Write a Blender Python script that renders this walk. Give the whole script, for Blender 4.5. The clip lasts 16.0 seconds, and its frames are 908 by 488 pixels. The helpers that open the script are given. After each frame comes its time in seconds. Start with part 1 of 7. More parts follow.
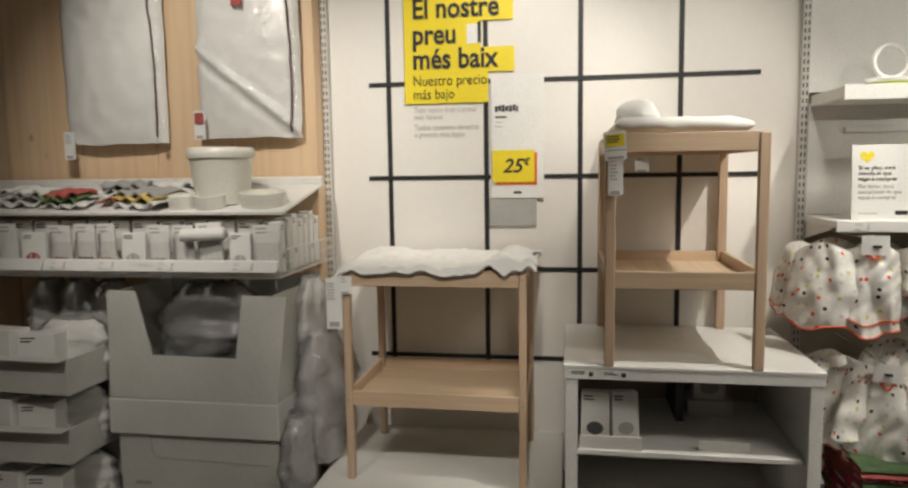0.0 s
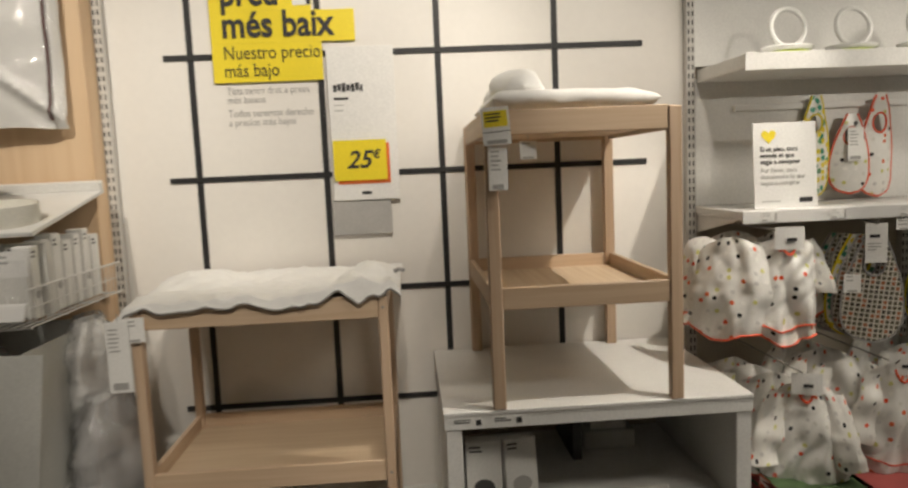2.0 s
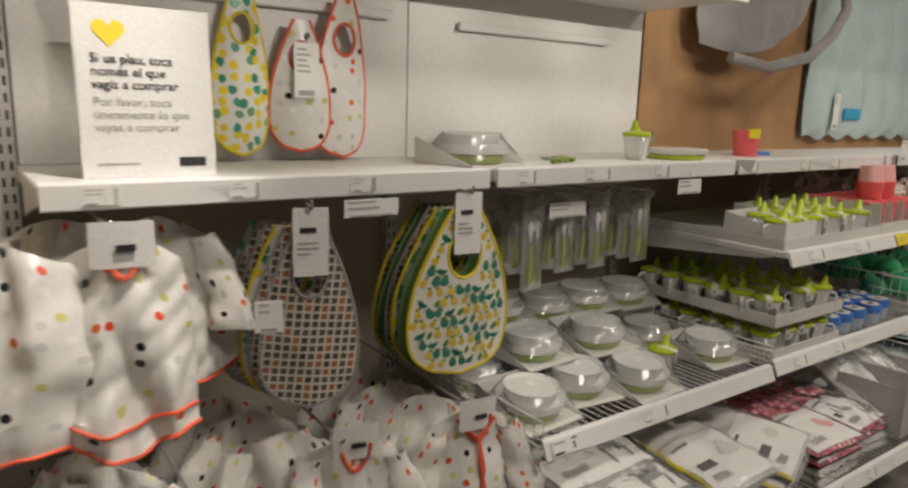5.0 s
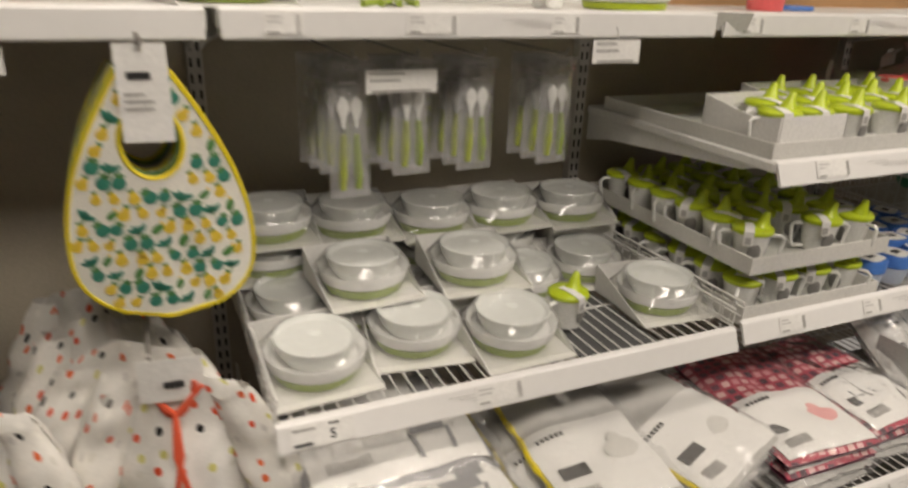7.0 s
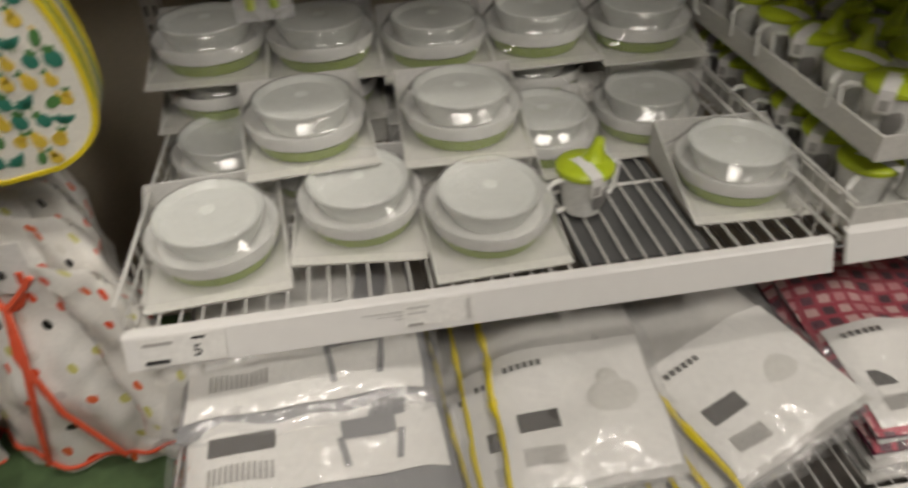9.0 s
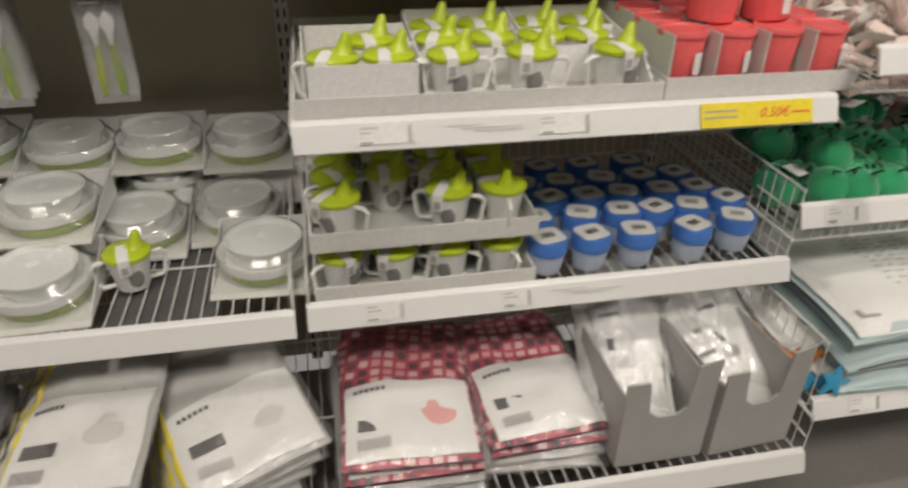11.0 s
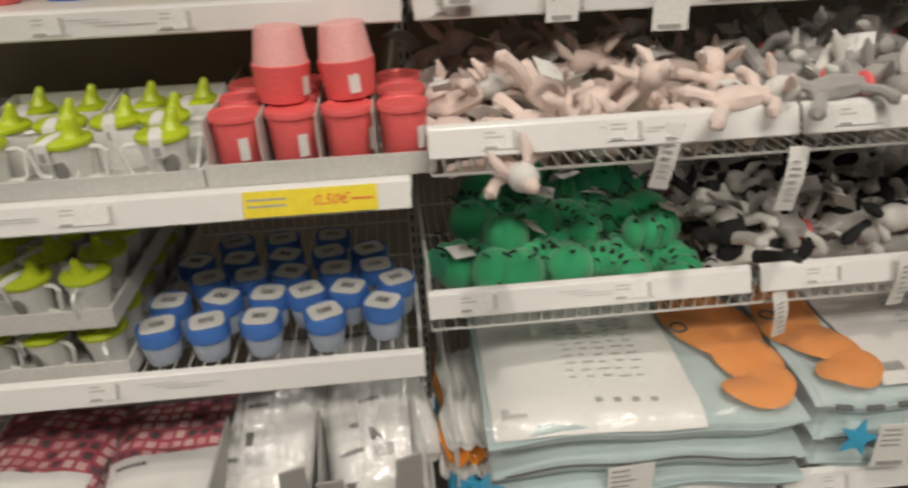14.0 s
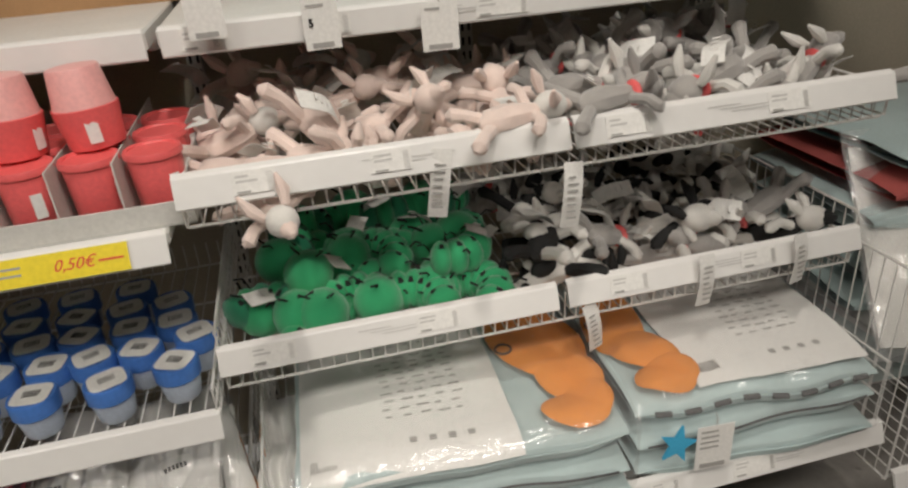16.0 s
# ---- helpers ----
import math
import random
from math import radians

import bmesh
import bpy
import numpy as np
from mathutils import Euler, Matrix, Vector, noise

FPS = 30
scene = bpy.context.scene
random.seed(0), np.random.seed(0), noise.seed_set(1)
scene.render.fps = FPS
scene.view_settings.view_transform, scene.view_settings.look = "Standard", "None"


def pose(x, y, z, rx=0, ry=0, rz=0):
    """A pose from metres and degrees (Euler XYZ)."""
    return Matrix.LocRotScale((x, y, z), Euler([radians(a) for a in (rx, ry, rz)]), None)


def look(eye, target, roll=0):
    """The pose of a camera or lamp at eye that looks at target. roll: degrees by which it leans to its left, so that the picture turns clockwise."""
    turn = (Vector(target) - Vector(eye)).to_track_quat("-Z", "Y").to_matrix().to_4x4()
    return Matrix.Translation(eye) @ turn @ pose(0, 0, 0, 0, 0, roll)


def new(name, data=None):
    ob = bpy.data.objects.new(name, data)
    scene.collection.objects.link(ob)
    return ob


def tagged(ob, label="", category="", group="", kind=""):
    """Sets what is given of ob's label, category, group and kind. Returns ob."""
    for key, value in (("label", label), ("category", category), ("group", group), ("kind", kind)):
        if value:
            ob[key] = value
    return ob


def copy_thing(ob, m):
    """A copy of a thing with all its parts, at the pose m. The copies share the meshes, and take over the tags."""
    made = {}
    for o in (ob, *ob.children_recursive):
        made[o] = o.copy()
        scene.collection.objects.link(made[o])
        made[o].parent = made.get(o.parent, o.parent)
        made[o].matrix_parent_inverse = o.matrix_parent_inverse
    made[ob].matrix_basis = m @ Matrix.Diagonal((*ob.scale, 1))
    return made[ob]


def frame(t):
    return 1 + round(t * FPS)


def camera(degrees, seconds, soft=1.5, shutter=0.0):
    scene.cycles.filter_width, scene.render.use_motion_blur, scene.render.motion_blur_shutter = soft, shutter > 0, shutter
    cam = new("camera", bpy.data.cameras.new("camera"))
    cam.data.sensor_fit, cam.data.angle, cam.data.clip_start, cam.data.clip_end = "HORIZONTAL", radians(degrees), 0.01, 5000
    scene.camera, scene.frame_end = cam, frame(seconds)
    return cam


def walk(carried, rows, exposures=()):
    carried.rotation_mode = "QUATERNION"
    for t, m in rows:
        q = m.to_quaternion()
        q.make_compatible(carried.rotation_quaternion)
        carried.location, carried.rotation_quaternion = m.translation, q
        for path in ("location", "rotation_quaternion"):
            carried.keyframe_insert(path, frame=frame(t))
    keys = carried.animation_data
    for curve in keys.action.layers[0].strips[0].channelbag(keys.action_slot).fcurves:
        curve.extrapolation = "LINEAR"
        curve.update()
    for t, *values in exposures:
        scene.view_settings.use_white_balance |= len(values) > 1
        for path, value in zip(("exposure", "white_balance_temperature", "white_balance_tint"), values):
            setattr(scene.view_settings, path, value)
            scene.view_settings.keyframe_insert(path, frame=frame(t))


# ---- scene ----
cam = camera(66.0, 16.0, soft=2.4, shutter=0.5)
PATH = [
    (0, (0.255, 0.104, 1.412), (-0.076, 2.066, 1.204), -0.8),
    (0.5, (0.272, 0.262, 1.389), (-0.033, 2.228, 1.185), -0.7),
    (1, (0.269, 0.388, 1.377), (-0.036, 2.352, 1.152), -1.5),
    (1.5, (0.217, 0.532, 1.383), (0.161, 2.516, 1.139), -1.7),
    (2, (0.166, 0.73, 1.38), (0.286, 2.715, 1.169), -2.5),
    (2.5, (0.222, 0.925, 1.363), (0.483, 2.894, 1.124), -1.8),
    (3, (0.398, 1.079, 1.369), (0.955, 2.985, 1.133), 0.0),
    (3.5, (0.54, 1.279, 1.344), (1.222, 3.144, 1.104), -0.6),
    (4, (0.698, 1.471, 1.343), (1.579, 3.247, 1.078), -1.8),
    (4.5, (0.921, 1.623, 1.332), (2.055, 3.23, 0.967), 1.7),
    (4.7, (1.018, 1.655, 1.338), (2.163, 3.252, 0.967), 1.6),
    (6.8, (1.884, 1.870, 1.316), (2.719, 3.549, 0.622), 1.6),
    (7, (2.020, 1.838, 1.262), (2.781, 3.538, 0.540), 1.9),
    (7.5, (2.176, 1.910, 1.220), (2.751, 3.668, 0.462), -0.7),
    (8, (2.352, 1.991, 1.211), (2.53, 3.732, 0.242), -2.4),
    (8.5, (2.385, 2.066, 1.179), (2.534, 3.665, -0.014), 1.0),
    (9, (2.443, 2.104, 1.195), (2.675, 3.666, -0.033), -2.2),
    (9.5, (2.613, 2.025, 1.236), (2.96, 3.64, 0.108), -3.7),
    (10, (2.8, 1.902, 1.286), (3.216, 3.518, 0.183), -0.7),
    (10.2, (2.851, 1.87, 1.305), (3.271, 3.474, 0.185), 0.3),
    (12.3, (3.507, 1.611, 1.343), (3.668, 3.438, 0.545), -1.9),
    (12.5, (3.538, 1.614, 1.345), (3.685, 3.427, 0.514), -3.3),
    (13, (3.631, 1.639, 1.339), (3.771, 3.434, 0.467), -4.2),
    (13.5, (3.792, 1.659, 1.34), (3.942, 3.452, 0.468), -3.2),
    (14, (3.963, 1.726, 1.36), (4.109, 3.5, 0.446), -2.3),
    (14.5, (4.097, 1.725, 1.369), (4.288, 3.471, 0.413), -1.9),
    (15, (4.138, 1.728, 1.356), (4.413, 3.478, 0.429), -4.6),
    (15.5, (4.168, 1.751, 1.363), (4.559, 3.495, 0.465), -3.9),
    (16, (4.192, 1.77, 1.361), (4.563, 3.515, 0.456), -4.6),
]
walk(cam, [(t, look(eye, target, roll)) for t, eye, target, roll in PATH], [(0, -0.32, 6450, 9), (0.6, -0.50, 6500, 9), (2, -0.42, 6700, 10), (3.5, -0.48, 6800, 13), (4.7, -0.38, 6600, 12), (6.8, 0.12, 6700, 14), (7.5, 0.26, 6750, 14), (8.1, 0.26, 6600, 12), (8.7, -0.04, 6450, 13), (9.5, -0.22, 6400, 10), (10.2, 0.0, 6400, 11), (12.3, 0.10, 6400, 14), (13.2, 0.08, 6400, 14), (14.2, -0.06, 6500, 11), (16, -0.08, 6400, 12)])

# ---- world and light ----
world = bpy.data.worlds.new("world")
scene.world = world
world.use_nodes = True
world.node_tree.nodes["Background"].inputs[0].default_value = (1.0, 0.93, 0.84, 1)
world.node_tree.nodes["Background"].inputs[1].default_value = 0.25
scene.view_settings.exposure = 0.0


def lamp(name, kind, at, target, power, colour, size=0.3, size_y=None, cone=40, blend=0.6):
    data = bpy.data.lights.new(name, kind)
    data.energy, data.color = power, colour
    if kind == "AREA":
        data.shape, data.size, data.size_y = "RECTANGLE", size, size_y or size
    else:
        data.shadow_soft_size = size
    if kind == "SPOT":
        data.spot_size, data.spot_blend = radians(cone), blend
    ob = new(name, data)
    ob.matrix_world = look(at, target)
    return ob


WARM = (1.0, 0.93, 0.83)
NEUTRAL = (1.0, 0.93, 0.82)
# ceiling fixtures over the aisle, and track spots aimed at the displays
for lx, power in ((2.3, 40), (4.6, 42)):
    lamp("ceiling_lamp_light", "AREA", (lx, 0.9, 3.08), (lx, 2.7, 0.7), power, NEUTRAL, 1.4, 0.6)
lamp("spot_light", "SPOT", (0.35, 1.7, 3.05), (-0.15, 3.32, 1.70), 215, WARM, 0.04, cone=52, blend=1.0)
lamp("spot_light", "SPOT", (0.85, 1.5, 3.05), (0.75, 3.32, 1.60), 135, WARM, 0.04, cone=36, blend=1.0)
lamp("spot_light", "SPOT", (1.75, 2.10, 3.05), (0.80, 2.98, 0.80), 205, WARM, 0.03, cone=38, blend=0.5)
lamp("spot_light", "SPOT", (-1.0, 1.3, 3.05), (-1.35, 3.1, 1.65), 175, WARM, 0.04, cone=56, blend=0.9)
lamp("spot_light", "SPOT", (0.15, 0.3, 3.05), (-0.30, 2.9, 0.60), 215, WARM, 0.04, cone=25, blend=0.9)
lamp("spot_light", "SPOT", (-1.2, 0.2, 3.05), (-1.35, 2.7, 0.50), 105, WARM, 0.04, cone=36, blend=0.9)
# unseen low spots, added across the aisle to brighten the white panels
for lx, power in ((1.50, 240), (1.95, 430), (2.45, 620), (2.95, 560)):
    lamp("spot_light", "SPOT", (lx, -2.2, 2.35), (lx, 3.3, 1.60), power, NEUTRAL, 0.04, cone=9.5, blend=1.0)
# another unseen low spot, added to brighten the folded rugs
lamp("spot_light", "SPOT", (4.7, -1.2, 2.70), (4.55, 2.7, 0.42), 150, NEUTRAL, 0.04, cone=15, blend=0.8)
lamp("spot_light", "SPOT", (1.95, 2.45, 3.05), (1.90, 2.84, 0.50), 60, NEUTRAL, 0.04, cone=34, blend=0.9)
lamp("spot_light", "SPOT", (2.80, 2.42, 3.05), (2.70, 2.8, 0.55), 52, NEUTRAL, 0.05, cone=56, blend=0.9)
lamp("spot_light", "SPOT", (4.35, 2.05, 3.05), (4.35, 2.75, 0.60), 70, NEUTRAL, 0.05, cone=62, blend=0.9)


# ---- materials ----
def mat(name, colour, rough=0.5, metal=0.0, vary=0.08, scale=18.0, fine=0.04, bump=0.06, tint=None, stretch=(1, 1, 1), spec=0.5, sheen=0.0):
    """A surface with broad stains, fine grain and slight relief, in metres."""
    m = bpy.data.materials.new(name)
    m.use_nodes = True
    nt = m.node_tree
    b = nt.nodes["Principled BSDF"]
    co = nt.nodes.new("ShaderNodeTexCoord")
    mp = nt.nodes.new("ShaderNodeMapping")
    mp.inputs["Scale"].default_value = stretch
    nt.links.new(co.outputs["Object"], mp.inputs[0])
    n1, n2 = nt.nodes.new("ShaderNodeTexNoise"), nt.nodes.new("ShaderNodeTexNoise")
    n1.inputs["Scale"].default_value, n2.inputs["Scale"].default_value = scale * 0.25, scale * 9
    n1.inputs["Detail"].default_value, n2.inputs["Detail"].default_value = 4, 3
    for n in (n1, n2):
        nt.links.new(mp.outputs[0], n.inputs["Vector"])
    c = Vector(colour)
    t = Vector(tint) if tint else c * (1 - 2.2 * vary)
    mix = nt.nodes.new("ShaderNodeMix")
    mix.data_type = "RGBA"
    mix.inputs[6].default_value, mix.inputs[7].default_value = (*c, 1), (*t, 1)
    ramp = nt.nodes.new("ShaderNodeMapRange")
    ramp.inputs[1].default_value, ramp.inputs[2].default_value = 0.38, 0.72
    nt.links.new(n1.outputs["Fac"], ramp.inputs[0])
    nt.links.new(ramp.outputs[0], mix.inputs[0])
    mul = nt.nodes.new("ShaderNodeMix")
    mul.data_type, mul.blend_type = "RGBA", "MULTIPLY"
    mul.inputs[0].default_value = 1.0
    g = nt.nodes.new("ShaderNodeMapRange")
    g.inputs[1].default_value, g.inputs[2].default_value = 0.3, 0.7
    g.inputs[3].default_value, g.inputs[4].default_value = 1 - 2 * fine, 1 + fine
    nt.links.new(n2.outputs["Fac"], g.inputs[0])
    nt.links.new(mix.outputs[2], mul.inputs[6])
    nt.links.new(g.outputs[0], mul.inputs[7])
    nt.links.new(mul.outputs[2], b.inputs["Base Color"])
    rr = nt.nodes.new("ShaderNodeMapRange")
    rr.inputs[3].default_value, rr.inputs[4].default_value = max(0.02, rough - 0.08), min(1, rough + 0.1)
    nt.links.new(n1.outputs["Fac"], rr.inputs[0])
    nt.links.new(rr.outputs[0], b.inputs["Roughness"])
    if bump:
        bp = nt.nodes.new("ShaderNodeBump")
        bp.inputs["Strength"].default_value, bp.inputs["Distance"].default_value = bump, 0.004
        nt.links.new(n2.outputs["Fac"], bp.inputs["Height"])
        nt.links.new(bp.outputs[0], b.inputs["Normal"])
    b.inputs["Metallic"].default_value = metal
    b.inputs["Specular IOR Level"].default_value = spec
    if sheen:
        b.inputs["Sheen Weight"].default_value = sheen
    return m


def wood(name, light, dark, scale=1.0, axis=0, rough=0.5, knots=False):
    """Straight-grained wood: long streaks along one axis, with knots where asked for."""
    m = mat(name, light, rough, fine=0.05, bump=0.05)
    nt = m.node_tree
    b = nt.nodes["Principled BSDF"]
    co = nt.nodes.new("ShaderNodeTexCoord")
    mp = nt.nodes.new("ShaderNodeMapping")
    s = [70 * scale] * 3
    s[axis] = 2.5 * scale
    mp.inputs["Scale"].default_value = s
    nt.links.new(co.outputs["Object"], mp.inputs[0])
    n = nt.nodes.new("ShaderNodeTexNoise")
    n.inputs["Scale"].default_value, n.inputs["Detail"].default_value, n.inputs["Distortion"].default_value = 1.0, 5, 0.4
    nt.links.new(mp.outputs[0], n.inputs["Vector"])
    r = nt.nodes.new("ShaderNodeValToRGB")
    r.color_ramp.elements[0].position, r.color_ramp.elements[0].color = 0.3, (*dark, 1)
    r.color_ramp.elements[1].position, r.color_ramp.elements[1].color = 0.62, (*light, 1)
    nt.links.new(n.outputs["Fac"], r.inputs[0])
    info = nt.nodes.new("ShaderNodeObjectInfo")
    hue = nt.nodes.new("ShaderNodeHueSaturation")
    vr = nt.nodes.new("ShaderNodeMapRange")
    vr.inputs[3].default_value, vr.inputs[4].default_value = 0.88, 1.08
    nt.links.new(info.outputs["Random"], vr.inputs[0])
    nt.links.new(vr.outputs[0], hue.inputs["Value"])
    nt.links.new(r.outputs[0], hue.inputs["Color"])
    out = hue.outputs[0]
    if knots:
        v = nt.nodes.new("ShaderNodeTexVoronoi")
        v.inputs["Scale"].default_value = 1.0
        km = nt.nodes.new("ShaderNodeMapping")
        ks = [5.5, 5.5, 5.5]
        ks[axis] = 3.4
        km.inputs["Scale"].default_value = ks
        nt.links.new(co.outputs["Object"], km.inputs[0])
        nt.links.new(km.outputs[0], v.inputs["Vector"])
        kr = nt.nodes.new("ShaderNodeValToRGB")
        kr.color_ramp.elements[0].position, kr.color_ramp.elements[0].color = 0.03, (0.16, 0.07, 0.03, 1)
        kr.color_ramp.elements[1].position, kr.color_ramp.elements[1].color = 0.1, (1, 1, 1, 1)
        nt.links.new(v.outputs["Distance"], kr.inputs[0])
        mu = nt.nodes.new("ShaderNodeMix")
        mu.data_type, mu.blend_type = "RGBA", "MULTIPLY"
        mu.inputs[0].default_value = 0.85
        nt.links.new(out, mu.inputs[6])
        nt.links.new(kr.outputs[0], mu.inputs[7])
        out = mu.outputs[2]
    nt.links.new(out, b.inputs["Base Color"])
    return m


def film_mat(name, gloss=0.07, haze=0.05, colour=(1, 1, 1), crease=0.55, scale=38, rough=0.10, ior=1.22):
    """Thin clear packaging film: see-through, with crinkled gloss and a little milky haze."""
    m = bpy.data.materials.new(name)
    m.use_nodes = True
    nt = m.node_tree
    nt.nodes.remove(nt.nodes["Principled BSDF"])
    out = nt.nodes["Material Output"]
    clear, gl, milk = nt.nodes.new("ShaderNodeBsdfTransparent"), nt.nodes.new("ShaderNodeBsdfGlossy"), nt.nodes.new("ShaderNodeBsdfDiffuse")
    clear.inputs[0].default_value = (0.97, 0.97, 0.97, 1)
    milk.inputs[0].default_value = (*[0.8 * c for c in colour], 1)
    gl.inputs["Roughness"].default_value = rough
    co, n = nt.nodes.new("ShaderNodeTexCoord"), nt.nodes.new("ShaderNodeTexNoise")
    n.inputs["Scale"].default_value, n.inputs["Detail"].default_value, n.inputs["Distortion"].default_value = scale, 3, 1.2
    nt.links.new(co.outputs["Object"], n.inputs["Vector"])
    bp = nt.nodes.new("ShaderNodeBump")
    bp.inputs["Strength"].default_value, bp.inputs["Distance"].default_value = crease, 0.01
    nt.links.new(n.outputs["Fac"], bp.inputs["Height"])
    nt.links.new(bp.outputs[0], gl.inputs["Normal"])
    fr = nt.nodes.new("ShaderNodeFresnel")
    fr.inputs["IOR"].default_value = ior
    nt.links.new(bp.outputs[0], fr.inputs["Normal"])
    add = nt.nodes.new("ShaderNodeMath")
    add.operation = "ADD"
    add.inputs[1].default_value = gloss
    nt.links.new(fr.outputs[0], add.inputs[0])
    m1, m2 = nt.nodes.new("ShaderNodeMixShader"), nt.nodes.new("ShaderNodeMixShader")
    m1.inputs[0].default_value = haze
    nt.links.new(clear.outputs[0], m1.inputs[1])
    nt.links.new(milk.outputs[0], m1.inputs[2])
    nt.links.new(add.outputs[0], m2.inputs[0])
    nt.links.new(m1.outputs[0], m2.inputs[1])
    nt.links.new(gl.outputs[0], m2.inputs[2])
    nt.links.new(m2.outputs[0], out.inputs[0])
    return m


def print_mat(name, ground, colours, scale, radius, rough=0.55, stretch=(1, 1, 1), warp=0.0, regular=False):
    """Printed cloth: spots in several colours strewn over a pale ground."""
    m = mat(name, ground, rough, fine=0.03, bump=0.08, scale=30)
    nt = m.node_tree
    b = nt.nodes["Principled BSDF"]
    base = b.inputs["Base Color"].links[0].from_socket
    co, mp = nt.nodes.new("ShaderNodeTexCoord"), nt.nodes.new("ShaderNodeMapping")
    mp.inputs["Scale"].default_value = stretch
    nt.links.new(co.outputs["UV"], mp.inputs[0])
    v = nt.nodes.new("ShaderNodeTexVoronoi")
    v.voronoi_dimensions = "2D"
    v.inputs["Scale"].default_value, v.inputs["Randomness"].default_value = scale, 0.0 if regular else 0.75
    if regular:
        v.distance = "CHEBYCHEV"
        mp.inputs["Rotation"].default_value = (0, 0, 0.12)
    vec = mp.outputs[0]
    if warp:
        wn, ad = nt.nodes.new("ShaderNodeTexNoise"), nt.nodes.new("ShaderNodeVectorMath")
        sb, sc = nt.nodes.new("ShaderNodeVectorMath"), nt.nodes.new("ShaderNodeVectorMath")
        wn.inputs["Scale"].default_value = scale * 1.8
        sb.operation, sb.inputs[1].default_value = "SUBTRACT", (0.5, 0.5, 0.5)
        sc.operation, sc.inputs["Scale"].default_value = "SCALE", 1.6 * warp / scale
        nt.links.new(vec, wn.inputs["Vector"])
        nt.links.new(wn.outputs["Color"], sb.inputs[0])
        nt.links.new(sb.outputs[0], sc.inputs[0])
        nt.links.new(vec, ad.inputs[0])
        nt.links.new(sc.outputs[0], ad.inputs[1])
        vec = ad.outputs[0]
    nt.links.new(vec, v.inputs["Vector"])
    sep = nt.nodes.new("ShaderNodeSeparateColor")
    nt.links.new(v.outputs["Color"], sep.inputs[0])
    r = nt.nodes.new("ShaderNodeValToRGB")
    r.color_ramp.interpolation = "CONSTANT"
    els = r.color_ramp.elements
    els[0].position, els[0].color = 0, (*colours[0], 1)
    els[1].position, els[1].color = 1 / len(colours), (*colours[1], 1)
    for i, c in enumerate(colours[2:], 2):
        e = els.new(i / len(colours))
        e.color = (*c, 1)
    nt.links.new(sep.outputs[0], r.inputs[0])
    lt = nt.nodes.new("ShaderNodeMath")
    lt.operation = "LESS_THAN"
    lt.inputs[1].default_value = radius
    nt.links.new(v.outputs["Distance"], lt.inputs[0])
    mix = nt.nodes.new("ShaderNodeMix")
    mix.data_type = "RGBA"
    nt.links.new(lt.outputs[0], mix.inputs[0])
    nt.links.new(base, mix.inputs[6])
    nt.links.new(r.outputs[0], mix.inputs[7])
    nt.links.new(mix.outputs[2], b.inputs["Base Color"])
    return m


WALL = mat("painted_wall_panel", (0.80, 0.77, 0.72), 0.5, vary=0.02, scale=5, fine=0.008, bump=0.02)
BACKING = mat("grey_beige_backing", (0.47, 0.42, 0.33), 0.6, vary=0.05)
WHITE_BOARD = mat("white_laminate", (0.80, 0.79, 0.76), 0.35, vary=0.03)
WHITE_METAL = mat("white_powder_coat", (0.78, 0.77, 0.74), 0.4, vary=0.04)
WIRE = mat("white_coated_wire", (0.76, 0.75, 0.72), 0.35, vary=0.05)
RAIL = mat("white_price_rail", (0.80, 0.79, 0.77), 0.3, vary=0.02, fine=0.008, bump=0.008, scale=6)
SLOT = mat("slotted_steel", (0.36, 0.34, 0.31), 0.45, 0.4, vary=0.1)
UPRIGHT = mat("white_upright", (0.62, 0.60, 0.56), 0.45, vary=0.06)
CLOTH = mat("off_white_cloth", (0.74, 0.73, 0.70), 0.85, vary=0.04, scale=40, bump=0.15, sheen=0.2)
WHITE_CLOTH = mat("white_cotton", (0.84, 0.83, 0.80), 0.85, vary=0.03, scale=40, bump=0.15, sheen=0.2)
CLOTH_GREY = mat("grey_cloth", (0.33, 0.32, 0.31), 0.9, vary=0.1, scale=40, bump=0.2, sheen=0.3)
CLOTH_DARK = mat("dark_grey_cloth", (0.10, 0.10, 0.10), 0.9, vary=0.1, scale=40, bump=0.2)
CLOTH_TEAL = mat("pale_teal_cloth", (0.50, 0.62, 0.62), 0.85, vary=0.07, scale=30, bump=0.15, sheen=0.2)
CLOTH_RED = mat("dull_red_cloth", (0.42, 0.09, 0.08), 0.85, vary=0.1, scale=40, bump=0.2)
CLOTH_YELLOW = mat("mustard_cloth", (0.66, 0.50, 0.14), 0.85, vary=0.1, scale=40, bump=0.2)
CLOTH_GREEN = mat("moss_green_cloth", (0.16, 0.28, 0.10), 0.85, vary=0.1, scale=40, bump=0.2)
DEEP_GREEN = mat("deep_green_cloth", (0.075, 0.13, 0.05), 0.85, vary=0.25, scale=60, bump=0.25)
PLUSH_PINK = mat("pink_plush", (0.87, 0.71, 0.64), 0.95, vary=0.08, scale=60, bump=0.4, sheen=0.5)
PLUSH_GREY = mat("grey_plush", (0.40, 0.38, 0.36), 0.95, vary=0.08, scale=60, bump=0.4, sheen=0.5)
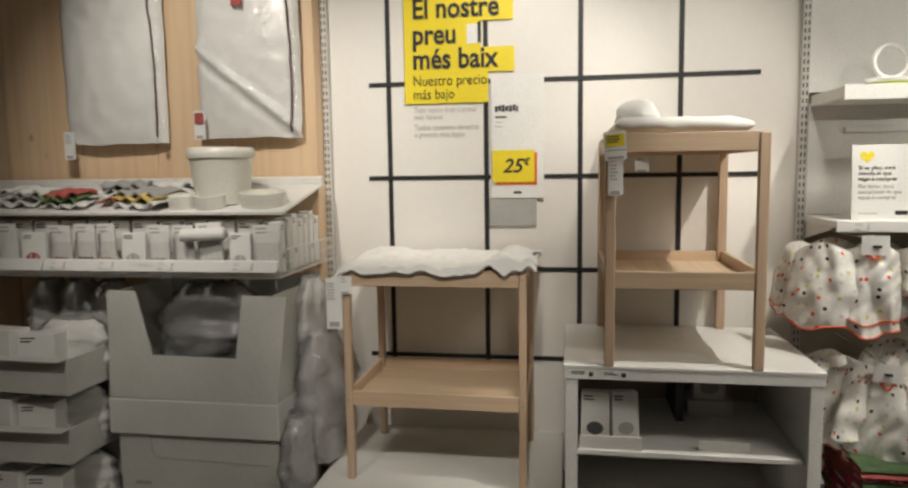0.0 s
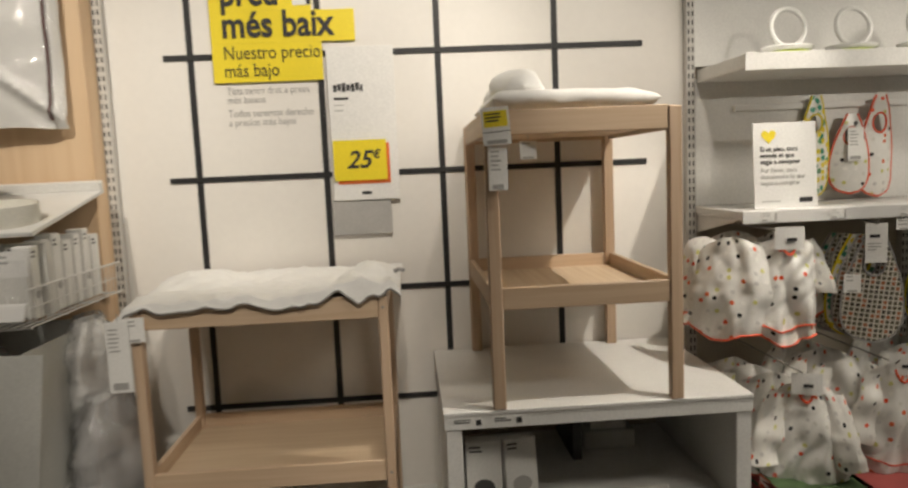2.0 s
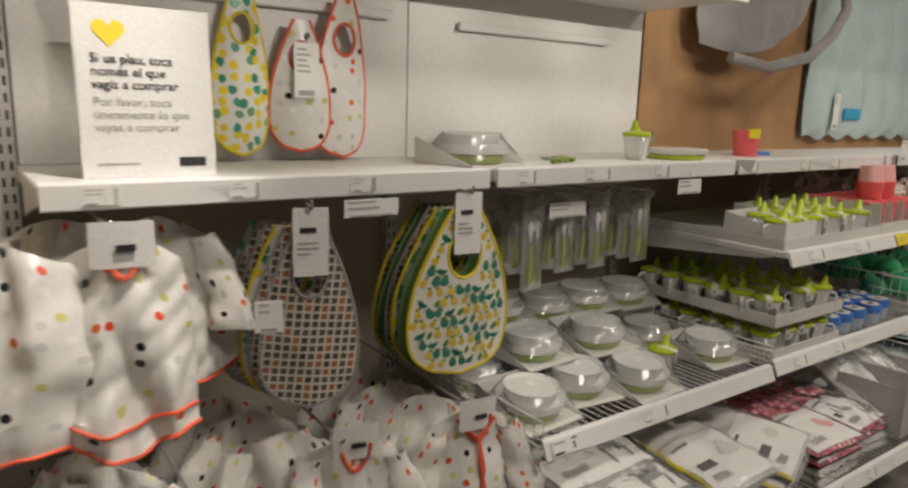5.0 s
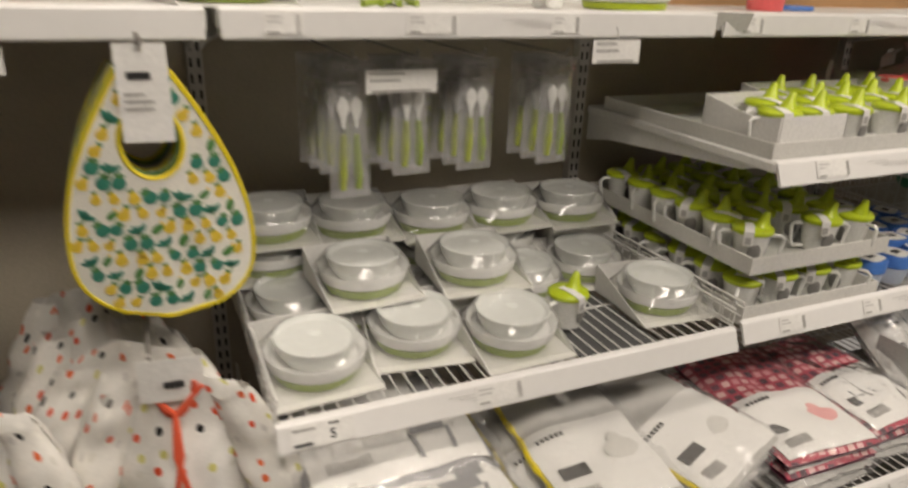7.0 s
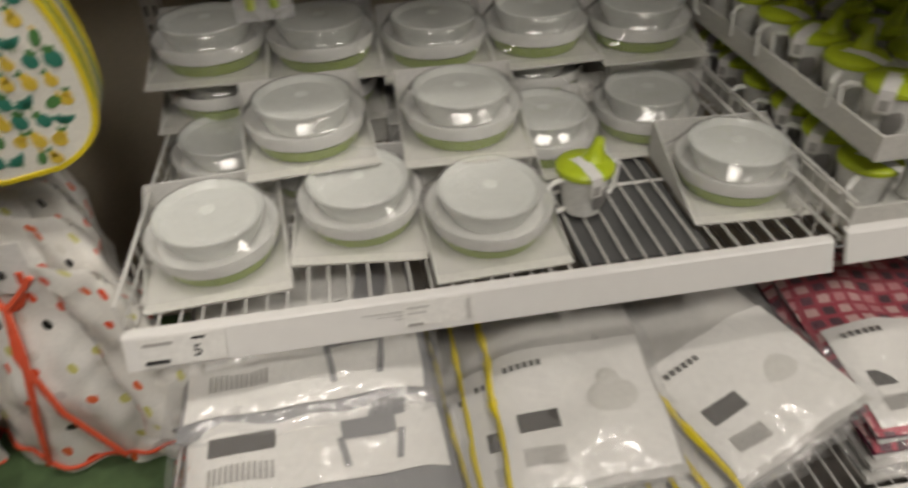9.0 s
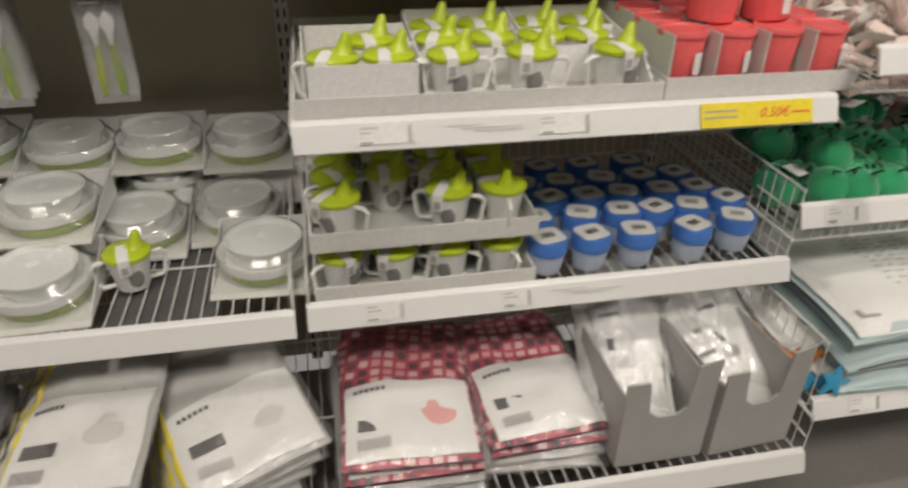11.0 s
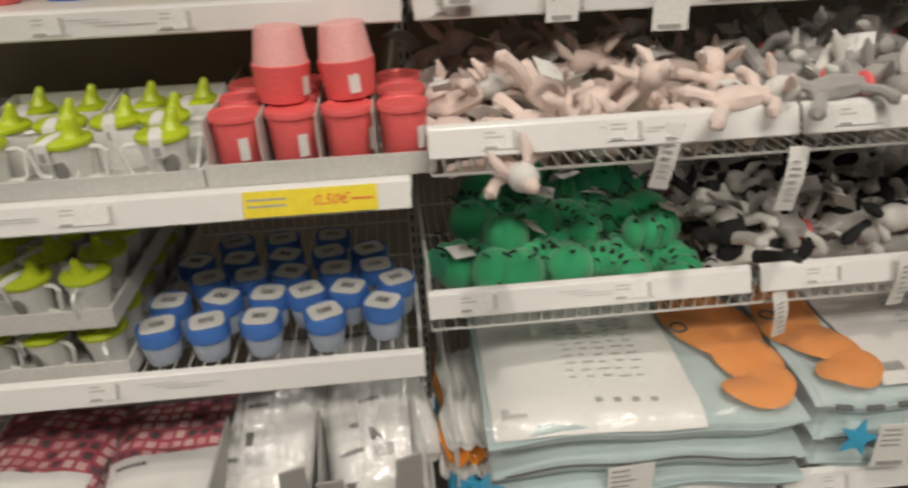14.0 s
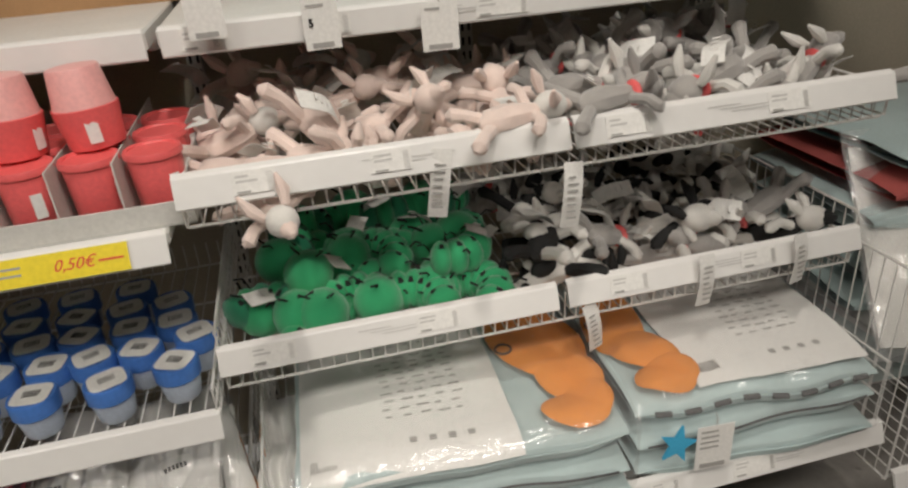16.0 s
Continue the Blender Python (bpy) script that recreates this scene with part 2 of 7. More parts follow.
PLUSH_WHITE = mat("white_plush", (0.76, 0.74, 0.70), 0.95, vary=0.06, scale=60, bump=0.4, sheen=0.4)
PLUSH_BLACK = mat("black_plush", (0.02, 0.02, 0.02), 0.95, vary=0.1, scale=60, bump=0.4)
PLUSH_GREEN = mat("green_plush", (0.035, 0.42, 0.17), 0.9, vary=0.12, scale=60, bump=0.4, sheen=0.4)
PLUSH_TEAL = mat("dark_green_plush", (0.02, 0.26, 0.13), 0.9, vary=0.12, scale=60, bump=0.4, sheen=0.4)
ORANGE = mat("orange_cloth", (0.80, 0.28, 0.03), 0.8, vary=0.08, scale=40, bump=0.15)
SKY = mat("bright_blue_cloth", (0.05, 0.38, 0.62), 0.8, vary=0.1, bump=0.15)
RED_TRIM = mat("red_binding", (0.80, 0.12, 0.05), 0.6)
YELLOW_TRIM = mat("yellow_binding", (0.82, 0.66, 0.02), 0.6)
DOTS = print_mat("dotted_cloth", (0.84, 0.82, 0.77), [(0.84, 0.82, 0.77), (0.75, 0.10, 0.04), (0.02, 0.02, 0.02), (0.70, 0.68, 0.62), (0.62, 0.60, 0.22), (0.84, 0.82, 0.77), (0.75, 0.16, 0.06), (0.62, 0.60, 0.57)], 27, 0.19, 0.26)


def crumple(m, scale, strength, distance):
    """Adds the hard creases of a folded, coated cloth to a material's relief."""
    nt = m.node_tree
    b = nt.nodes["Principled BSDF"]
    old = b.inputs["Normal"].links[0].from_socket
    co, n, bp = nt.nodes.new("ShaderNodeTexCoord"), nt.nodes.new("ShaderNodeTexNoise"), nt.nodes.new("ShaderNodeBump")
    n.noise_type = "RIDGED_MULTIFRACTAL"
    n.inputs["Scale"].default_value, n.inputs["Detail"].default_value, n.inputs["Distortion"].default_value = scale, 2, 0.6
    nt.links.new(co.outputs["Object"], n.inputs["Vector"])
    bp.inputs["Strength"].default_value, bp.inputs["Distance"].default_value = strength, distance
    nt.links.new(n.outputs["Fac"], bp.inputs["Height"])
    nt.links.new(old, bp.inputs["Normal"])
    nt.links.new(bp.outputs[0], b.inputs["Normal"])


crumple(DOTS, 7, 0.35, 0.012)
crumple(CLOTH_TEAL, 6, 0.25, 0.010)
DOTS.node_tree.nodes["Principled BSDF"].inputs["Subsurface Weight"].default_value = 0.35
DOTS.node_tree.nodes["Principled BSDF"].inputs["Subsurface Scale"].default_value = 0.012
DOTS.node_tree.nodes["Principled BSDF"].inputs["Subsurface Radius"].default_value = (1.0, 0.97, 0.92)
FRUITS = print_mat("fruit_print_cloth", (0.82, 0.81, 0.75), [(0.03, 0.25, 0.16), (0.80, 0.62, 0.03), (0.05, 0.32, 0.22), (0.80, 0.66, 0.05), (0.16, 0.36, 0.20)], 45, 0.38, 0.3, (1, 0.85, 1), 0.30)
CHECKS = print_mat("checked_cloth", (0.66, 0.63, 0.54), [(0.06, 0.05, 0.04), (0.10, 0.08, 0.05), (0.36, 0.12, 0.05), (0.09, 0.08, 0.05)], 62, 0.36, 0.45, regular=True)
GINGHAM = print_mat("red_patterned_cloth", (0.50, 0.035, 0.075), [(0.80, 0.52, 0.50), (0.72, 0.30, 0.32), (0.07, 0.012, 0.03), (0.78, 0.46, 0.46), (0.12, 0.02, 0.05)], 40, 0.34, 0.5, regular=True)
DARK = mat("dark_void", (0.03, 0.028, 0.025), 0.8)
TAPE = mat("black_tape", (0.02, 0.02, 0.02), 0.5)
BEECH = wood("beech", (0.60, 0.45, 0.31), (0.53, 0.38, 0.25), 1.0, 0)
BEECH_UP = wood("beech_upright", (0.58, 0.43, 0.30), (0.51, 0.36, 0.24), 1.0, 2)
BEECH_DEEP = wood("beech_crosswise", (0.60, 0.45, 0.31), (0.53, 0.38, 0.25), 1.0, 1)
BEECH_PALE = wood("pale_beech_board", (0.70, 0.55, 0.38), (0.62, 0.46, 0.30), 0.8, 0)
PINE = wood("knotty_pine", (0.74, 0.55, 0.36), (0.66, 0.46, 0.28), 0.3, 2, knots=True)
OSB = mat("brown_board", (0.42, 0.24, 0.11), 0.6, vary=0.12, scale=30)
CARD = mat("grey_white_card", (0.62, 0.62, 0.58), 0.6, vary=0.05)
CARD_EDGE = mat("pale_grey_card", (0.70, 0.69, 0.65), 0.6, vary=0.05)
PAPER = mat("white_paper", (0.82, 0.81, 0.78), 0.6, vary=0.02, bump=0.02)
INK = mat("black_print", (0.03, 0.03, 0.03), 0.6)
FAINT_INK = mat("faint_print", (0.60, 0.59, 0.57), 0.6)
GREY_INK = mat("grey_print", (0.42, 0.41, 0.39), 0.6)
YELLOW = mat("yellow_card", (0.88, 0.70, 0.03), 0.5, vary=0.03)
ORANGE_RED = mat("orange_red_card", (0.80, 0.16, 0.03), 0.5)
GREY_CARD = mat("grey_card", (0.46, 0.45, 0.43), 0.5)
FLOOR = mat("grey_floor", (0.30, 0.28, 0.26), 0.35, vary=0.1, scale=8)
CEIL = mat("dark_ceiling", (0.35, 0.33, 0.30), 0.8)
WHITE_PLASTIC = mat("white_plastic", (0.84, 0.84, 0.81), 0.25, vary=0.02, bump=0.01)
GREY_PLASTIC = mat("grey_rubber", (0.30, 0.29, 0.28), 0.5)
LIME = mat("lime_plastic", (0.50, 0.62, 0.025), 0.3, vary=0.05, bump=0.01)
OLIVE = mat("olive_green_plastic", (0.30, 0.40, 0.05), 0.35, vary=0.05, bump=0.01)
CORAL = mat("coral_red_plastic", (0.86, 0.145, 0.145), 0.35, vary=0.05, bump=0.01)
CORAL_PALE = mat("pale_pink_plastic", (0.85, 0.42, 0.40), 0.35, vary=0.05, bump=0.01)
BLUE = mat("blue_plastic", (0.075, 0.21, 0.60), 0.3, vary=0.05, bump=0.01)
FROST = mat("frosted_plastic", (0.50, 0.57, 0.68), 0.35, vary=0.04, bump=0.01)
FILM = film_mat("clear_film")
HAZE = film_mat("milky_film", 0.10, 0.16)
TAUT_FILM = film_mat("taut_clear_film", 0.085, 0.12, crease=0.14, scale=22, rough=0.08, ior=1.10)
PRINT_GROUND = mat("white_oilcloth", (0.84, 0.82, 0.74), 0.3, vary=0.02, bump=0.05, scale=30)
PRINT_GREEN = mat("teal_green_print", (0.045, 0.24, 0.17), 0.35, vary=0.12, scale=120)
PRINT_LEAF = mat("leaf_green_print", (0.10, 0.26, 0.08), 0.35, vary=0.12, scale=120)
PRINT_YELLOW = mat("warm_yellow_print", (0.82, 0.60, 0.07), 0.35, vary=0.10, scale=120)
CRINKLED = film_mat("crinkled_film", 0.070, 0.09, crease=0.55, scale=21, rough=0.14, ior=1.06)


# ---- mesh helpers ----
def add_box(bm, lo, hi, bevel=0.0, seg=1):
    vs = [bm.verts.new((x, y, z)) for x in (lo[0], hi[0]) for y in (lo[1], hi[1]) for z in (lo[2], hi[2])]
    fs = [bm.faces.new([vs[i] for i in q]) for q in ((0, 1, 3, 2), (4, 6, 7, 5), (0, 4, 5, 1), (2, 3, 7, 6), (0, 2, 6, 4), (1, 5, 7, 3))]
    if bevel:
        es = list({e for f in fs for e in f.edges})
        bmesh.ops.bevel(bm, geom=es, offset=bevel, segments=seg, affect="EDGES", profile=0.5)
    return bm


def add_tube(bm, pts, r, seg=6, cap=True):
    pts = [Vector(p) for p in pts]
    rings = []
    for i, p in enumerate(pts):
        d = (pts[min(i + 1, len(pts) - 1)] - pts[max(i - 1, 0)]).normalized()
        a = d.orthogonal().normalized() if i == 0 else (rings_a - d * rings_a.dot(d)).normalized()
        rings_a = a
        b = d.cross(a)
        rr = r[i] if isinstance(r, (list, tuple)) else r
        rings.append([bm.verts.new(p + rr * (math.cos(2 * math.pi * k / seg) * a + math.sin(2 * math.pi * k / seg) * b)) for k in range(seg)])
    for s, t in zip(rings, rings[1:]):
        for k in range(seg):
            bm.faces.new((s[k], s[(k + 1) % seg], t[(k + 1) % seg], t[k]))
    if cap:
        bm.faces.new(rings[0][::-1])
        bm.faces.new(rings[-1])
    return bm


def add_lathe(bm, profile, seg=24, at=(0, 0, 0), sx=1.0, sy=1.0, wave=None):
    """Turns (radius, height) pairs about the upright axis."""
    rings = []
    for r, z in profile:
        ring = []
        for k in range(seg):
            a = 2 * math.pi * k / seg
            q = r * (1 + (wave(a, z) if wave else 0))
            ring.append(bm.verts.new((at[0] + sx * q * math.cos(a), at[1] + sy * q * math.sin(a), at[2] + z)))
        rings.append(ring)
    for s, t in zip(rings, rings[1:]):
        for k in range(seg):
            bm.faces.new((s[k], s[(k + 1) % seg], t[(k + 1) % seg], t[k]))
    bm.faces.new(rings[0][::-1])
    bm.faces.new(rings[-1])
    return bm


def thicken(bm, th):
    """Gives an open sheet a back and rims, offset along the vertex normals."""
    bmesh.ops.recalc_face_normals(bm, faces=bm.faces[:])
    bm.normal_update()
    layer = bm.loops.layers.uv.active
    faces, rims = bm.faces[:], [e for e in bm.edges if e.is_boundary]
    twin = {v: bm.verts.new(v.co - v.normal * th) for v in bm.verts[:] if v.link_faces}
    rims = [(e.verts[0], e.verts[1]) for e in rims]
    for fc in faces:
        nf = bm.faces.new([twin[v] for v in reversed(fc.verts)])
        if layer:
            for lp, lq in zip(nf.loops, reversed(fc.loops[:])):
                lp[layer].uv = lq[layer].uv
    for p, q in rims:
        bm.faces.new((p, q, twin[q], twin[p]))
    return bm


def add_sheet(bm, nu, nv, f, thick=0.0, uv=None):
    """A curved sheet from f(u, v); with thick it gets a back and rims."""
    layer = bm.loops.layers.uv.verify()
    vs = [[bm.verts.new(f(i / nu, j / nv)) for j in range(nv + 1)] for i in range(nu + 1)]
    for i in range(nu):
        for j in range(nv):
            fc = bm.faces.new((vs[i][j], vs[i + 1][j], vs[i + 1][j + 1], vs[i][j + 1]))
            if uv:
                for lp, (a, b) in zip(fc.loops, ((i, j), (i + 1, j), (i + 1, j + 1), (i, j + 1))):
                    lp[layer].uv = uv(a / nu, b / nv)
    if thick:
        thicken(bm, thick)
    return bm


def bmnew():
    return bmesh.new()


def mesh_of(bm, material, smooth=False, name="mesh"):
    bmesh.ops.recalc_face_normals(bm, faces=bm.faces[:])
    me = bpy.data.meshes.new(name)
    bm.to_mesh(me)
    bm.free()
    me.materials.append(material)
    if smooth:
        me.shade_smooth()
        me.set_sharp_from_angle(angle=radians(42))
    return me


def part(name, bm, material, parent=None, label="", smooth=False):
    ob = new(name, mesh_of(bm, material, smooth, name))
    if parent:
        ob.parent = parent
    if label:
        ob["label"] = label
    if material in (FILM, HAZE, TAUT_FILM, CRINKLED):
        ob.visible_shadow = False
    if name in ("small_print", "faint_print", "bar_code", "slot_row"):
        ob["kind"] = "stuff"
    return ob


def piece(name, me, parent, m=None):
    """One more object on a mesh that is there already."""
    ob = new(name, me)
    ob.parent = parent
    if m is not None:
        ob.matrix_basis = m
    return ob


def thing(name, at, label, category, group="", turn=0, rx=0, ry=0):
    ob = new(name)
    ob.empty_display_size = 0.05
    ob.matrix_world = pose(*at, rx, ry, turn)
    return tagged(ob, label, category, group)


def block(name, lo, hi, material, parent=None, label="", bevel=0.0):
    return part(name, add_box(bmnew(), lo, hi, bevel), material, parent, label)


def structure(name, lo, hi, material, label, category):
    return tagged(block(name, lo, hi, material), label, category, kind="structure")


def words(text, size, at, material, parent=None, name="lettering", rx=90, rz=0, bold=0.0, shear=0.0, align="LEFT", spacing=1.0, squeeze=1.0, ry=0):
    """Lettering in the built-in font as a thin mesh, its base line's start at `at`."""
    cu = bpy.data.curves.new(name, "FONT")
    cu.body, cu.size, cu.extrude, cu.offset, cu.shear, cu.align_x = text, size, 0.0004, bold, shear, align
    cu.resolution_u, cu.space_line = 3, spacing
    tmp = bpy.data.objects.new(name, cu)
    scene.collection.objects.link(tmp)
    bpy.context.view_layer.update()
    me = bpy.data.meshes.new_from_object(tmp)
    bpy.data.objects.remove(tmp)
    me.materials.append(material)
    ob = new(name, me)
    ob.matrix_basis = pose(*at, rx, ry, rz) @ Matrix.Diagonal((squeeze, 1, 1, 1))
    if parent:
        ob.parent = parent
    return ob


def bars(parent, x, y, z, width, rows, material=None, height=0.004, gap=0.009, seed=1, facing=None):
    """Lines of small print that cannot be read: thin bars one below the other, on a face that looks to -y."""
    rnd = random.Random(seed)
    bm = bmnew()
    for i in range(rows):
        w = width * rnd.uniform(0.6, 1.0)
        add_box(bm, (x, y, z - i * gap - height), (x + w, y + 0.0008, z - i * gap))
    return part("small_print", bm, material or GREY_INK, parent)


# ---- building shell ----
WALL_Y = 3.325
structure("floor", (-4.2, -3.2, -0.1), (8.4, 3.325, 0.0), FLOOR, "worn grey shop floor", "floor")
structure("wall_back", (-4.2, 3.50, 0), (8.4, 3.62, 3.2), BACKING, "grey-beige shop wall behind the shelving", "wall")
structure("wall_front", (-4.2, -3.35, 0), (8.4, -3.2, 3.2), WALL, "plain off-white shop wall", "wall")
structure("wall_left", (-4.35, -3.2, 0), (-4.2, 3.5, 3.2), WALL, "plain off-white shop wall", "wall")
structure("wall_right", (8.4, -3.2, 0), (8.55, 3.5, 3.2), WALL, "plain off-white shop wall", "wall")
structure("ceiling", (-4.2, -3.2, 3.2), (8.4, 3.5, 3.3), CEIL, "dark grey shop ceiling", "ceiling")
structure("wall_panel_white", (-0.87, WALL_Y, 0), (1.205, 3.5, 3.2), WALL, "smooth off-white display wall panel", "wall")
pine = tagged(new("wall_panel_pine"), "knotty pine board display wall", "wall", kind="structure")
for i in range(8):
    bx = -0.90 - 0.40 * (i + 1)
    block("plank", (bx + 0.001, 3.20, 0), (bx + 0.399, 3.5, 3.2), PINE, pine, bevel=0.002)
structure("wall_panel_grey", (1.235, 3.40, 0), (8.4, 3.5, 3.2), BACKING, "grey-beige backing panel of the shelving", "wall")

# black tape grid on the white panel
for gx, lo, hi in ((-0.586, 0.30, 2.35), (-0.131, 0.30, 2.35), (0.293, 0.70, 2.35), (0.723, 0.70, 2.35)):
    tagged(block("tape_line", (gx - 0.011, WALL_Y - 0.003, lo), (gx + 0.011, WALL_Y - 0.001, hi), TAPE), "matt black tape line on the white wall panel", "tape", "tape grid", "structure")
for gz, lo, hi in ((1.815, -0.68, 1.05), (1.382, -0.69, 1.06), (0.955, -0.69, 1.06), (0.535, -0.70, 0.24)):
    tagged(block("tape_line", (lo, WALL_Y - 0.0045, gz - 0.010), (hi, WALL_Y - 0.0005, gz + 0.010), TAPE), "matt black tape line on the white wall panel", "tape", "tape grid", "structure")


# ---- shelving: uprights, shelves, baskets ----
def upright(x, y, lo=0.0, hi=2.6, double=True):
    t = thing("shelf_upright", (x, y, lo), "white slotted steel upright of the wall shelving", "upright", "shelf uprights")
    block("post", (-0.016, 0, 0), (0.016, 0.03, hi - lo), UPRIGHT, t, bevel=0.002)
    bm = bmnew()
    for i in range(int((hi - lo) / 0.032)):
        for sx in (-0.0075, 0.0075) if double else (0,):
            add_box(bm, (sx - 0.0028, -0.0006, 0.012 + i * 0.032), (sx + 0.0028, 0.001, 0.030 + i * 0.032))
    part("slot_row", bm, DARK, t, "rows of dark punched slots")
    return t


upright(-0.885, 3.29)
upright(1.22, 3.29)
for ux in (2.12, 3.05, 4.00, 4.60, 5.2, 6.1):
    upright(ux, 3.372)


def price_rail(parent, x0, x1, y, z, seed=0, cards=2, height=0.040, lean=0.017):
    """A price rail along a shelf's front: slanted face, rolled edges, and cards in it. y, z: its top front edge."""
    bm = bmnew()
    prof = [(0, 0), (-0.002, -0.002), (-lean, -height), (-lean + 0.002, -height - 0.003), (-lean + 0.006, -height), (0.004, -0.003), (0.012, 0.0), (0.010, 0.003)]
    n = len(prof)
    a = [bm.verts.new((x0, y + p, z + q)) for p, q in prof]
    b = [bm.verts.new((x1, y + p, z + q)) for p, q in prof]
    for i in range(n):
        bm.faces.new((a[i], a[(i + 1) % n], b[(i + 1) % n], b[i]))
    bm.faces.new(a[::-1]), bm.faces.new(b)
    rail = part("price_rail", bm, RAIL, parent)
    rnd = random.Random(seed)
    tilt = -math.degrees(math.atan2(lean, height))
    px = x0 + rnd.uniform(0.02, 0.10)
    for i in range(cards):
        w = rnd.choice((0.075, 0.09, 0.06))
        if px + w > x1 - 0.01:
            break
        card = block("price_card", (0, -0.0016, -height + 0.005), (w, -0.0008, -0.003), PAPER, rail)
        card.matrix_basis = pose(px, y - 0.001, z, tilt, 0, 0)
        bm = bmnew()
        for k in range(2):
            add_box(bm, (0.006, -0.0024, -0.012 - k * 0.007), (0.006 + rnd.uniform(0.015, 0.03), -0.0016, -0.009 - k * 0.007))
        for k in range(7):
            add_box(bm, (w - 0.012 + 0.0012 * k, -0.0024, -0.034), (w - 0.0115 + 0.0012 * k, -0.0016, -0.008))
        part("small_print", bm, FAINT_INK, card)
        block("dark_mark", (0.006, -0.0024, -0.034), (0.024, -0.0016, -0.0308), GREY_INK, card)
        px += w + rnd.uniform(0.10, 0.26)
    if x1 - x0 > 0.3:
        line = bmnew()
        lx = x0 + rnd.uniform(0.25, 0.5) * (x1 - x0)
        for k in range(3):
            add_box(line, (lx + 0.02 * k, -0.0014, -0.014 - 0.005 * k), (lx + 0.02 * k + rnd.uniform(0.05, 0.12), -0.0008, -0.0128 - 0.005 * k))
        part("faint_print", line, FAINT_INK, rail).matrix_basis = pose(0, y - 0.001, z, tilt, 0, 0)
    return rail


def board_shelf(x0, x1, y0, y1, z, label, seed=0, cards=3, thick=0.03, name="shelf", lip=0.04, lean=0.017):
    """A folded white shelf board with its price rail. z: its upper face."""
    t = thing(name, (0, 0, 0), label, "shelf", "shelf boards")
    block("board", (x0, y0, z - thick), (x1, y1, z), WHITE_METAL, t, bevel=0.003)
    price_rail(t, x0 + 0.003, x1 - 0.003, y0 - 0.002, z, seed, cards, height=lip, lean=lean)
    for bx in (x0 + 0.006, x1 - 0.012):
        bm = bmnew()
        vs = [bm.verts.new((bx, y, zz)) for y, zz in ((y1, z - thick), (y1, z - thick - 0.07), (y1 - 0.10, z - thick - 0.05), (y0 + 0.08, z - thick - 0.012), (y0 + 0.04, z - thick))]
        f = bm.faces.new(vs)
        r = bmesh.ops.extrude_face_region(bm, geom=[f])
        for v in r["geom"]:
            if isinstance(v, bmesh.types.BMVert):
                v.co.x += 0.004
        part("bracket", bm, WHITE_METAL, t)
    return t


def wire_shelf(x0, x1, y0, y1, z, label, seed=0, cards=2, side=0.06, pitch=0.026, front=0.0, name="wire_shelf", rails=None, rail_z=None):
    """A wire deck with low sides, standing on brackets, its price rail in front. z: the deck."""
    t = thing(name, (0, 0, 0), label, "wire shelf", "wire shelves")
    n = int((x1 - x0) / pitch)
    wire = mesh_of(add_tube(bmnew(), [(0, y0, z + front), (0, y0 + 0.004, z), (0, y1, z), (0, y1 + 0.002, z + min(side, 0.05))], 0.0016, 5), WIRE, False, "wire")
    for i in range(n + 1):
        piece("wire", wire, t, pose(x0 + (x1 - x0) * i / n, 0, 0))
    for y in (y0 + 0.01, y0 + (y1 - y0) * 0.35, y0 + (y1 - y0) * 0.68, y1 - 0.01):
        part("cross_wire", add_tube(bmnew(), [(x0, y, z - 0.004), (x1, y, z - 0.004)], 0.0028, 6), WIRE, t)
    for x in (x0, x1):
        for k in range(3):
            part("side_rail", add_tube(bmnew(), [(x, y0, z + side * k / 2 + 0.001), (x, y1, z + side * k / 2 + 0.001)], 0.002 if k < 2 else 0.003, 6), WIRE, t)
        m = int((y1 - y0) / 0.03)
        stake = mesh_of(add_tube(bmnew(), [(0, 0, 0), (0, 0, side)], 0.0014, 5), WIRE, False, "side_wire")
        for k in range(m + 1):
            piece("side_wire", stake, t, pose(x, y0 + (y1 - y0) * k / m, z))
    for k, (a, b) in enumerate(rails or [(x0 - 0.004, x1 + 0.004)]):
        price_rail(t, a, b, y0 - 0.006, rail_z or z + 0.020, seed + k, cards)
    return t


# upper shelf across the bays
for i, (a, b) in enumerate(((1.235, 2.112), (2.128, 3.042), (3.058, 3.992), (4.008, 4.86), (4.876, 5.5))):
    board_shelf(a, b, 2.925, 3.30 if i < 1 else 3.37, 1.205, "white metal shelf board with a price rail", 11 + i, 3, lean=0.002)
wire_shelf(2.145, 3.038, 2.745, 3.36, 0.600, "white wire shelf deck holding packed dishes", 21)
wire_shelf(3.066, 3.982, 2.750, 3.36, 0.606, "white wire shelf deck holding cups and pots", 22)
board_shelf(3.066, 3.985, 2.745, 3.36, 0.955, "white metal shelf with cups and plastic pots", 23, thick=0.02)
wire_shelf(4.016, 5.160, 2.724, 3.36, 0.965, "white wire basket shelf heaped with soft toys", 24, side=0.05, front=0.055, rails=[(4.012, 4.583), (4.590, 5.156)], pitch=0.022, rail_z=1.041)
wire_shelf(4.004, 5.200, 2.776, 3.36, 0.645, "white wire basket shelf heaped with soft toys", 25, side=0.11, front=0.06, rails=[(4.0, 4.583), (4.602, 5.204)], pitch=0.022, rail_z=0.726)
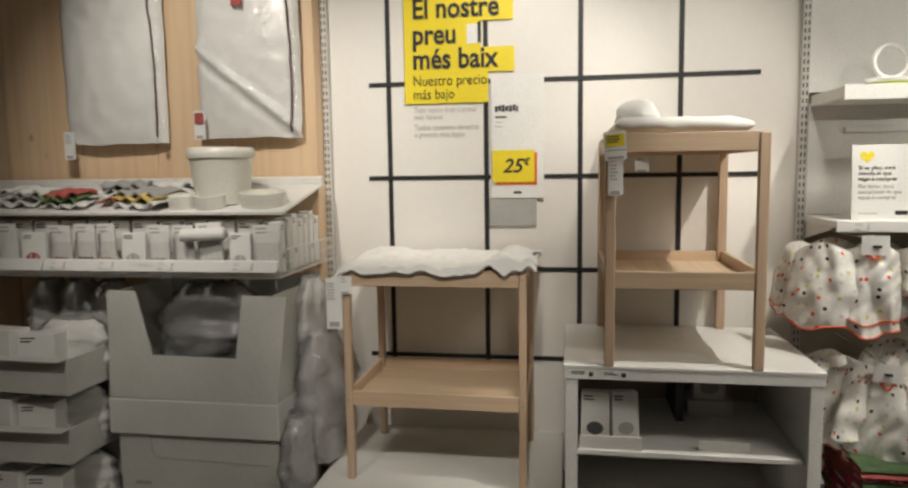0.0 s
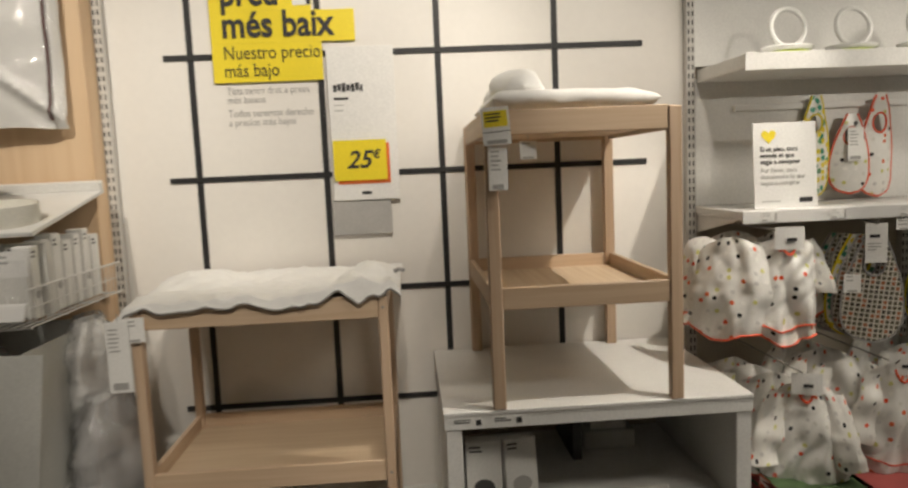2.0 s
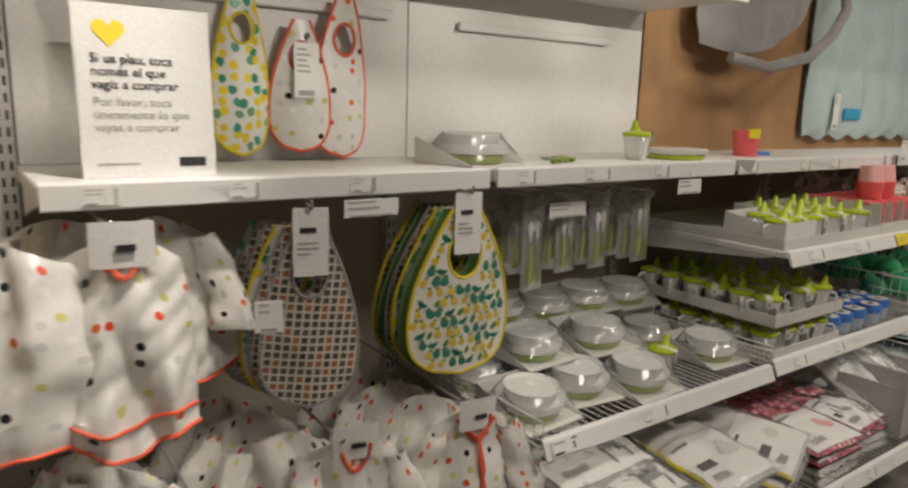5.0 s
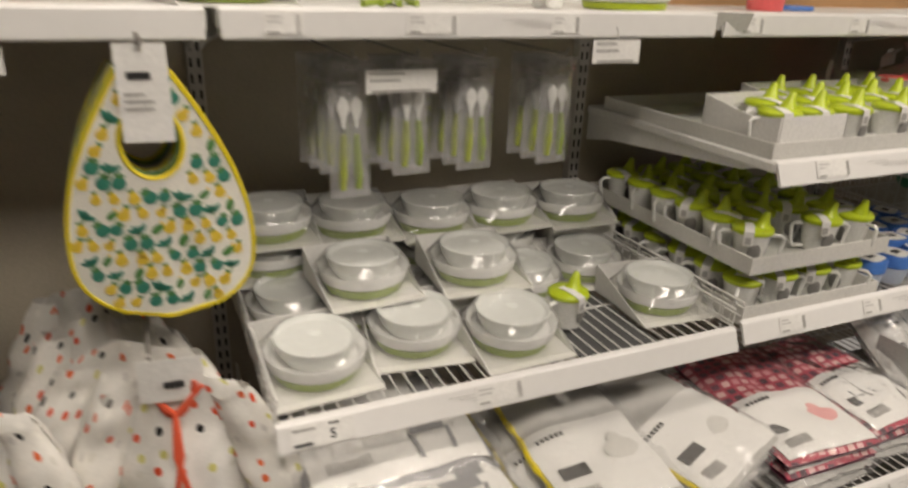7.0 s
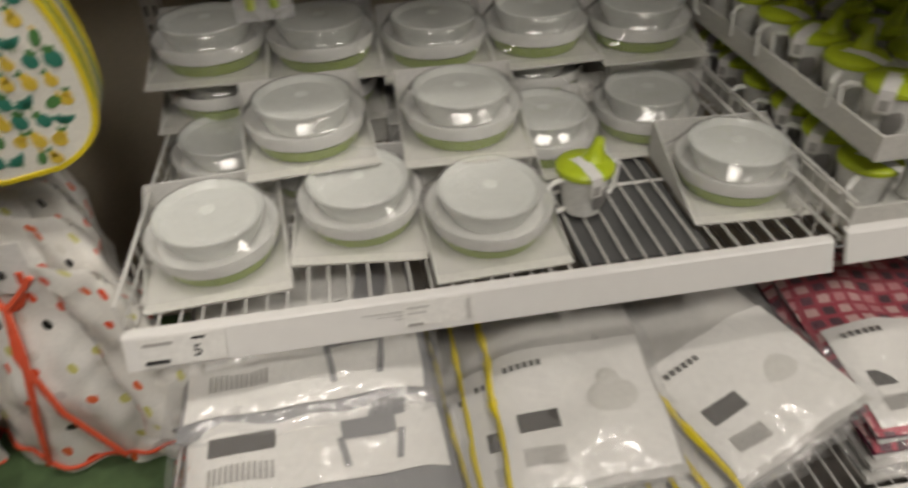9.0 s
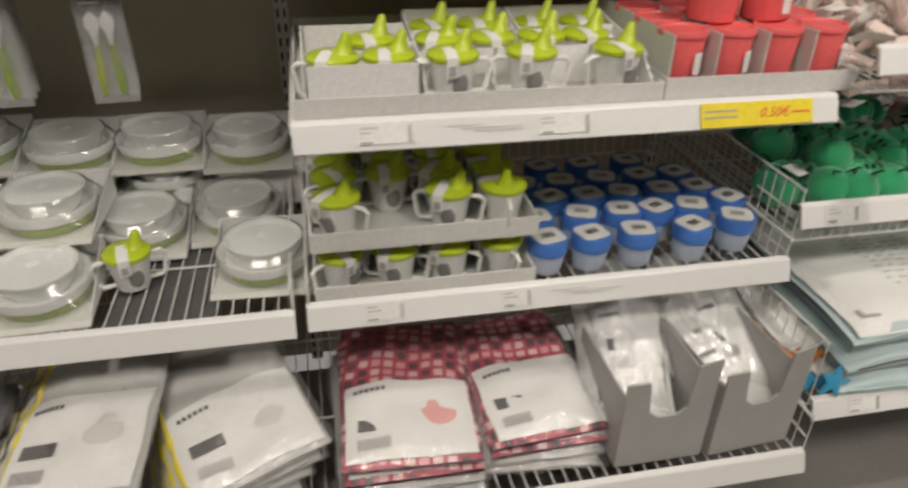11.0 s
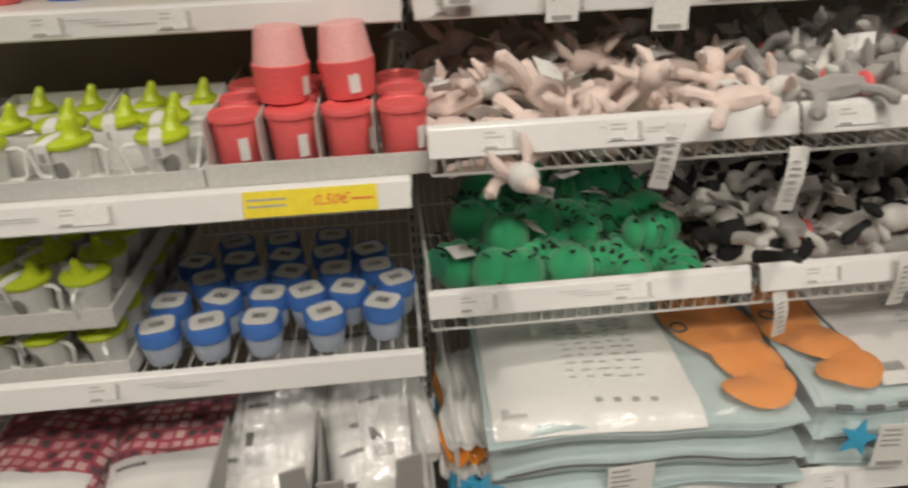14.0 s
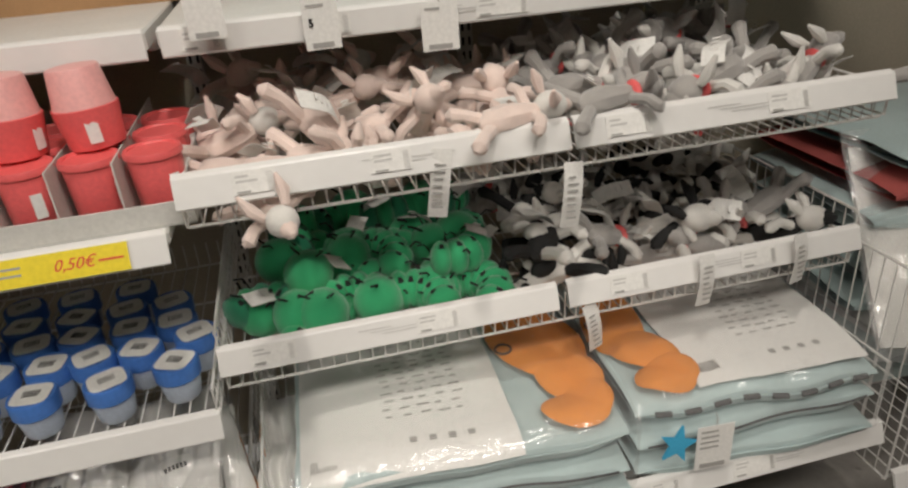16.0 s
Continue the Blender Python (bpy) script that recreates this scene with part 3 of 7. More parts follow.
wire_shelf(4.030, 5.200, 2.63, 3.36, 0.340, "white wire shelf deck stacked with folded play rugs", 26, side=0.16, rails=[(4.034, 4.62), (4.632, 5.21)])
wire_shelf(2.145, 3.985, 2.56, 3.36, 0.280, "white wire shelf deck with film-packed cushions", 27, side=0.10, rails=[(2.145, 3.04), (3.06, 3.985)])

dish_price = thing("shelf_price_card", (2.158, 2.7375, 0.619), "white printed price card in the dish shelf's rail", "price card", "", 0, -23)
block("card", (0, -0.0035, -0.038), (0.100, -0.0027, -0.002), PAPER, dish_price)
words("5", 0.020, (0, 0, 0), INK, dish_price, "price_figure", bold=0.0004).matrix_basis = pose(0.062, -0.0038, -0.030, 90)
block("product_line", (0.006, -0.0042, -0.012), (0.040, -0.0036, -0.008), GREY_INK, dish_price)
block("dark_mark", (0.006, -0.0042, -0.035), (0.034, -0.0036, -0.030), INK, dish_price)
block("small_mark", (0.062, -0.0042, -0.009), (0.078, -0.0036, -0.006), INK, dish_price)

# low platform under the first display table
pod = thing("display_platform", (0, 0, 0), "low white laminate display platform", "platform")
block("platform_top", (-0.745, 2.40, 0.155), (0.222, WALL_Y - 0.002, 0.18), WHITE_BOARD, pod, bevel=0.003)
block("plinth", (-0.735, 2.42, 0.0), (0.215, WALL_Y - 0.004, 0.1545), WHITE_BOARD, pod)


def display_cabinet():
    t = thing("display_cabinet", (0, 0, 0.0), "white open-fronted display cabinet under a raised table", "cabinet")
    x0, x1, y0, y1, z1 = 0.235, 1.118, 2.625, 3.315, 0.705
    block("top", (x0 - 0.006, y0 - 0.006, z1 - 0.012), (x1 + 0.006, y1, z1), WHITE_BOARD, t, bevel=0.002)
    block("front_rail", (x0 - 0.004, y0 - 0.003, z1 - 0.052), (x1 + 0.004, y0 + 0.016, z1 - 0.0125), WHITE_BOARD, t, bevel=0.001)
    for x in (x0, x1 - 0.045):
        block("side_panel", (x, y0 + 0.0005, 0.0), (x + 0.045, y1, z1 - 0.0525), WHITE_BOARD, t, bevel=0.002)
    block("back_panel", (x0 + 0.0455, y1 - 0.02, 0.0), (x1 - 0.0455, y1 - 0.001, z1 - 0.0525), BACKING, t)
    block("shelf", (x0 + 0.046, y0 + 0.03, 0.355), (x1 - 0.046, y1 - 0.021, 0.375), WHITE_BOARD, t, bevel=0.002)
    block("base", (x0 + 0.046, y0 + 0.02, 0.0), (x1 - 0.046, y1 - 0.021, 0.08), WHITE_BOARD, t)
    for i, px in enumerate((0.25, 0.365)):
        c = block("price_card", (px, y0 - 0.0045, z1 - 0.050), (px + 0.095, y0 - 0.0035, z1 - 0.016), PAPER, t)
        bars(c, px + 0.008, y0 - 0.0055, z1 - 0.022, 0.05, 2, INK, 0.003, 0.007, i)
        block("price_figure", (px + 0.07, y0 - 0.0055, z1 - 0.04), (px + 0.085, y0 - 0.0046, z1 - 0.024), INK, c)
    return t


display_cabinet()


def carton(at, size, label, turn=0, rx=0, material=None, picture=None, group="", seed=0, name="product_box"):
    """A small printed carton, folded edges, with lines of print on its front."""
    w, d, h = size
    t = thing(name, at, label, "box", group, turn, rx)
    block("box_body", (-w / 2, 0, 0), (w / 2, d, h), material or PAPER, t, bevel=min(0.003, d / 4))
    bars(t, -w / 2 + 0.1 * w, -0.0012, h * 0.93, w * 0.45, 2, INK, h * 0.025, h * 0.06, seed)
    if picture:
        bm = bmnew()
        add_lathe(bm, [(w * 0.30, 0), (w * 0.30, 0.0008), (w * 0.1, 0.001)], 14)
        for v in bm.verts:
            v.co = Vector((v.co.x, -0.0006 - v.co.z, h * 0.32 + v.co.y * 0.8))
        part("printed_picture", bm, picture, t)
    return t


# goods inside the cabinet
carton((0.345, 2.70, 0.376), (0.105, 0.06, 0.20), "white packet with a dark photograph in the cabinet", -4, -6, PAPER, CLOTH_DARK, "packets in the cabinet", 3)
carton((0.462, 2.71, 0.376), (0.10, 0.06, 0.20), "white packet with a dark photograph in the cabinet", 10, -8, PAPER, GREY_CARD, "packets in the cabinet", 4)
tagged(block("cardboard_tray", (0.29, 2.665, 0.376), (0.515, 2.672, 0.425), CARD_EDGE), "pale grey card tray front holding white packets", "tray")
tagged(block("cardboard_tray", (0.72, 2.70, 0.376), (0.90, 2.707, 0.412), CARD_EDGE), "pale grey card tray front, empty behind", "tray")
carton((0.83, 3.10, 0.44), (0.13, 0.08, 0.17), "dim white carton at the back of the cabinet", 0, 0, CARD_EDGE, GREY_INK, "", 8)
tagged(block("carton_stand", (0.74, 3.08, 0.376), (0.92, 3.25, 0.439), CARD), "grey card box at the back of the cabinet", "box")
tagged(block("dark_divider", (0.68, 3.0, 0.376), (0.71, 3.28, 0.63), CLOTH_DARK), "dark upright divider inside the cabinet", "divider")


def changing_table(at, turn, label, lx=0.72, ly=0.53, h=0.855, low=0.305):
    """Beech nappy-changing table: four posts, a deep upper tray and a lower one."""
    t = thing("changing_table", at, label, "changing table", "changing tables", turn)
    for sx in (-1, 1):
        for sy in (-1, 1):
            cx, cy = sx * (lx / 2 - 0.014), sy * (ly / 2 - 0.018)
            block("leg", (cx - 0.014, cy - 0.018, 0), (cx + 0.014, cy + 0.018, h - 0.004), BEECH_UP, t, bevel=0.003)
            for z in (low + 0.025, h - 0.035):
                bm = add_lathe(bmnew(), [(0.0045, 0), (0.0045, 0.0012), (0.002, 0.0016)], 8)
                for v in bm.verts:
                    v.co = Vector((cx + v.co.x, sy * (ly / 2 + v.co.z), z + v.co.y))
                part("bolt", bm, SLOT, t)
    for z0, z1, up in ((h - 0.066, h, True), (low, low + 0.062, False)):
        for sy in (-1, 1):
            cy = sy * (ly / 2 - 0.012)
            block("long_rail", (-lx / 2 + 0.0283, cy - 0.008, z0), (lx / 2 - 0.0283, cy + 0.008, z1), BEECH, t, bevel=0.002)
        for sx in (-1, 1):
            cx = sx * (lx / 2 - 0.012)
            block("short_rail", (cx - 0.008, -ly / 2 + 0.0363, z0), (cx + 0.008, ly / 2 - 0.0363, z1), BEECH_DEEP, t, bevel=0.002)
        block("tray_board", (-lx / 2 + 0.022, -ly / 2 + 0.0225, z0 + 0.012), (lx / 2 - 0.022, ly / 2 - 0.0225, z0 + 0.018), BEECH_PALE, t)
    return t


changing_table((-0.272, 2.967, 0.18), 0, "beech changing table with a creased mat on top")
changing_table((0.645, 2.957, 0.705), 90, "beech changing table raised on the white cabinet", lx=0.68, ly=0.545, h=0.828, low=0.282)


def creased_mat():
    """A thin quilted mat lying over the tray, its edge hanging over in waves."""
    t = thing("changing_mat", (-0.272, 2.967, 1.035), "creased off-white cloth changing mat", "mat")

    def f(u, v):
        x, y = (u - 0.5) * 0.80, (v - 0.5) * 0.60
        z = 0.014 + 0.010 * noise.noise((x * 6, y * 6, 0)) + 0.006 * noise.noise((x * 19, y * 17, 3))
        near = min(1.0, max(0.0, (x - 0.10) / 0.22)) * min(1.0, max(0.0, (0.10 - y) / 0.25))
        z += 0.045 * max(0, 1 - ((x - 0.30) / 0.10) ** 2) * max(0, 1 - ((y + 0.12) / 0.2) ** 2)
        z += 0.050 * near * (0.45 - abs(noise.noise((x * 11 + y * 5, y * 7, 8)))) + 0.014 * near * noise.noise((x * 34, y * 30, 2))
        z += 0.014 * (0.3 - abs(noise.noise((x * 8 - y * 9, y * 4, 5)))) + 0.012 * (0.3 - abs(noise.noise((x * 17 + y * 12, y * 15, 9))))
        z += 0.03 * max(0, 1 - ((x + 0.26) / 0.12) ** 2) * max(0, 1 - ((y - 0.1) / 0.2) ** 2)
        if v < 0.10:
            drop = (0.10 - v) / 0.10
            wave = 0.1 + 0.55 * abs(math.sin(x * 11 + 0.6)) + 0.30 * math.sin(x * 47) + 0.5 * noise.noise((x * 21, 3, 1))
            z -= drop * (0.018 + 0.022 * wave)
            y = -0.268 - 0.006 * drop
        if u < 0.08:
            drop = (0.08 - u) / 0.08
            z -= drop * 0.05
            x = -0.36 - 0.05 * drop
        return Vector((x, y, z))

    part("cloth", add_sheet(bmnew(), 84, 60, f, 0.005), WHITE_CLOTH, t, smooth=True)

    def edge(s):
        return f(s, 0.0) + Vector((0, -0.004, -0.001))

    part("edging", add_tube(bmnew(), [edge(i / 84) for i in range(85)], 0.003, 5), CLOTH_GREY, t, smooth=True)
    bm = bmnew()
    add_tube(bm, [(0.37, -0.16, 0.045), (0.395, -0.18, 0.06), (0.41, -0.17, 0.055)], 0.006, 6)
    part("tie_ribbon", bm, CLOTH_GREY, t, "grey tie ribbon", True)


creased_mat()


def hang_tag(at, size, label, turn=0, yellow=False, rows=4, name="hang_tag", ry=0, seed=1):
    """A printed card tag hanging on a loop."""
    w, h = size
    t = thing(name, at, label, "tag", "hanging tags", turn, 0, ry)
    block("tag_card", (-w / 2, 0, -h), (w / 2, 0.0012, 0), PAPER, t)
    if yellow:
        block("yellow_field", (-w / 2 + 0.006, -0.0010, -h * 0.52), (w / 2 - 0.006, -0.0002, -h * 0.10), YELLOW, t)
        bars(t, -w / 2 + 0.010, -0.0022, -h * 0.16, w * 0.6, 3, INK, 0.004, 0.009, seed)
        block("tag_line", (-w / 2, -0.0010, -h * 0.66), (w / 2, -0.0002, -h * 0.64), INK, t)
    else:
        bars(t, -w / 2 + 0.007, -0.0010, -h * 0.10, w * 0.6, rows, GREY_INK, 0.004, 0.012, seed)
    block("tag_code", (-w / 2 + 0.010, -0.0010, -h * 0.96), (w / 2 - 0.012, -0.0002, -h * 0.86), GREY_INK, t)
    part("loop", add_tube(bmnew(), [(0, 0.001, -0.004), (0.003, 0.004, 0.012), (0, 0.008, 0.022)], 0.0012, 5), GREY_CARD, t)
    return t


hang_tag((-0.655, 2.672, 1.005), (0.062, 0.20), "long white printed price tag on the table's post", 4, rows=6, seed=4)
hang_tag((-0.618, 2.685, 1.01), (0.062, 0.07), "small white paper label on a table corner", 14, rows=2, seed=5)
hang_tag((0.400, 2.592, 1.540), (0.076, 0.10), "yellow and white printed card on the table's corner", 4, True, ry=-4, seed=6)
hang_tag((0.406, 2.600, 1.437), (0.052, 0.118), "white printed price tag on the table's post", 3, rows=5, seed=7)
hang_tag((0.50, 2.66, 1.45), (0.06, 0.05), "small white paper label inside the table's frame", 30, rows=1, seed=9)


def pad():
    """A soft changing pad in a white cover with one end rolled up high."""
    t = thing("changing_pad", (0.645, 2.957, 1.533), "white soft changing pad with one raised end", "pad")

    def f(u, v):
        a = 2 * math.pi * v
        c, q = math.cos(a), math.sin(a)
        x = -0.238 + 0.476 * u
        e = max(0.0, 1 - abs(2 * u - 1) ** 7) ** 0.5
        y = 0.30 * math.copysign(abs(c) ** 0.4, c) * (0.93 + 0.07 * e)
        z = 0.036 + (0.034 + 0.008 * noise.noise((x * 7, y * 5, 1))) * math.copysign(abs(q) ** 0.7, q) * e - 0.012 * u
        return Vector((x, y + 0.006 * noise.noise((x * 12, 0, 2)), max(0.001, z) + 0.006 * noise.noise((x * 16, y * 16, 0)) * e))

    part("cover", add_sheet(bmnew(), 36, 28, f), WHITE_CLOTH, t, smooth=True)

    def g(u, v):
        a = 2 * math.pi * v
        y = -0.25 + 0.50 * u
        r = 0.042 * (1 - abs(2 * u - 1) ** 6) ** 0.5 * (1 + 0.18 * noise.noise((y * 10, math.cos(a), math.sin(a)))) + 0.001
        return Vector((-0.145 + 1.7 * r * math.cos(a) + 0.012 * noise.noise((y * 12, 0, 5)), y, 0.072 + 1.2 * r * math.sin(a) * (1.15 if math.sin(a) > 0 else 0.9)))

    part("raised_roll", add_sheet(bmnew(), 30, 20, g), WHITE_CLOTH, t, smooth=True)
    return t


pad()


# ---- signs on the white panel ----
def poster():
    y = WALL_Y - 0.010
    t = thing("wall_poster", (0, 0, 0), "yellow wall poster with large black lettering", "poster")
    for i, (x1, z0, z1) in enumerate(((-0.005, 2.085, 2.36), (-0.150, 1.968, 2.0845), (0.000, 1.858, 1.9675), (-0.120, 1.722, 1.8575))):
        block("yellow_field", (-0.507, y, z0), (x1, y + 0.0045 + 0.0002 * i, z1), YELLOW, t)
    block("white_gap", (-0.215, y - 0.002, 1.985), (-0.155, y - 0.0005, 2.07), PAPER, t)
    for text, size, z, bold in (("El nostre", 0.128, 2.105, 0.003), ("preu   l", 0.128, 1.990, 0.003), ("més baix", 0.128, 1.880, 0.003)):
        words(text, size, (-0.468, y - 0.003, z), INK, t, bold=bold, squeeze=0.86)
    for text, z in (("Nuestro precio", 1.803), ("más bajo", 1.742)):
        words(text, 0.066, (-0.468, y - 0.003, z), GREEN_INK, t, squeeze=0.83)
    for text, z in (("Tots tenim dret a preus", 1.682), ("més baixos", 1.650), ("Todos tenemos derecho", 1.602), ("a precios más bajos", 1.570)):
        words(text, 0.037, (-0.468, y + 0.0085, z), GREY_INK, t, squeeze=0.82)
    return t


GREEN_INK = mat("dark_olive_print", (0.10, 0.09, 0.02), 0.6)
poster()


def price_sign():
    y = WALL_Y - 0.020
    t = thing("price_sign", (0, 0, 0), "tall white price sign with a yellow price card", "sign")
    block("board", (-0.108, y, 1.285), (0.132, y + 0.008, 1.835), PAPER, t, bevel=0.001)
    block("backing_card", (-0.088, y - 0.003, 1.345), (0.101, y - 0.001, 1.490), ORANGE_RED, t)
    card = block("price_card", (-0.101, y - 0.008, 1.357), (0.090, y - 0.005, 1.502), YELLOW, t)
    words("25", 0.088, (-0.055, y - 0.009, 1.402), INK, card, "price_figure", bold=0.0015, shear=0.3)
    words("€", 0.042, (0.038, y - 0.009, 1.435), INK, card, "price_figure", bold=0.001, shear=0.2)
    bm = bmnew()
    rnd = random.Random(5)
    px = -0.088
    for k in range(7):
        w = rnd.uniform(0.009, 0.014)
        add_box(bm, (px, y - 0.002, 1.675 + 0.004 * (k % 2)), (px + w, y - 0.0005, 1.700 + 0.003 * (k % 3)))
        px += w + 0.003
    part("product_name", bm, INK, t, "bold black hand-drawn product name")
    bars(t, -0.088, y - 0.0015, 1.655, 0.075, 1, INK, 0.008, 0.01, 3)
    bars(t, -0.088, y - 0.0015, 1.630, 0.05, 2, GREY_INK, 0.003, 0.02, 4)
    block("mark", (-0.005, y - 0.0015, 1.305), (0.03, y - 0.0005, 1.316), INK, t)
    block("holder", (-0.115, WALL_Y - 0.014, 1.158), (0.098, WALL_Y - 0.001, 1.2835), GREY_CARD, t, "grey plastic card holder", 0.001)
    return t


price_sign()


# ---- left display ----
wire_shelf(-2.9, -0.842, 2.60, 3.19, 1.015, "white wire-fronted shelf with packed baby goods", 31, side=0.10, front=0.085, rail_z=1.078, rails=[(-2.9, -1.85), (-1.84, -0.846)], cards=4)
slope = thing("display_board", (0, 2.70, 1.262), "sloping white board above the packed goods", "shelf", "", 0, 12.5)
block("board", (-2.9, 0, -0.014), (-0.866, 0.49, 0), WHITE_BOARD, slope, bevel=0.002)
block("back_ledge", (-2.9, 0.46, 0.0005), (-0.866, 0.49, 0.03), WHITE_BOARD, slope, bevel=0.002)


def on_slope(y):
    return 1.2625 + (y - 2.70) * math.tan(radians(12.5))


def packet(at, size, label, seed, turn=0, picture=None, ry=0, name="film_packet"):
    """A flat packet: printed card in puffed clear film."""
    w, d, h = size
    t = thing(name, at, label, "packet", "packed goods", turn, 0, ry)
    rnd = random.Random(seed)
    ph = rnd.uniform(0, 9)

    def f(u, v):
        x, z = (u - 0.5) * w, v * h
        puff = d * 0.5 * (math.sin(math.pi * u) * math.sin(math.pi * min(1, v * 1.15))) ** 0.5 if 0 < u < 1 and 0 < v < 0.869 else 0
        return Vector((x + 0.003 * noise.noise((v * 8, ph, 0)), -puff * (1 + 0.3 * noise.noise((x * 40, z * 40, ph))), z))

    part("contents", add_box(bmnew(), (-w * 0.42, -d * 0.12, 0.004), (w * 0.42, d * 0.35, h * 0.9), 0.004), rnd.choice((PAPER, CARD_EDGE, CLOTH)), t)
    part("film", add_sheet(bmnew(), 10, 12, f), FILM, t, smooth=True)
    block("header_card", (-w * 0.46, -d * 0.13, h * 0.62), (w * 0.46, -d * 0.121, h * 0.98), PAPER, t)
    bars(t, -w * 0.36, -d * 0.14, h * 0.92, w * 0.5, 2, GREY_INK, h * 0.03, h * 0.08, seed)
    if picture:
        part("printed_picture", add_box(bmnew(), (-w * 0.34, -d * 0.142, h * 0.08), (w * 0.34, -d * 0.125, h * 0.30), 0.004), picture, t)
    return t


rnd = random.Random(12)
px = -2.78
k = 0
while px < -0.93:
    w = rnd.choice((0.085, 0.10, 0.12))
    pic = rnd.choice((None, CLOTH_RED, GREY_CARD, CLOTH_DARK, None, CLOTH_RED, BEECH))
    if k % 4 == 3:
        carton((px + w / 2, 2.66, 1.022), (w * 0.9, 0.05, 0.16), "small white carton behind the wire front", rnd.uniform(-3, 3), -5, PAPER, pic, "packed goods", k)
    else:
        packet((px + w / 2, 2.665, 1.022), (w, 0.035, 0.195 + rnd.uniform(-0.02, 0.02)), "small film-packed goods with a printed card", k, rnd.uniform(-5, 5), pic, rnd.uniform(-3, 3))
    carton((px + w / 2, 2.75, 1.022), (w * 0.95, 0.035, 0.205), "white card packet in a row on the wire shelf", rnd.uniform(-2, 2), 0, CARD_EDGE, None, "packed goods", k + 40)
    px += w + 0.008
    k += 1
for i in range(7):
    c = carton((-0.875, 2.72 + i * 0.062, 1.022), (0.050, 0.05, 0.20 + 0.012 * (i % 3)), "white carton standing at the shelf's end", 90 + rnd.uniform(-6, 6), 0, PAPER, rnd.choice((None, GREY_INK)), "packed goods", i + 70)
roll = thing("wrapped_roll", (-1.17, 2.635, 1.175), "white paper-wrapped roll lying on packets", "roll", "", 8)
part("wrapping", add_tube(bmnew(), [(-0.09, 0, 0), (-0.085, 0, 0), (0.085, 0, 0.004), (0.09, 0, 0.004)], [0.018, 0.026, 0.026, 0.02], 14), PAPER, roll, smooth=True)
part("roll_end", add_tube(bmnew(), [(0.0905, 0, 0.004), (0.094, 0, 0.004)], [0.017, 0.013], 12), GREY_CARD, roll, smooth=True)


def bucket():
    y = 2.86
    t = thing("diaper_bin", (-1.195, y, on_slope(y) - 0.012), "white plastic nursery bin with a rounded rim", "bin")
    body = [(0.095, 0.0), (0.105, 0.004), (0.118, 0.09), (0.128, 0.185), (0.130, 0.19)]
    part("bin_body", add_lathe(bmnew(), body, 40), CREAM, t, smooth=True)
    rim = [(0.118, 0.1905), (0.136, 0.192), (0.140, 0.205), (0.138, 0.225), (0.128, 0.236), (0.112, 0.232), (0.102, 0.215), (0.098, 0.195)]
    part("rim", add_lathe(bmnew(), rim, 40), CREAM, t, smooth=True)


CREAM = mat("cream_plastic", (0.78, 0.76, 0.68), 0.35, vary=0.02, bump=0.01)
bucket()


def dish_box(x, y, r, h, label):
    t = thing("round_container", (x, y, on_slope(y) - 0.008), label, "container", "round white containers", 0, 8)
    part("container_body", add_lathe(bmnew(), [(r * 0.93, 0), (r * 0.96, 0.003), (r, h * 0.8), (r, h), (r * 0.96, h + 0.002), (r * 0.94, h * 0.9), (r * 0.9, 0.008)], 36, sy=0.8), CREAM, t, smooth=True)


dish_box(-0.985, 2.80, 0.095, 0.062, "wide low white plastic round container")
dish_box(-1.20, 2.76, 0.065, 0.060, "small low white plastic round container")
dish_box(-1.325, 2.765, 0.060, 0.060, "small low white plastic round container")


def folded_cloth(x, y, w, d, layers, colours, label, turn, seed, z=None, name="folded_cloth"):
    """Loosely folded cloths lying in soft waves on each other."""
    t = thing(name, (x, y, (on_slope(y) if z is None else z) + 0.002), label, "cloth", "folded cloths", turn, 12.5 if z is None else 0)
    for i in range(layers):
        ph = seed * 3.1 + i * 1.7

        def f(u, v):
            a, b = (u - 0.5) * w * (1 - 0.06 * i), (v - 0.5) * d * (1 - 0.08 * i)
            zz = 0.008 + i * 0.021 + 0.026 * abs(noise.noise((a * 11 + ph, b * 8, ph))) + 0.020 * math.sin(u * 9 + ph) ** 2 * (1 - 0.7 * v) + 0.008 * noise.noise((a * 30, b * 26, ph))
            return Vector((a + 0.02 * noise.noise((b * 9, ph, 1)), b + 0.02 * noise.noise((a * 9, ph, 2)), zz))

        part("fold", add_sheet(bmnew(), 24, 16, f, 0.007), colours[i % len(colours)], t, smooth=True)
    return t


folded_cloth(-1.50, 2.80, 0.26, 0.17, 3, (CLOTH, CLOTH_YELLOW, CLOTH_GREY), "crumpled pale cloths with yellow edges", -14, 1)
folded_cloth(-1.62, 2.86, 0.24, 0.16, 4, (CLOTH_RED, CLOTH, CLOTH_GREY, CLOTH_GREY), "crumpled grey and red cloths", 18, 2)
folded_cloth(-1.86, 2.80, 0.22, 0.15, 3, (CLOTH, CLOTH_GREEN, CLOTH_RED), "folded white, green and red cloths", -6, 3)
folded_cloth(-2.10, 2.84, 0.24, 0.16, 3, (CLOTH, CLOTH_GREY, CLOTH), "folded white and grey cloths", 8, 4)
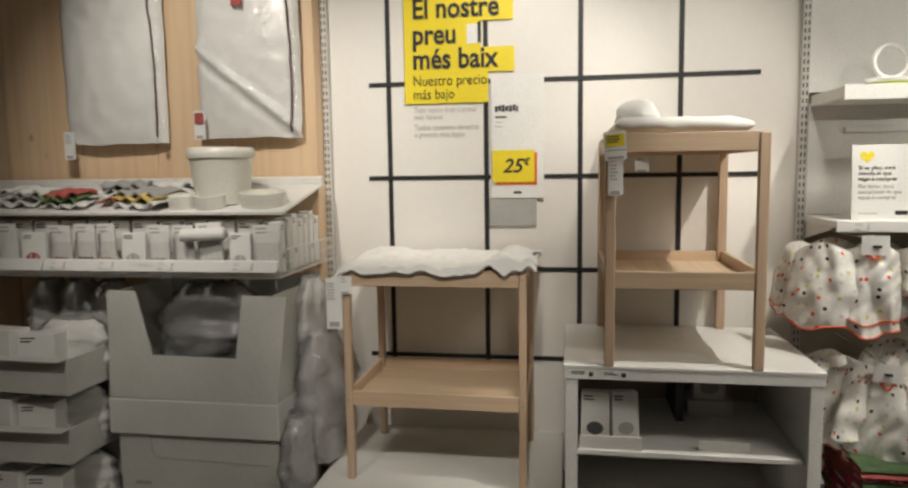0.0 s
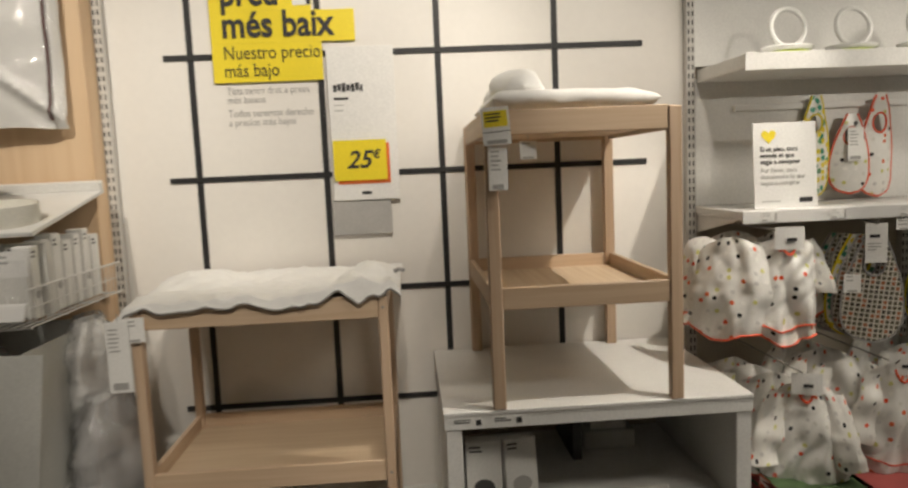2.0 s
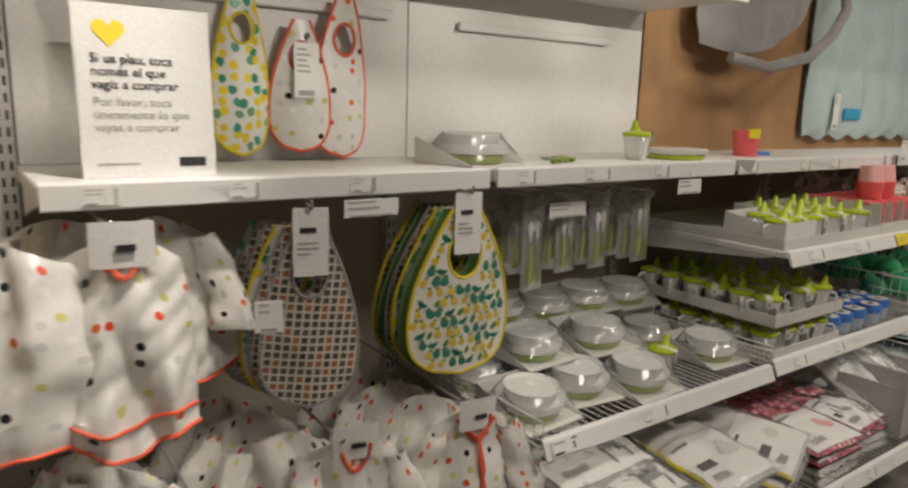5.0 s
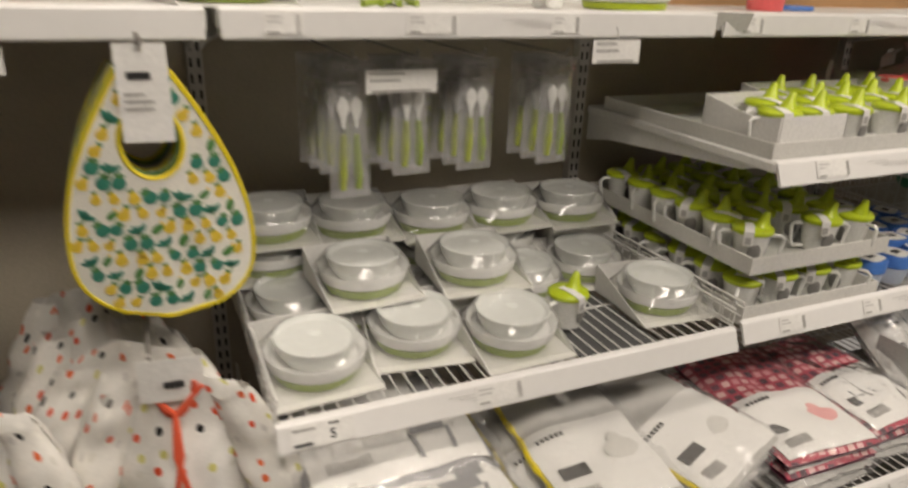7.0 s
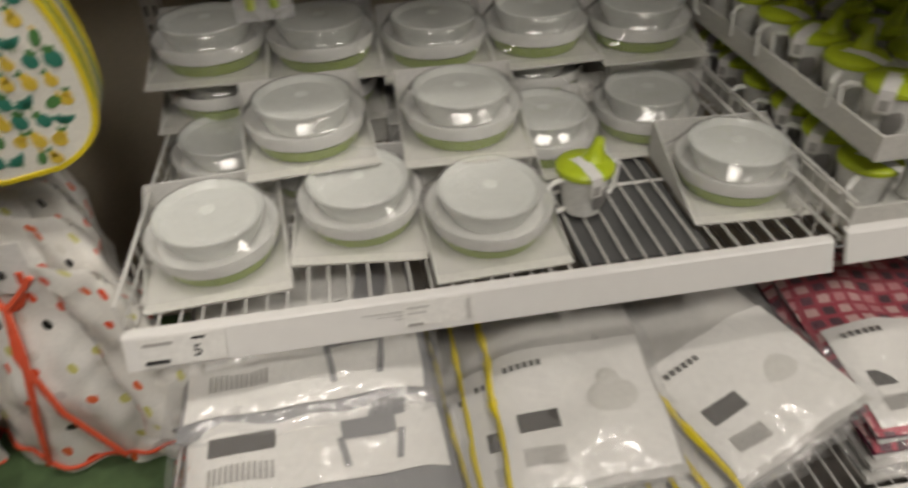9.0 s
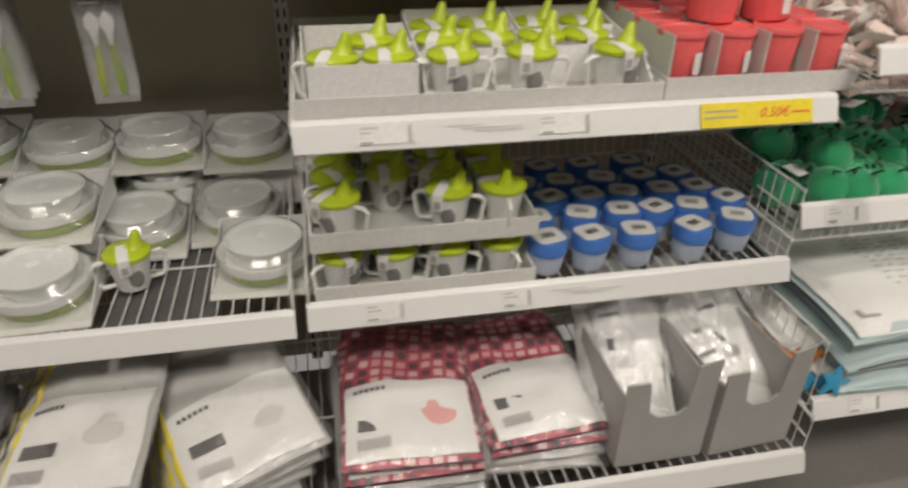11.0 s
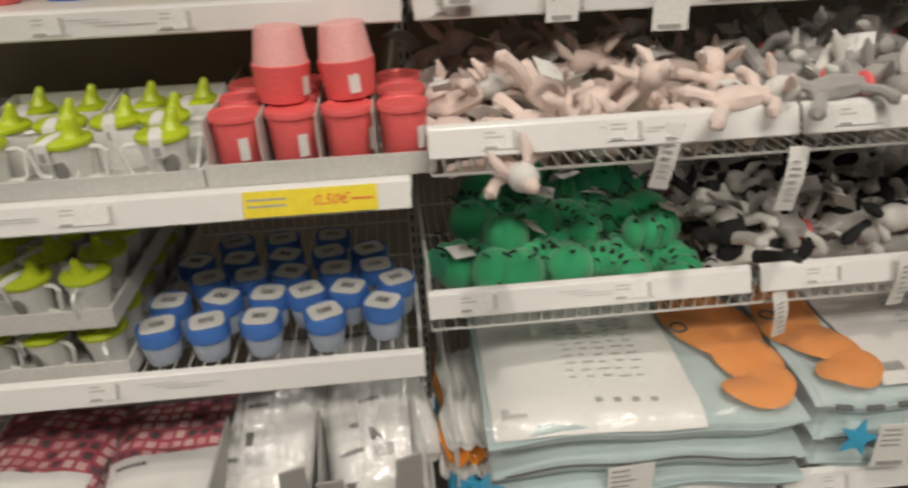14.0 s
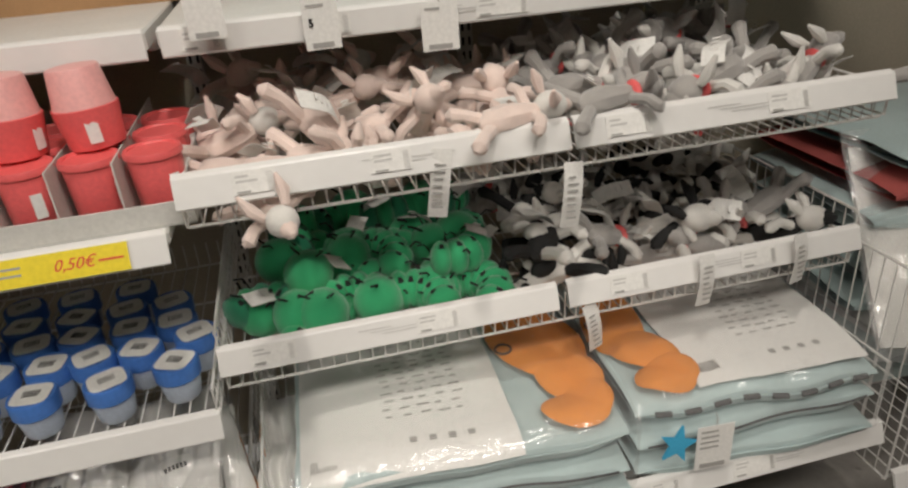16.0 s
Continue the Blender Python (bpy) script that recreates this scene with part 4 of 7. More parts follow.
folded_cloth(-1.45, 3.02, 0.24, 0.14, 2, (CLOTH, CLOTH), "white cloths folded on the sloping board", 3, 6)


ZIP = mat("dark_maroon_piping", (0.10, 0.04, 0.035), 0.6)


def hung_bag(x0, x1, z0, z1, label, stripe, seed, fold=False):
    """A bedding set in a big clear bag on the pine wall."""
    w, h = x1 - x0, z1 - z0
    t = thing("bedding_pack", ((x0 + x1) / 2, 3.165, z0), label, "bedding pack", "hung bedding packs")

    def f(u, v):
        x, z = (u - 0.5) * w, v * h
        puff = 0.07 * (max(0, math.sin(math.pi * u)) ** 0.35) * (max(0, math.sin(math.pi * min(1, 0.06 + v * 0.9))) ** 0.4)
        cr = 0
        if fold:
            s = (x + 0.10) * 0.62 + (z - 0.30) * 0.78
            cr = 0.020 * math.exp(-(s / 0.02) ** 2) - 0.014 * math.exp(-((s + 0.035) / 0.02) ** 2)
        return Vector((x + 0.006 * noise.noise((z * 9, seed, u)), -puff - cr + 0.006 * noise.noise((x * 14, z * 14, seed)), z + 0.010 * noise.noise((x * 6, seed, 3)) * (1 - v)))

    part("quilt", add_sheet(bmnew(), 40, 50, f, 0.01), CLOTH, t, smooth=True)

    def g(u, v):
        p = f(u, v)
        return p + Vector((0, -0.010 - 0.004 * noise.noise((p.x * 30, p.z * 30, seed + 9)), 0))

    part("film", add_sheet(bmnew(), 30, 40, g), HAZE, t, smooth=True)
    pts = [f(0.93 + 0.02 * math.sin(v * 5), 0.03 + 0.95 * v) + Vector((0, -0.014, 0)) for v in [i / 30 for i in range(31)]]
    part("piping", add_tube(bmnew(), pts, 0.005, 5), stripe, t, smooth=True)
    for i, (u, v, r) in enumerate(((0.42, 0.93, 0.034), (0.75, 0.80, 0.028), (0.10, 0.84, 0.020))):
        p = f(u, v)
        bm = bmnew()
        for k in range(3):
            a = 2.1 * k + seed
            add_lathe(bm, [(r * 0.55, 0), (r * 0.5, 0.001)], 12, (r * 0.5 * math.cos(a), r * 0.5 * math.sin(a), 0))
        for q in bm.verts:
            q.co = Vector((p.x + q.co.x, p.y - 0.016 - q.co.z, p.z + q.co.y))
        part("printed_blossom", bm, GREY_CARD, t)
    return t


hung_bag(-2.13, -1.615, 1.56, 2.45, "white bedding set in a clear bag", ZIP, 1)
bag = hung_bag(-1.445, -0.952, 1.575, 2.45, "white bedding set in a creased clear bag", ZIP, 2, True)
block("sticker", (-0.03, -0.096, 0.575), (0.02, -0.092, 0.63), CLOTH_RED, bag, "small dark red sticker")
block("sticker", (-0.236, -0.082, 0.065), (-0.194, -0.078, 0.115), CLOTH_RED, bag, "small dark red sticker")
hang_tag((-1.415, 3.09, 1.70), (0.055, 0.13), "white tag with a red field on a bedding pack", 0, rows=3, seed=13)
hang_tag((-2.09, 3.10, 1.62), (0.055, 0.13), "white printed tag on a bedding pack", 0, rows=4, seed=14)


def display_box():
    """Stacked pale cardboard display boxes, the upper one with its front cut open."""
    t = thing("display_box", (0, 0, 0.51), "pale grey cardboard display box with a cut-open front", "box")
    x0, x1, y0, y1, h = -1.60, -0.885, 2.62, 3.10, 0.43
    bm = bmnew()
    pts = [(x0 - 0.01, 0), (x1, -0.008), (x1 + 0.055, h - 0.005), (x1 - 0.125, h), (x1 - 0.165, 0.175), (x0 + 0.19, 0.18), (x0 + 0.13, h + 0.01), (x0 + 0.01, h + 0.012)]
    f = [bm.verts.new((x, y0, z)) for x, z in pts]
    b = [bm.verts.new((x, y0 + 0.006, z)) for x, z in pts]
    n = len(pts)
    for i in range(n):
        bm.faces.new((f[i], f[(i + 1) % n], b[(i + 1) % n], b[i]))
    bm.faces.new(f), bm.faces.new(b[::-1])
    part("front_panel", bm, CARD, t)
    for x in (x0, x1):
        block("side_panel", (x - 0.003, y0 + 0.0065, 0), (x + 0.003, y1, h), CARD, t)
    block("back_panel", (x0, y1 - 0.006, 0), (x1, y1, h), CARD, t)
    block("bottom", (x0, y0 + 0.007, 0.001), (x1, y1 - 0.007, 0.007), CARD, t)
    low = thing("closed_carton", (0, 0, 0), "pale grey closed cardboard carton under the display box", "box")
    block("carton_body", (x0 + 0.005, y0 + 0.02, 0.0), (x1 - 0.008, y1, 0.355), CARD, low, bevel=0.004)
    block("lid", (x0 - 0.02, y0 - 0.002, 0.356), (x1 + 0.004, y1 + 0.005, 0.505), CARD_EDGE, low, bevel=0.004)
    part("cut_line", add_tube(bmnew(), [(x0 + 0.15, y0 + 0.019, 0.352), (x0 + 0.155, y0 + 0.0185, 0.28), (x0 + 0.18, y0 + 0.0185, 0.255), (x1 - 0.06, y0 + 0.0185, 0.245)], 0.0022, 4), GREY_CARD, low)
    block("printed_mark", (x0 + 0.07, y0 + 0.0185, 0.135), (x0 + 0.14, y0 + 0.0195, 0.15), GREY_INK, low)


display_box()


def film_bag(at, size, label, seed, colour=None, turn=0, name="film_bag"):
    """A slack clear bag stuffed with soft goods, standing."""
    w, d, h = size
    t = thing(name, at, label, "bag", "film bags", turn)

    def f(u, v, k=1.0):
        a = 2 * math.pi * u
        r = (0.8 + 0.2 * math.sin(math.pi * min(1, v * 1.1))) * (1 if v < 0.85 else 1 - 2.8 * (v - 0.85))
        r *= k * (1 + 0.22 * noise.noise((math.cos(a) * 2, v * 5, seed)) + 0.10 * noise.noise((math.cos(a) * 6, math.sin(a) * 6, v * 14 + seed)))
        return Vector((w / 2 * r * math.cos(a), d / 2 * r * math.sin(a), v * h))

    part("contents", add_sheet(bmnew(), 30, 24, lambda u, v: f(u, v * 0.96, 0.9)), colour or CLOTH_GREY, t, smooth=True)
    part("film", add_sheet(bmnew(), 44, 34, lambda u, v: f(u, v) * 1.0 + Vector((0.014 * noise.noise((u * 34, v * 26, seed)), 0.014 * noise.noise((u * 34, v * 26, seed + 5)), 0))), HAZE, t, smooth=True)
    return t


film_bag((-1.25, 2.84, 0.52), (0.46, 0.32, 0.44), "dark goods in crinkled clear film inside the display box", 3, CLOTH_DARK)
film_bag((-0.80, 2.90, 0.20), (0.20, 0.34, 0.56), "slack clear film bag bulging beside the boxes", 4, CLOTH_GREY)
film_bag((-0.86, 2.96, 0.62), (0.14, 0.26, 0.36), "crinkled clear film bag of white packets under the shelf", 5, CLOTH)
film_bag((-0.83, 2.70, 0.0), (0.13, 0.24, 0.46), "grey crumpled film bag on the floor", 9, CLOTH_GREY)
# crates of packed goods further along the aisle
for i, (cx, cz, tn) in enumerate(((-1.86, 0.0, 0), (-1.87, 0.30, 2), (-1.85, 0.58, -2))):
    t = thing("goods_crate", (cx, 2.42, cz), "white card crate full of film-packed goods", "crate", "goods crates", tn)
    block("crate_front", (-0.24, 0, 0), (0.22, 0.006, 0.14), CARD, t, bevel=0.001)
    block("crate_side", (0.214, 0.0065, 0), (0.22, 0.62, 0.14), CARD, t)
    block("crate_bottom", (-0.24, 0.0065, 0), (0.2135, 0.62, 0.006), CARD, t)
    block("crate_flap", (-0.24, -0.05, 0.141), (0.22, 0.004, 0.145), CARD_EDGE, t, "folded-out front flap")
    for k in range(2):
        carton((cx - 0.13 + 0.16 * k, 2.445 + 0.03 * k, cz + 0.008), (0.15, 0.10, 0.23 - 0.02 * k), "white printed carton standing in a crate", -6 + 14 * k, -4, PAPER, GREY_INK, "cartons in crates", 60 + 4 * i + k)
    for k in range(1, 4):
        film_bag((cx + 0.02 + 0.06 * (k % 2), 2.50 + 0.14 * k, cz + 0.008), (0.34, 0.13, 0.26 if i < 2 else 0.25), "clear film bag of white packed goods in a crate", 20 + i * 5 + k, CLOTH if k % 2 else CARD_EDGE)
for k in range(3):
    film_bag((-1.78 - 0.16 * k, 2.92, 0.62), (0.15, 0.22, 0.34), "pale green and white film-packed goods", 50 + k, CLOTH)
tagged(block("crate_stand", (-2.3, 2.75, 0.0), (-1.66, 3.15, 0.62), CARD_EDGE), "plain pale card plinth under packed goods", "plinth")


# ---- right wall: panel, upper shelf and what stands on it ----
for i, (a, b) in enumerate(((1.240, 2.1185), (2.1215, 3.022))):
    tagged(block("white_panel", (a, 3.298, 1.205), (b, 3.312, 1.675), WHITE_BOARD, bevel=0.0015), "smooth white display panel above the shelf", "panel", "display panels", "structure")
tagged(block("panel_brown", (3.03, 3.296, 1.205), (5.6, 3.312, 2.6), OSB), "plain brown board display panel", "panel", kind="structure")
tagged(block("panel_upper", (1.240, 3.31, 1.72), (3.022, 3.325, 2.6), WHITE_BOARD), "off-white upper display panel", "panel", kind="structure")


def top_shelf():
    t = thing("upper_shelf", (0, 0, 0), "thick white boxed upper shelf", "shelf")
    for a, b in ((1.245, 2.117), (2.123, 3.015)):
        block("shelf_box", (a, 2.925, 1.660), (b, 3.296, 1.705), WHITE_METAL, t, bevel=0.002)
    block("front_board", (1.243, 2.917, 1.652), (3.017, 2.9245, 1.707), WHITE_METAL, t, bevel=0.001)


top_shelf()


def wall_rail(x0, x1, z, label):
    t = thing("wall_rail", (0, 0, 0), label, "rail", "wall rails")
    block("rail_bar", (x0, 3.268, z - 0.011), (x1, 3.282, z + 0.011), RAIL, t, bevel=0.003)
    for x in (x0 + 0.012, x1 - 0.024):
        block("fixing", (x, 3.2825, z - 0.008), (x + 0.012, 3.2975, z + 0.008), WHITE_METAL, t)


wall_rail(1.375, 2.06, 1.560, "thin white wall rail with bibs hung over it")
wall_rail(2.265, 2.85, 1.552, "thin empty white wall rail")


def suction_plate(x, y, z, label, lean=8, cup=True):
    """A white plate stood up in a low green-footed white bowl."""
    t = thing("plate_display", (x, y, z), label, "tableware", "plates on the upper shelf")
    part("green_foot", add_lathe(bmnew(), [(0.068, 0), (0.073, 0.003), (0.074, 0.011), (0.070, 0.0125)], 28, sy=0.75), LIME, t, smooth=True)
    part("low_bowl", add_lathe(bmnew(), [(0.072, 0.013), (0.082, 0.018), (0.086, 0.026), (0.078, 0.030), (0.030, 0.024)], 28, sy=0.75), WHITE_PLASTIC, t, smooth=True)
    bm = bmnew()
    n = 32
    pts = [(0.058 * math.cos(2 * math.pi * k / n), -0.005 + 0.012 * math.sin(2 * math.pi * k / n), 0.088 + 0.062 * math.sin(2 * math.pi * k / n)) for k in range(n + 1)]
    add_tube(bm, pts, 0.0085, 8, False)
    part("ring", bm, WHITE_PLASTIC, t, smooth=True)
    if cup:
        bm = add_lathe(bmnew(), [(0.056, 0), (0.054, 0.006), (0.04, 0.012), (0.01, 0.014)], 28)
        for v in bm.verts:
            v.co = Vector((v.co.x, 0.006 + v.co.z + 0.012 * (v.co.y / 0.06), 0.088 + v.co.y))
        part("plate", bm, WHITE_PLASTIC, t, smooth=True)
    return t


for i, x in enumerate((1.43, 1.66, 1.90, 2.16, 2.44, 2.72, 2.92)):
    suction_plate(x, 3.01 + 0.012 * (i % 2), 1.706, "white ring dish on a green-footed bowl", cup=i > 1)


def shelf_sign():
    t = thing("sign_holder", (1.418, 2.985, 1.2055), "white upright notice with a yellow heart", "sign", "", 0, -4)
    block("sheet", (-0.108, 0, 0), (0.108, 0.003, 0.285), PAPER, t)
    bm = bmnew()
    ring = []
    for k in range(28):
        a = 2 * math.pi * k / 28
        ring.append(bm.verts.new((-0.055 + 0.0016 * 16 * math.sin(a) ** 3, -0.0012, 0.240 + 0.0016 * (13 * math.cos(a) - 5 * math.cos(2 * a) - 2 * math.cos(3 * a) - math.cos(4 * a)))))
    bm.faces.new(ring)
    part("yellow_heart", bm, YELLOW, t)
    for i, text in enumerate(("Si us plau, toca", "només el que", "vagis a comprar")):
        words(text, 0.0215, (0, 0, 0), INK, t, bold=0.0002).matrix_basis = pose(-0.086, -0.0012, 0.190 - 0.021 * i, 90)
    for i, text in enumerate(("Por favor, toca", "únicamente lo que", "vayas a comprar")):
        words(text, 0.0205, (0, 0, 0), GREY_INK, t).matrix_basis = pose(-0.086, -0.0012, 0.120 - 0.021 * i, 90)
    block("mark", (0.045, -0.0012, 0.018), (0.09, -0.0002, 0.034), INK, t)
    block("small_line", (-0.086, -0.0012, 0.022), (-0.02, -0.0002, 0.025), GREY_INK, t)
    block("foot", (-0.10, -0.02, 0.0005), (0.10, 0.05, 0.003), FILM, t)


shelf_sign()


# ---- cloth goods: bibs and aprons ----
def bib_outline(s, w, h):
    """Half-width of a bib at s = 0 (top) to 1 (bottom)."""
    return w / 2 * (0.24 + 0.76 * math.sin(min(1, s / 0.70) * math.pi / 2) ** 0.95) if s < 0.70 else w / 2 * max(0.0, 1 - ((s - 0.70) / 0.30) ** 2.8) ** 0.5


def motif(kind):
    """One small printed fruit or leaf, flat, its upright axis z."""
    bm = bmnew()

    def leaf(cx, cz, a, length, wide, slot):
        pts = []
        for k in range(12):
            q = 2 * math.pi * k / 12
            px, pz = wide * math.sin(q), length / 2 - length / 2 * math.cos(q)
            pts.append(bm.verts.new((cx + px * math.cos(a) + pz * math.sin(a), -0.0001 * slot, cz - px * math.sin(a) + pz * math.cos(a))))
        bm.faces.new(pts).material_index = slot

    if kind == "round":
        leaf(0, -0.012, 0, 0.021, 0.0105, 0)
        for a in (-0.8, 0, 0.8):
            leaf(0, 0.006, a, 0.010, 0.0026, 1)
    elif kind == "pear":
        leaf(0, -0.012, 0, 0.017, 0.0092, 0)
        leaf(0.001, -0.002, 0.1, 0.013, 0.0058, 0)
        leaf(0.001, 0.009, 0.7, 0.008, 0.0022, 1)
        leaf(0.001, 0.009, -0.7, 0.007, 0.0020, 1)
    elif kind == "sprig":
        for i, a in enumerate((-0.9, -0.35, 0.35, 0.9)):
            leaf(0, -0.010, a, 0.020 - 0.003 * (i % 3), 0.0040, 0)
        leaf(0, -0.016, 0, 0.010, 0.0016, 1)
    else:
        leaf(0.002, -0.011, 0.35, 0.022, 0.0062, 0)
        leaf(0.009, 0.008, -0.5, 0.007, 0.0022, 1)
    me = mesh_of(bm, {"round": PRINT_GREEN, "pear": PRINT_YELLOW, "sprig": PRINT_GREEN}.get(kind, PRINT_LEAF), False, "printed_fruit")
    me.materials.append(PRINT_YELLOW if kind == "slim" else PRINT_LEAF)
    return me


MOTIFS = []


def bib(at, w, h, cloth, trim, label, turn=0, tag=True, lean=0, seed=0, bow=0.02, printed=False):
    t = thing("bib", at, label, "bib", "hanging bibs", turn, lean)
    hole_c, hole_r = 0.27 * h, 0.115 * w + 0.010

    def f(u, v):
        hw = max(bib_outline(v, w, h), 0.004)
        x, z = (2 * u - 1) * hw, -v * h
        y = -bow * math.cos(x / w * 2.4) + 0.006 * noise.noise((x * 14, z * 10, seed)) + 0.012 * v
        return Vector((x, y, z))

    bm = bmnew()
    layer = bm.loops.layers.uv.verify()
    nu, nv = 28, 34
    grid = [[f(i / nu, j / nv) for j in range(nv + 1)] for i in range(nu + 1)]

    def ring(p):
        """Pushes points of the neck opening out to its rim."""
        dx, dz = p.x, p.z + hole_c
        k = math.hypot(dx, dz / 1.25)
        return k, Vector((dx, 0, dz))

    vs = {}
    for i in range(nu + 1):
        for j in range(nv + 1):
            vs[i, j] = bm.verts.new(grid[i][j])
    for i in range(nu):
        for j in range(nv):
            c = (grid[i][j] + grid[i + 1][j + 1]) / 2
            if ring(c)[0] < hole_r:
                continue
            fc = bm.faces.new((vs[i, j], vs[i + 1, j], vs[i + 1, j + 1], vs[i, j + 1]))
            for lp in fc.loops:
                lp[layer].uv = (lp.vert.co.x + seed, lp.vert.co.z)
    for v in list(bm.verts):
        if not v.link_faces:
            bm.verts.remove(v)
            continue
        k, d = ring(v.co)
        if k < hole_r * 1.16:
            q = hole_r * 1.04 / max(k, 1e-4)
            v.co.x, v.co.z = d.x * q, d.z * q - hole_c
    thicken(bm, 0.003)
    part("cloth", bm, cloth, t, smooth=True)
    if printed:
        if not MOTIFS:
            MOTIFS.extend(motif(k) for k in ("round", "pear", "sprig", "pear", "slim", "round", "pear"))
        rnd = random.Random(seed)
        step = 0.0235
        for r in range(int(h / step)):
            for c in range(-6, 7):
                v = (r + 0.6) * step / h
                x = (c + 0.5 * (r % 2)) * step + rnd.uniform(-0.003, 0.003)
                hw = bib_outline(v, w, h)
                if abs(x) > hw - 0.010 or v > 0.962 or math.hypot(x, (hole_c - v * h) / 1.25) < hole_r + 0.012:
                    continue
                p = f((x / hw + 1) / 2, v)
                slope = math.degrees(math.atan(bow * 2.4 / w * math.sin(x / w * 2.4)))
                size = rnd.uniform(0.78, 1.0)
                piece("printed_fruit", MOTIFS[(r * 3 + c * 2) % len(MOTIFS)], t, pose(p.x, p.y - 0.0042, p.z, 0, rnd.uniform(-35, 35), slope) @ Matrix.Diagonal((size, 1, size, 1)))
    edge = [f(0, j / 30) for j in range(31)] + [f(1, j / 30) for j in range(30, -1, -1)]
    part("binding", add_tube(bmnew(), [p + Vector((0, -0.001, 0)) for p in edge], 0.0045, 5), trim, t, smooth=True)
    neck = []
    for k in range(25):
        a = 2 * math.pi * k / 24
        x, z = hole_r * 1.06 * math.cos(a), -hole_c + hole_r * 1.06 * 1.25 * math.sin(a)
        neck.append((x, -bow * math.cos(x / w * 2.4) - 0.002 + 0.012 * (-z / h), z))
    part("neck_binding", add_tube(bmnew(), neck, 0.004, 5, False), trim, t, smooth=True)
    if tag:
        card = block("header_card", (-0.033, -bow - 0.008, -0.105 * h / 0.4), (0.033, -bow - 0.0065, 0.035), PAPER, t, "white printed header card")
        bars(card, -0.026, -bow - 0.0095, -0.03, 0.04, 3, GREY_INK, 0.003, 0.010, seed)
        block("card_mark", (-0.02, -bow - 0.0095, -0.012), (0.01, -bow - 0.008, -0.002), INK, card)
        bm = bmnew()
        add_tube(bm, [(0, 0.30, 0.045), (0, -bow - 0.02, 0.035), (0, -bow - 0.024, 0.05)], 0.003, 6)
        part("hook", bm, SLOT, t, "thin steel display hook")
    return t


bib((2.022, 2.905, 1.128), 0.255, 0.372, PRINT_GROUND, YELLOW_TRIM, "white bib with green and yellow fruit print", -4, True, 0, 1, printed=True)
for k in range(5):
    bib((2.018 - 0.002 * k, 2.935 + 0.022 * k, 1.125), 0.25, 0.37, (CLOTH_GREEN, FRUITS, CHECKS, CLOTH_GREEN, CHECKS)[k], (CLOTH_GREEN, YELLOW_TRIM, CLOTH_GREY)[k % 3], "printed bib hanging behind others on a hook", -6 - 2 * k, False, 0, 3 + k)
bib((1.672, 2.915, 1.115), 0.19, 0.36, CHECKS, CLOTH_GREY, "bib with a small dark checked print", -14, True, 0, 2)
for k in range(5):
    bib((1.660 - 0.008 * k, 2.940 + 0.024 * k, 1.11), 0.19, 0.35, (CHECKS, FRUITS, CHECKS)[k % 3], CLOTH_GREY if k != 1 else YELLOW_TRIM, "printed bib hanging behind others on a hook", -18 - 2 * k, False, 0, 20 + k)
hang_tag((1.575, 2.87, 0.99), (0.05, 0.06), "small white price tag on a bib", -20, rows=2, seed=31)


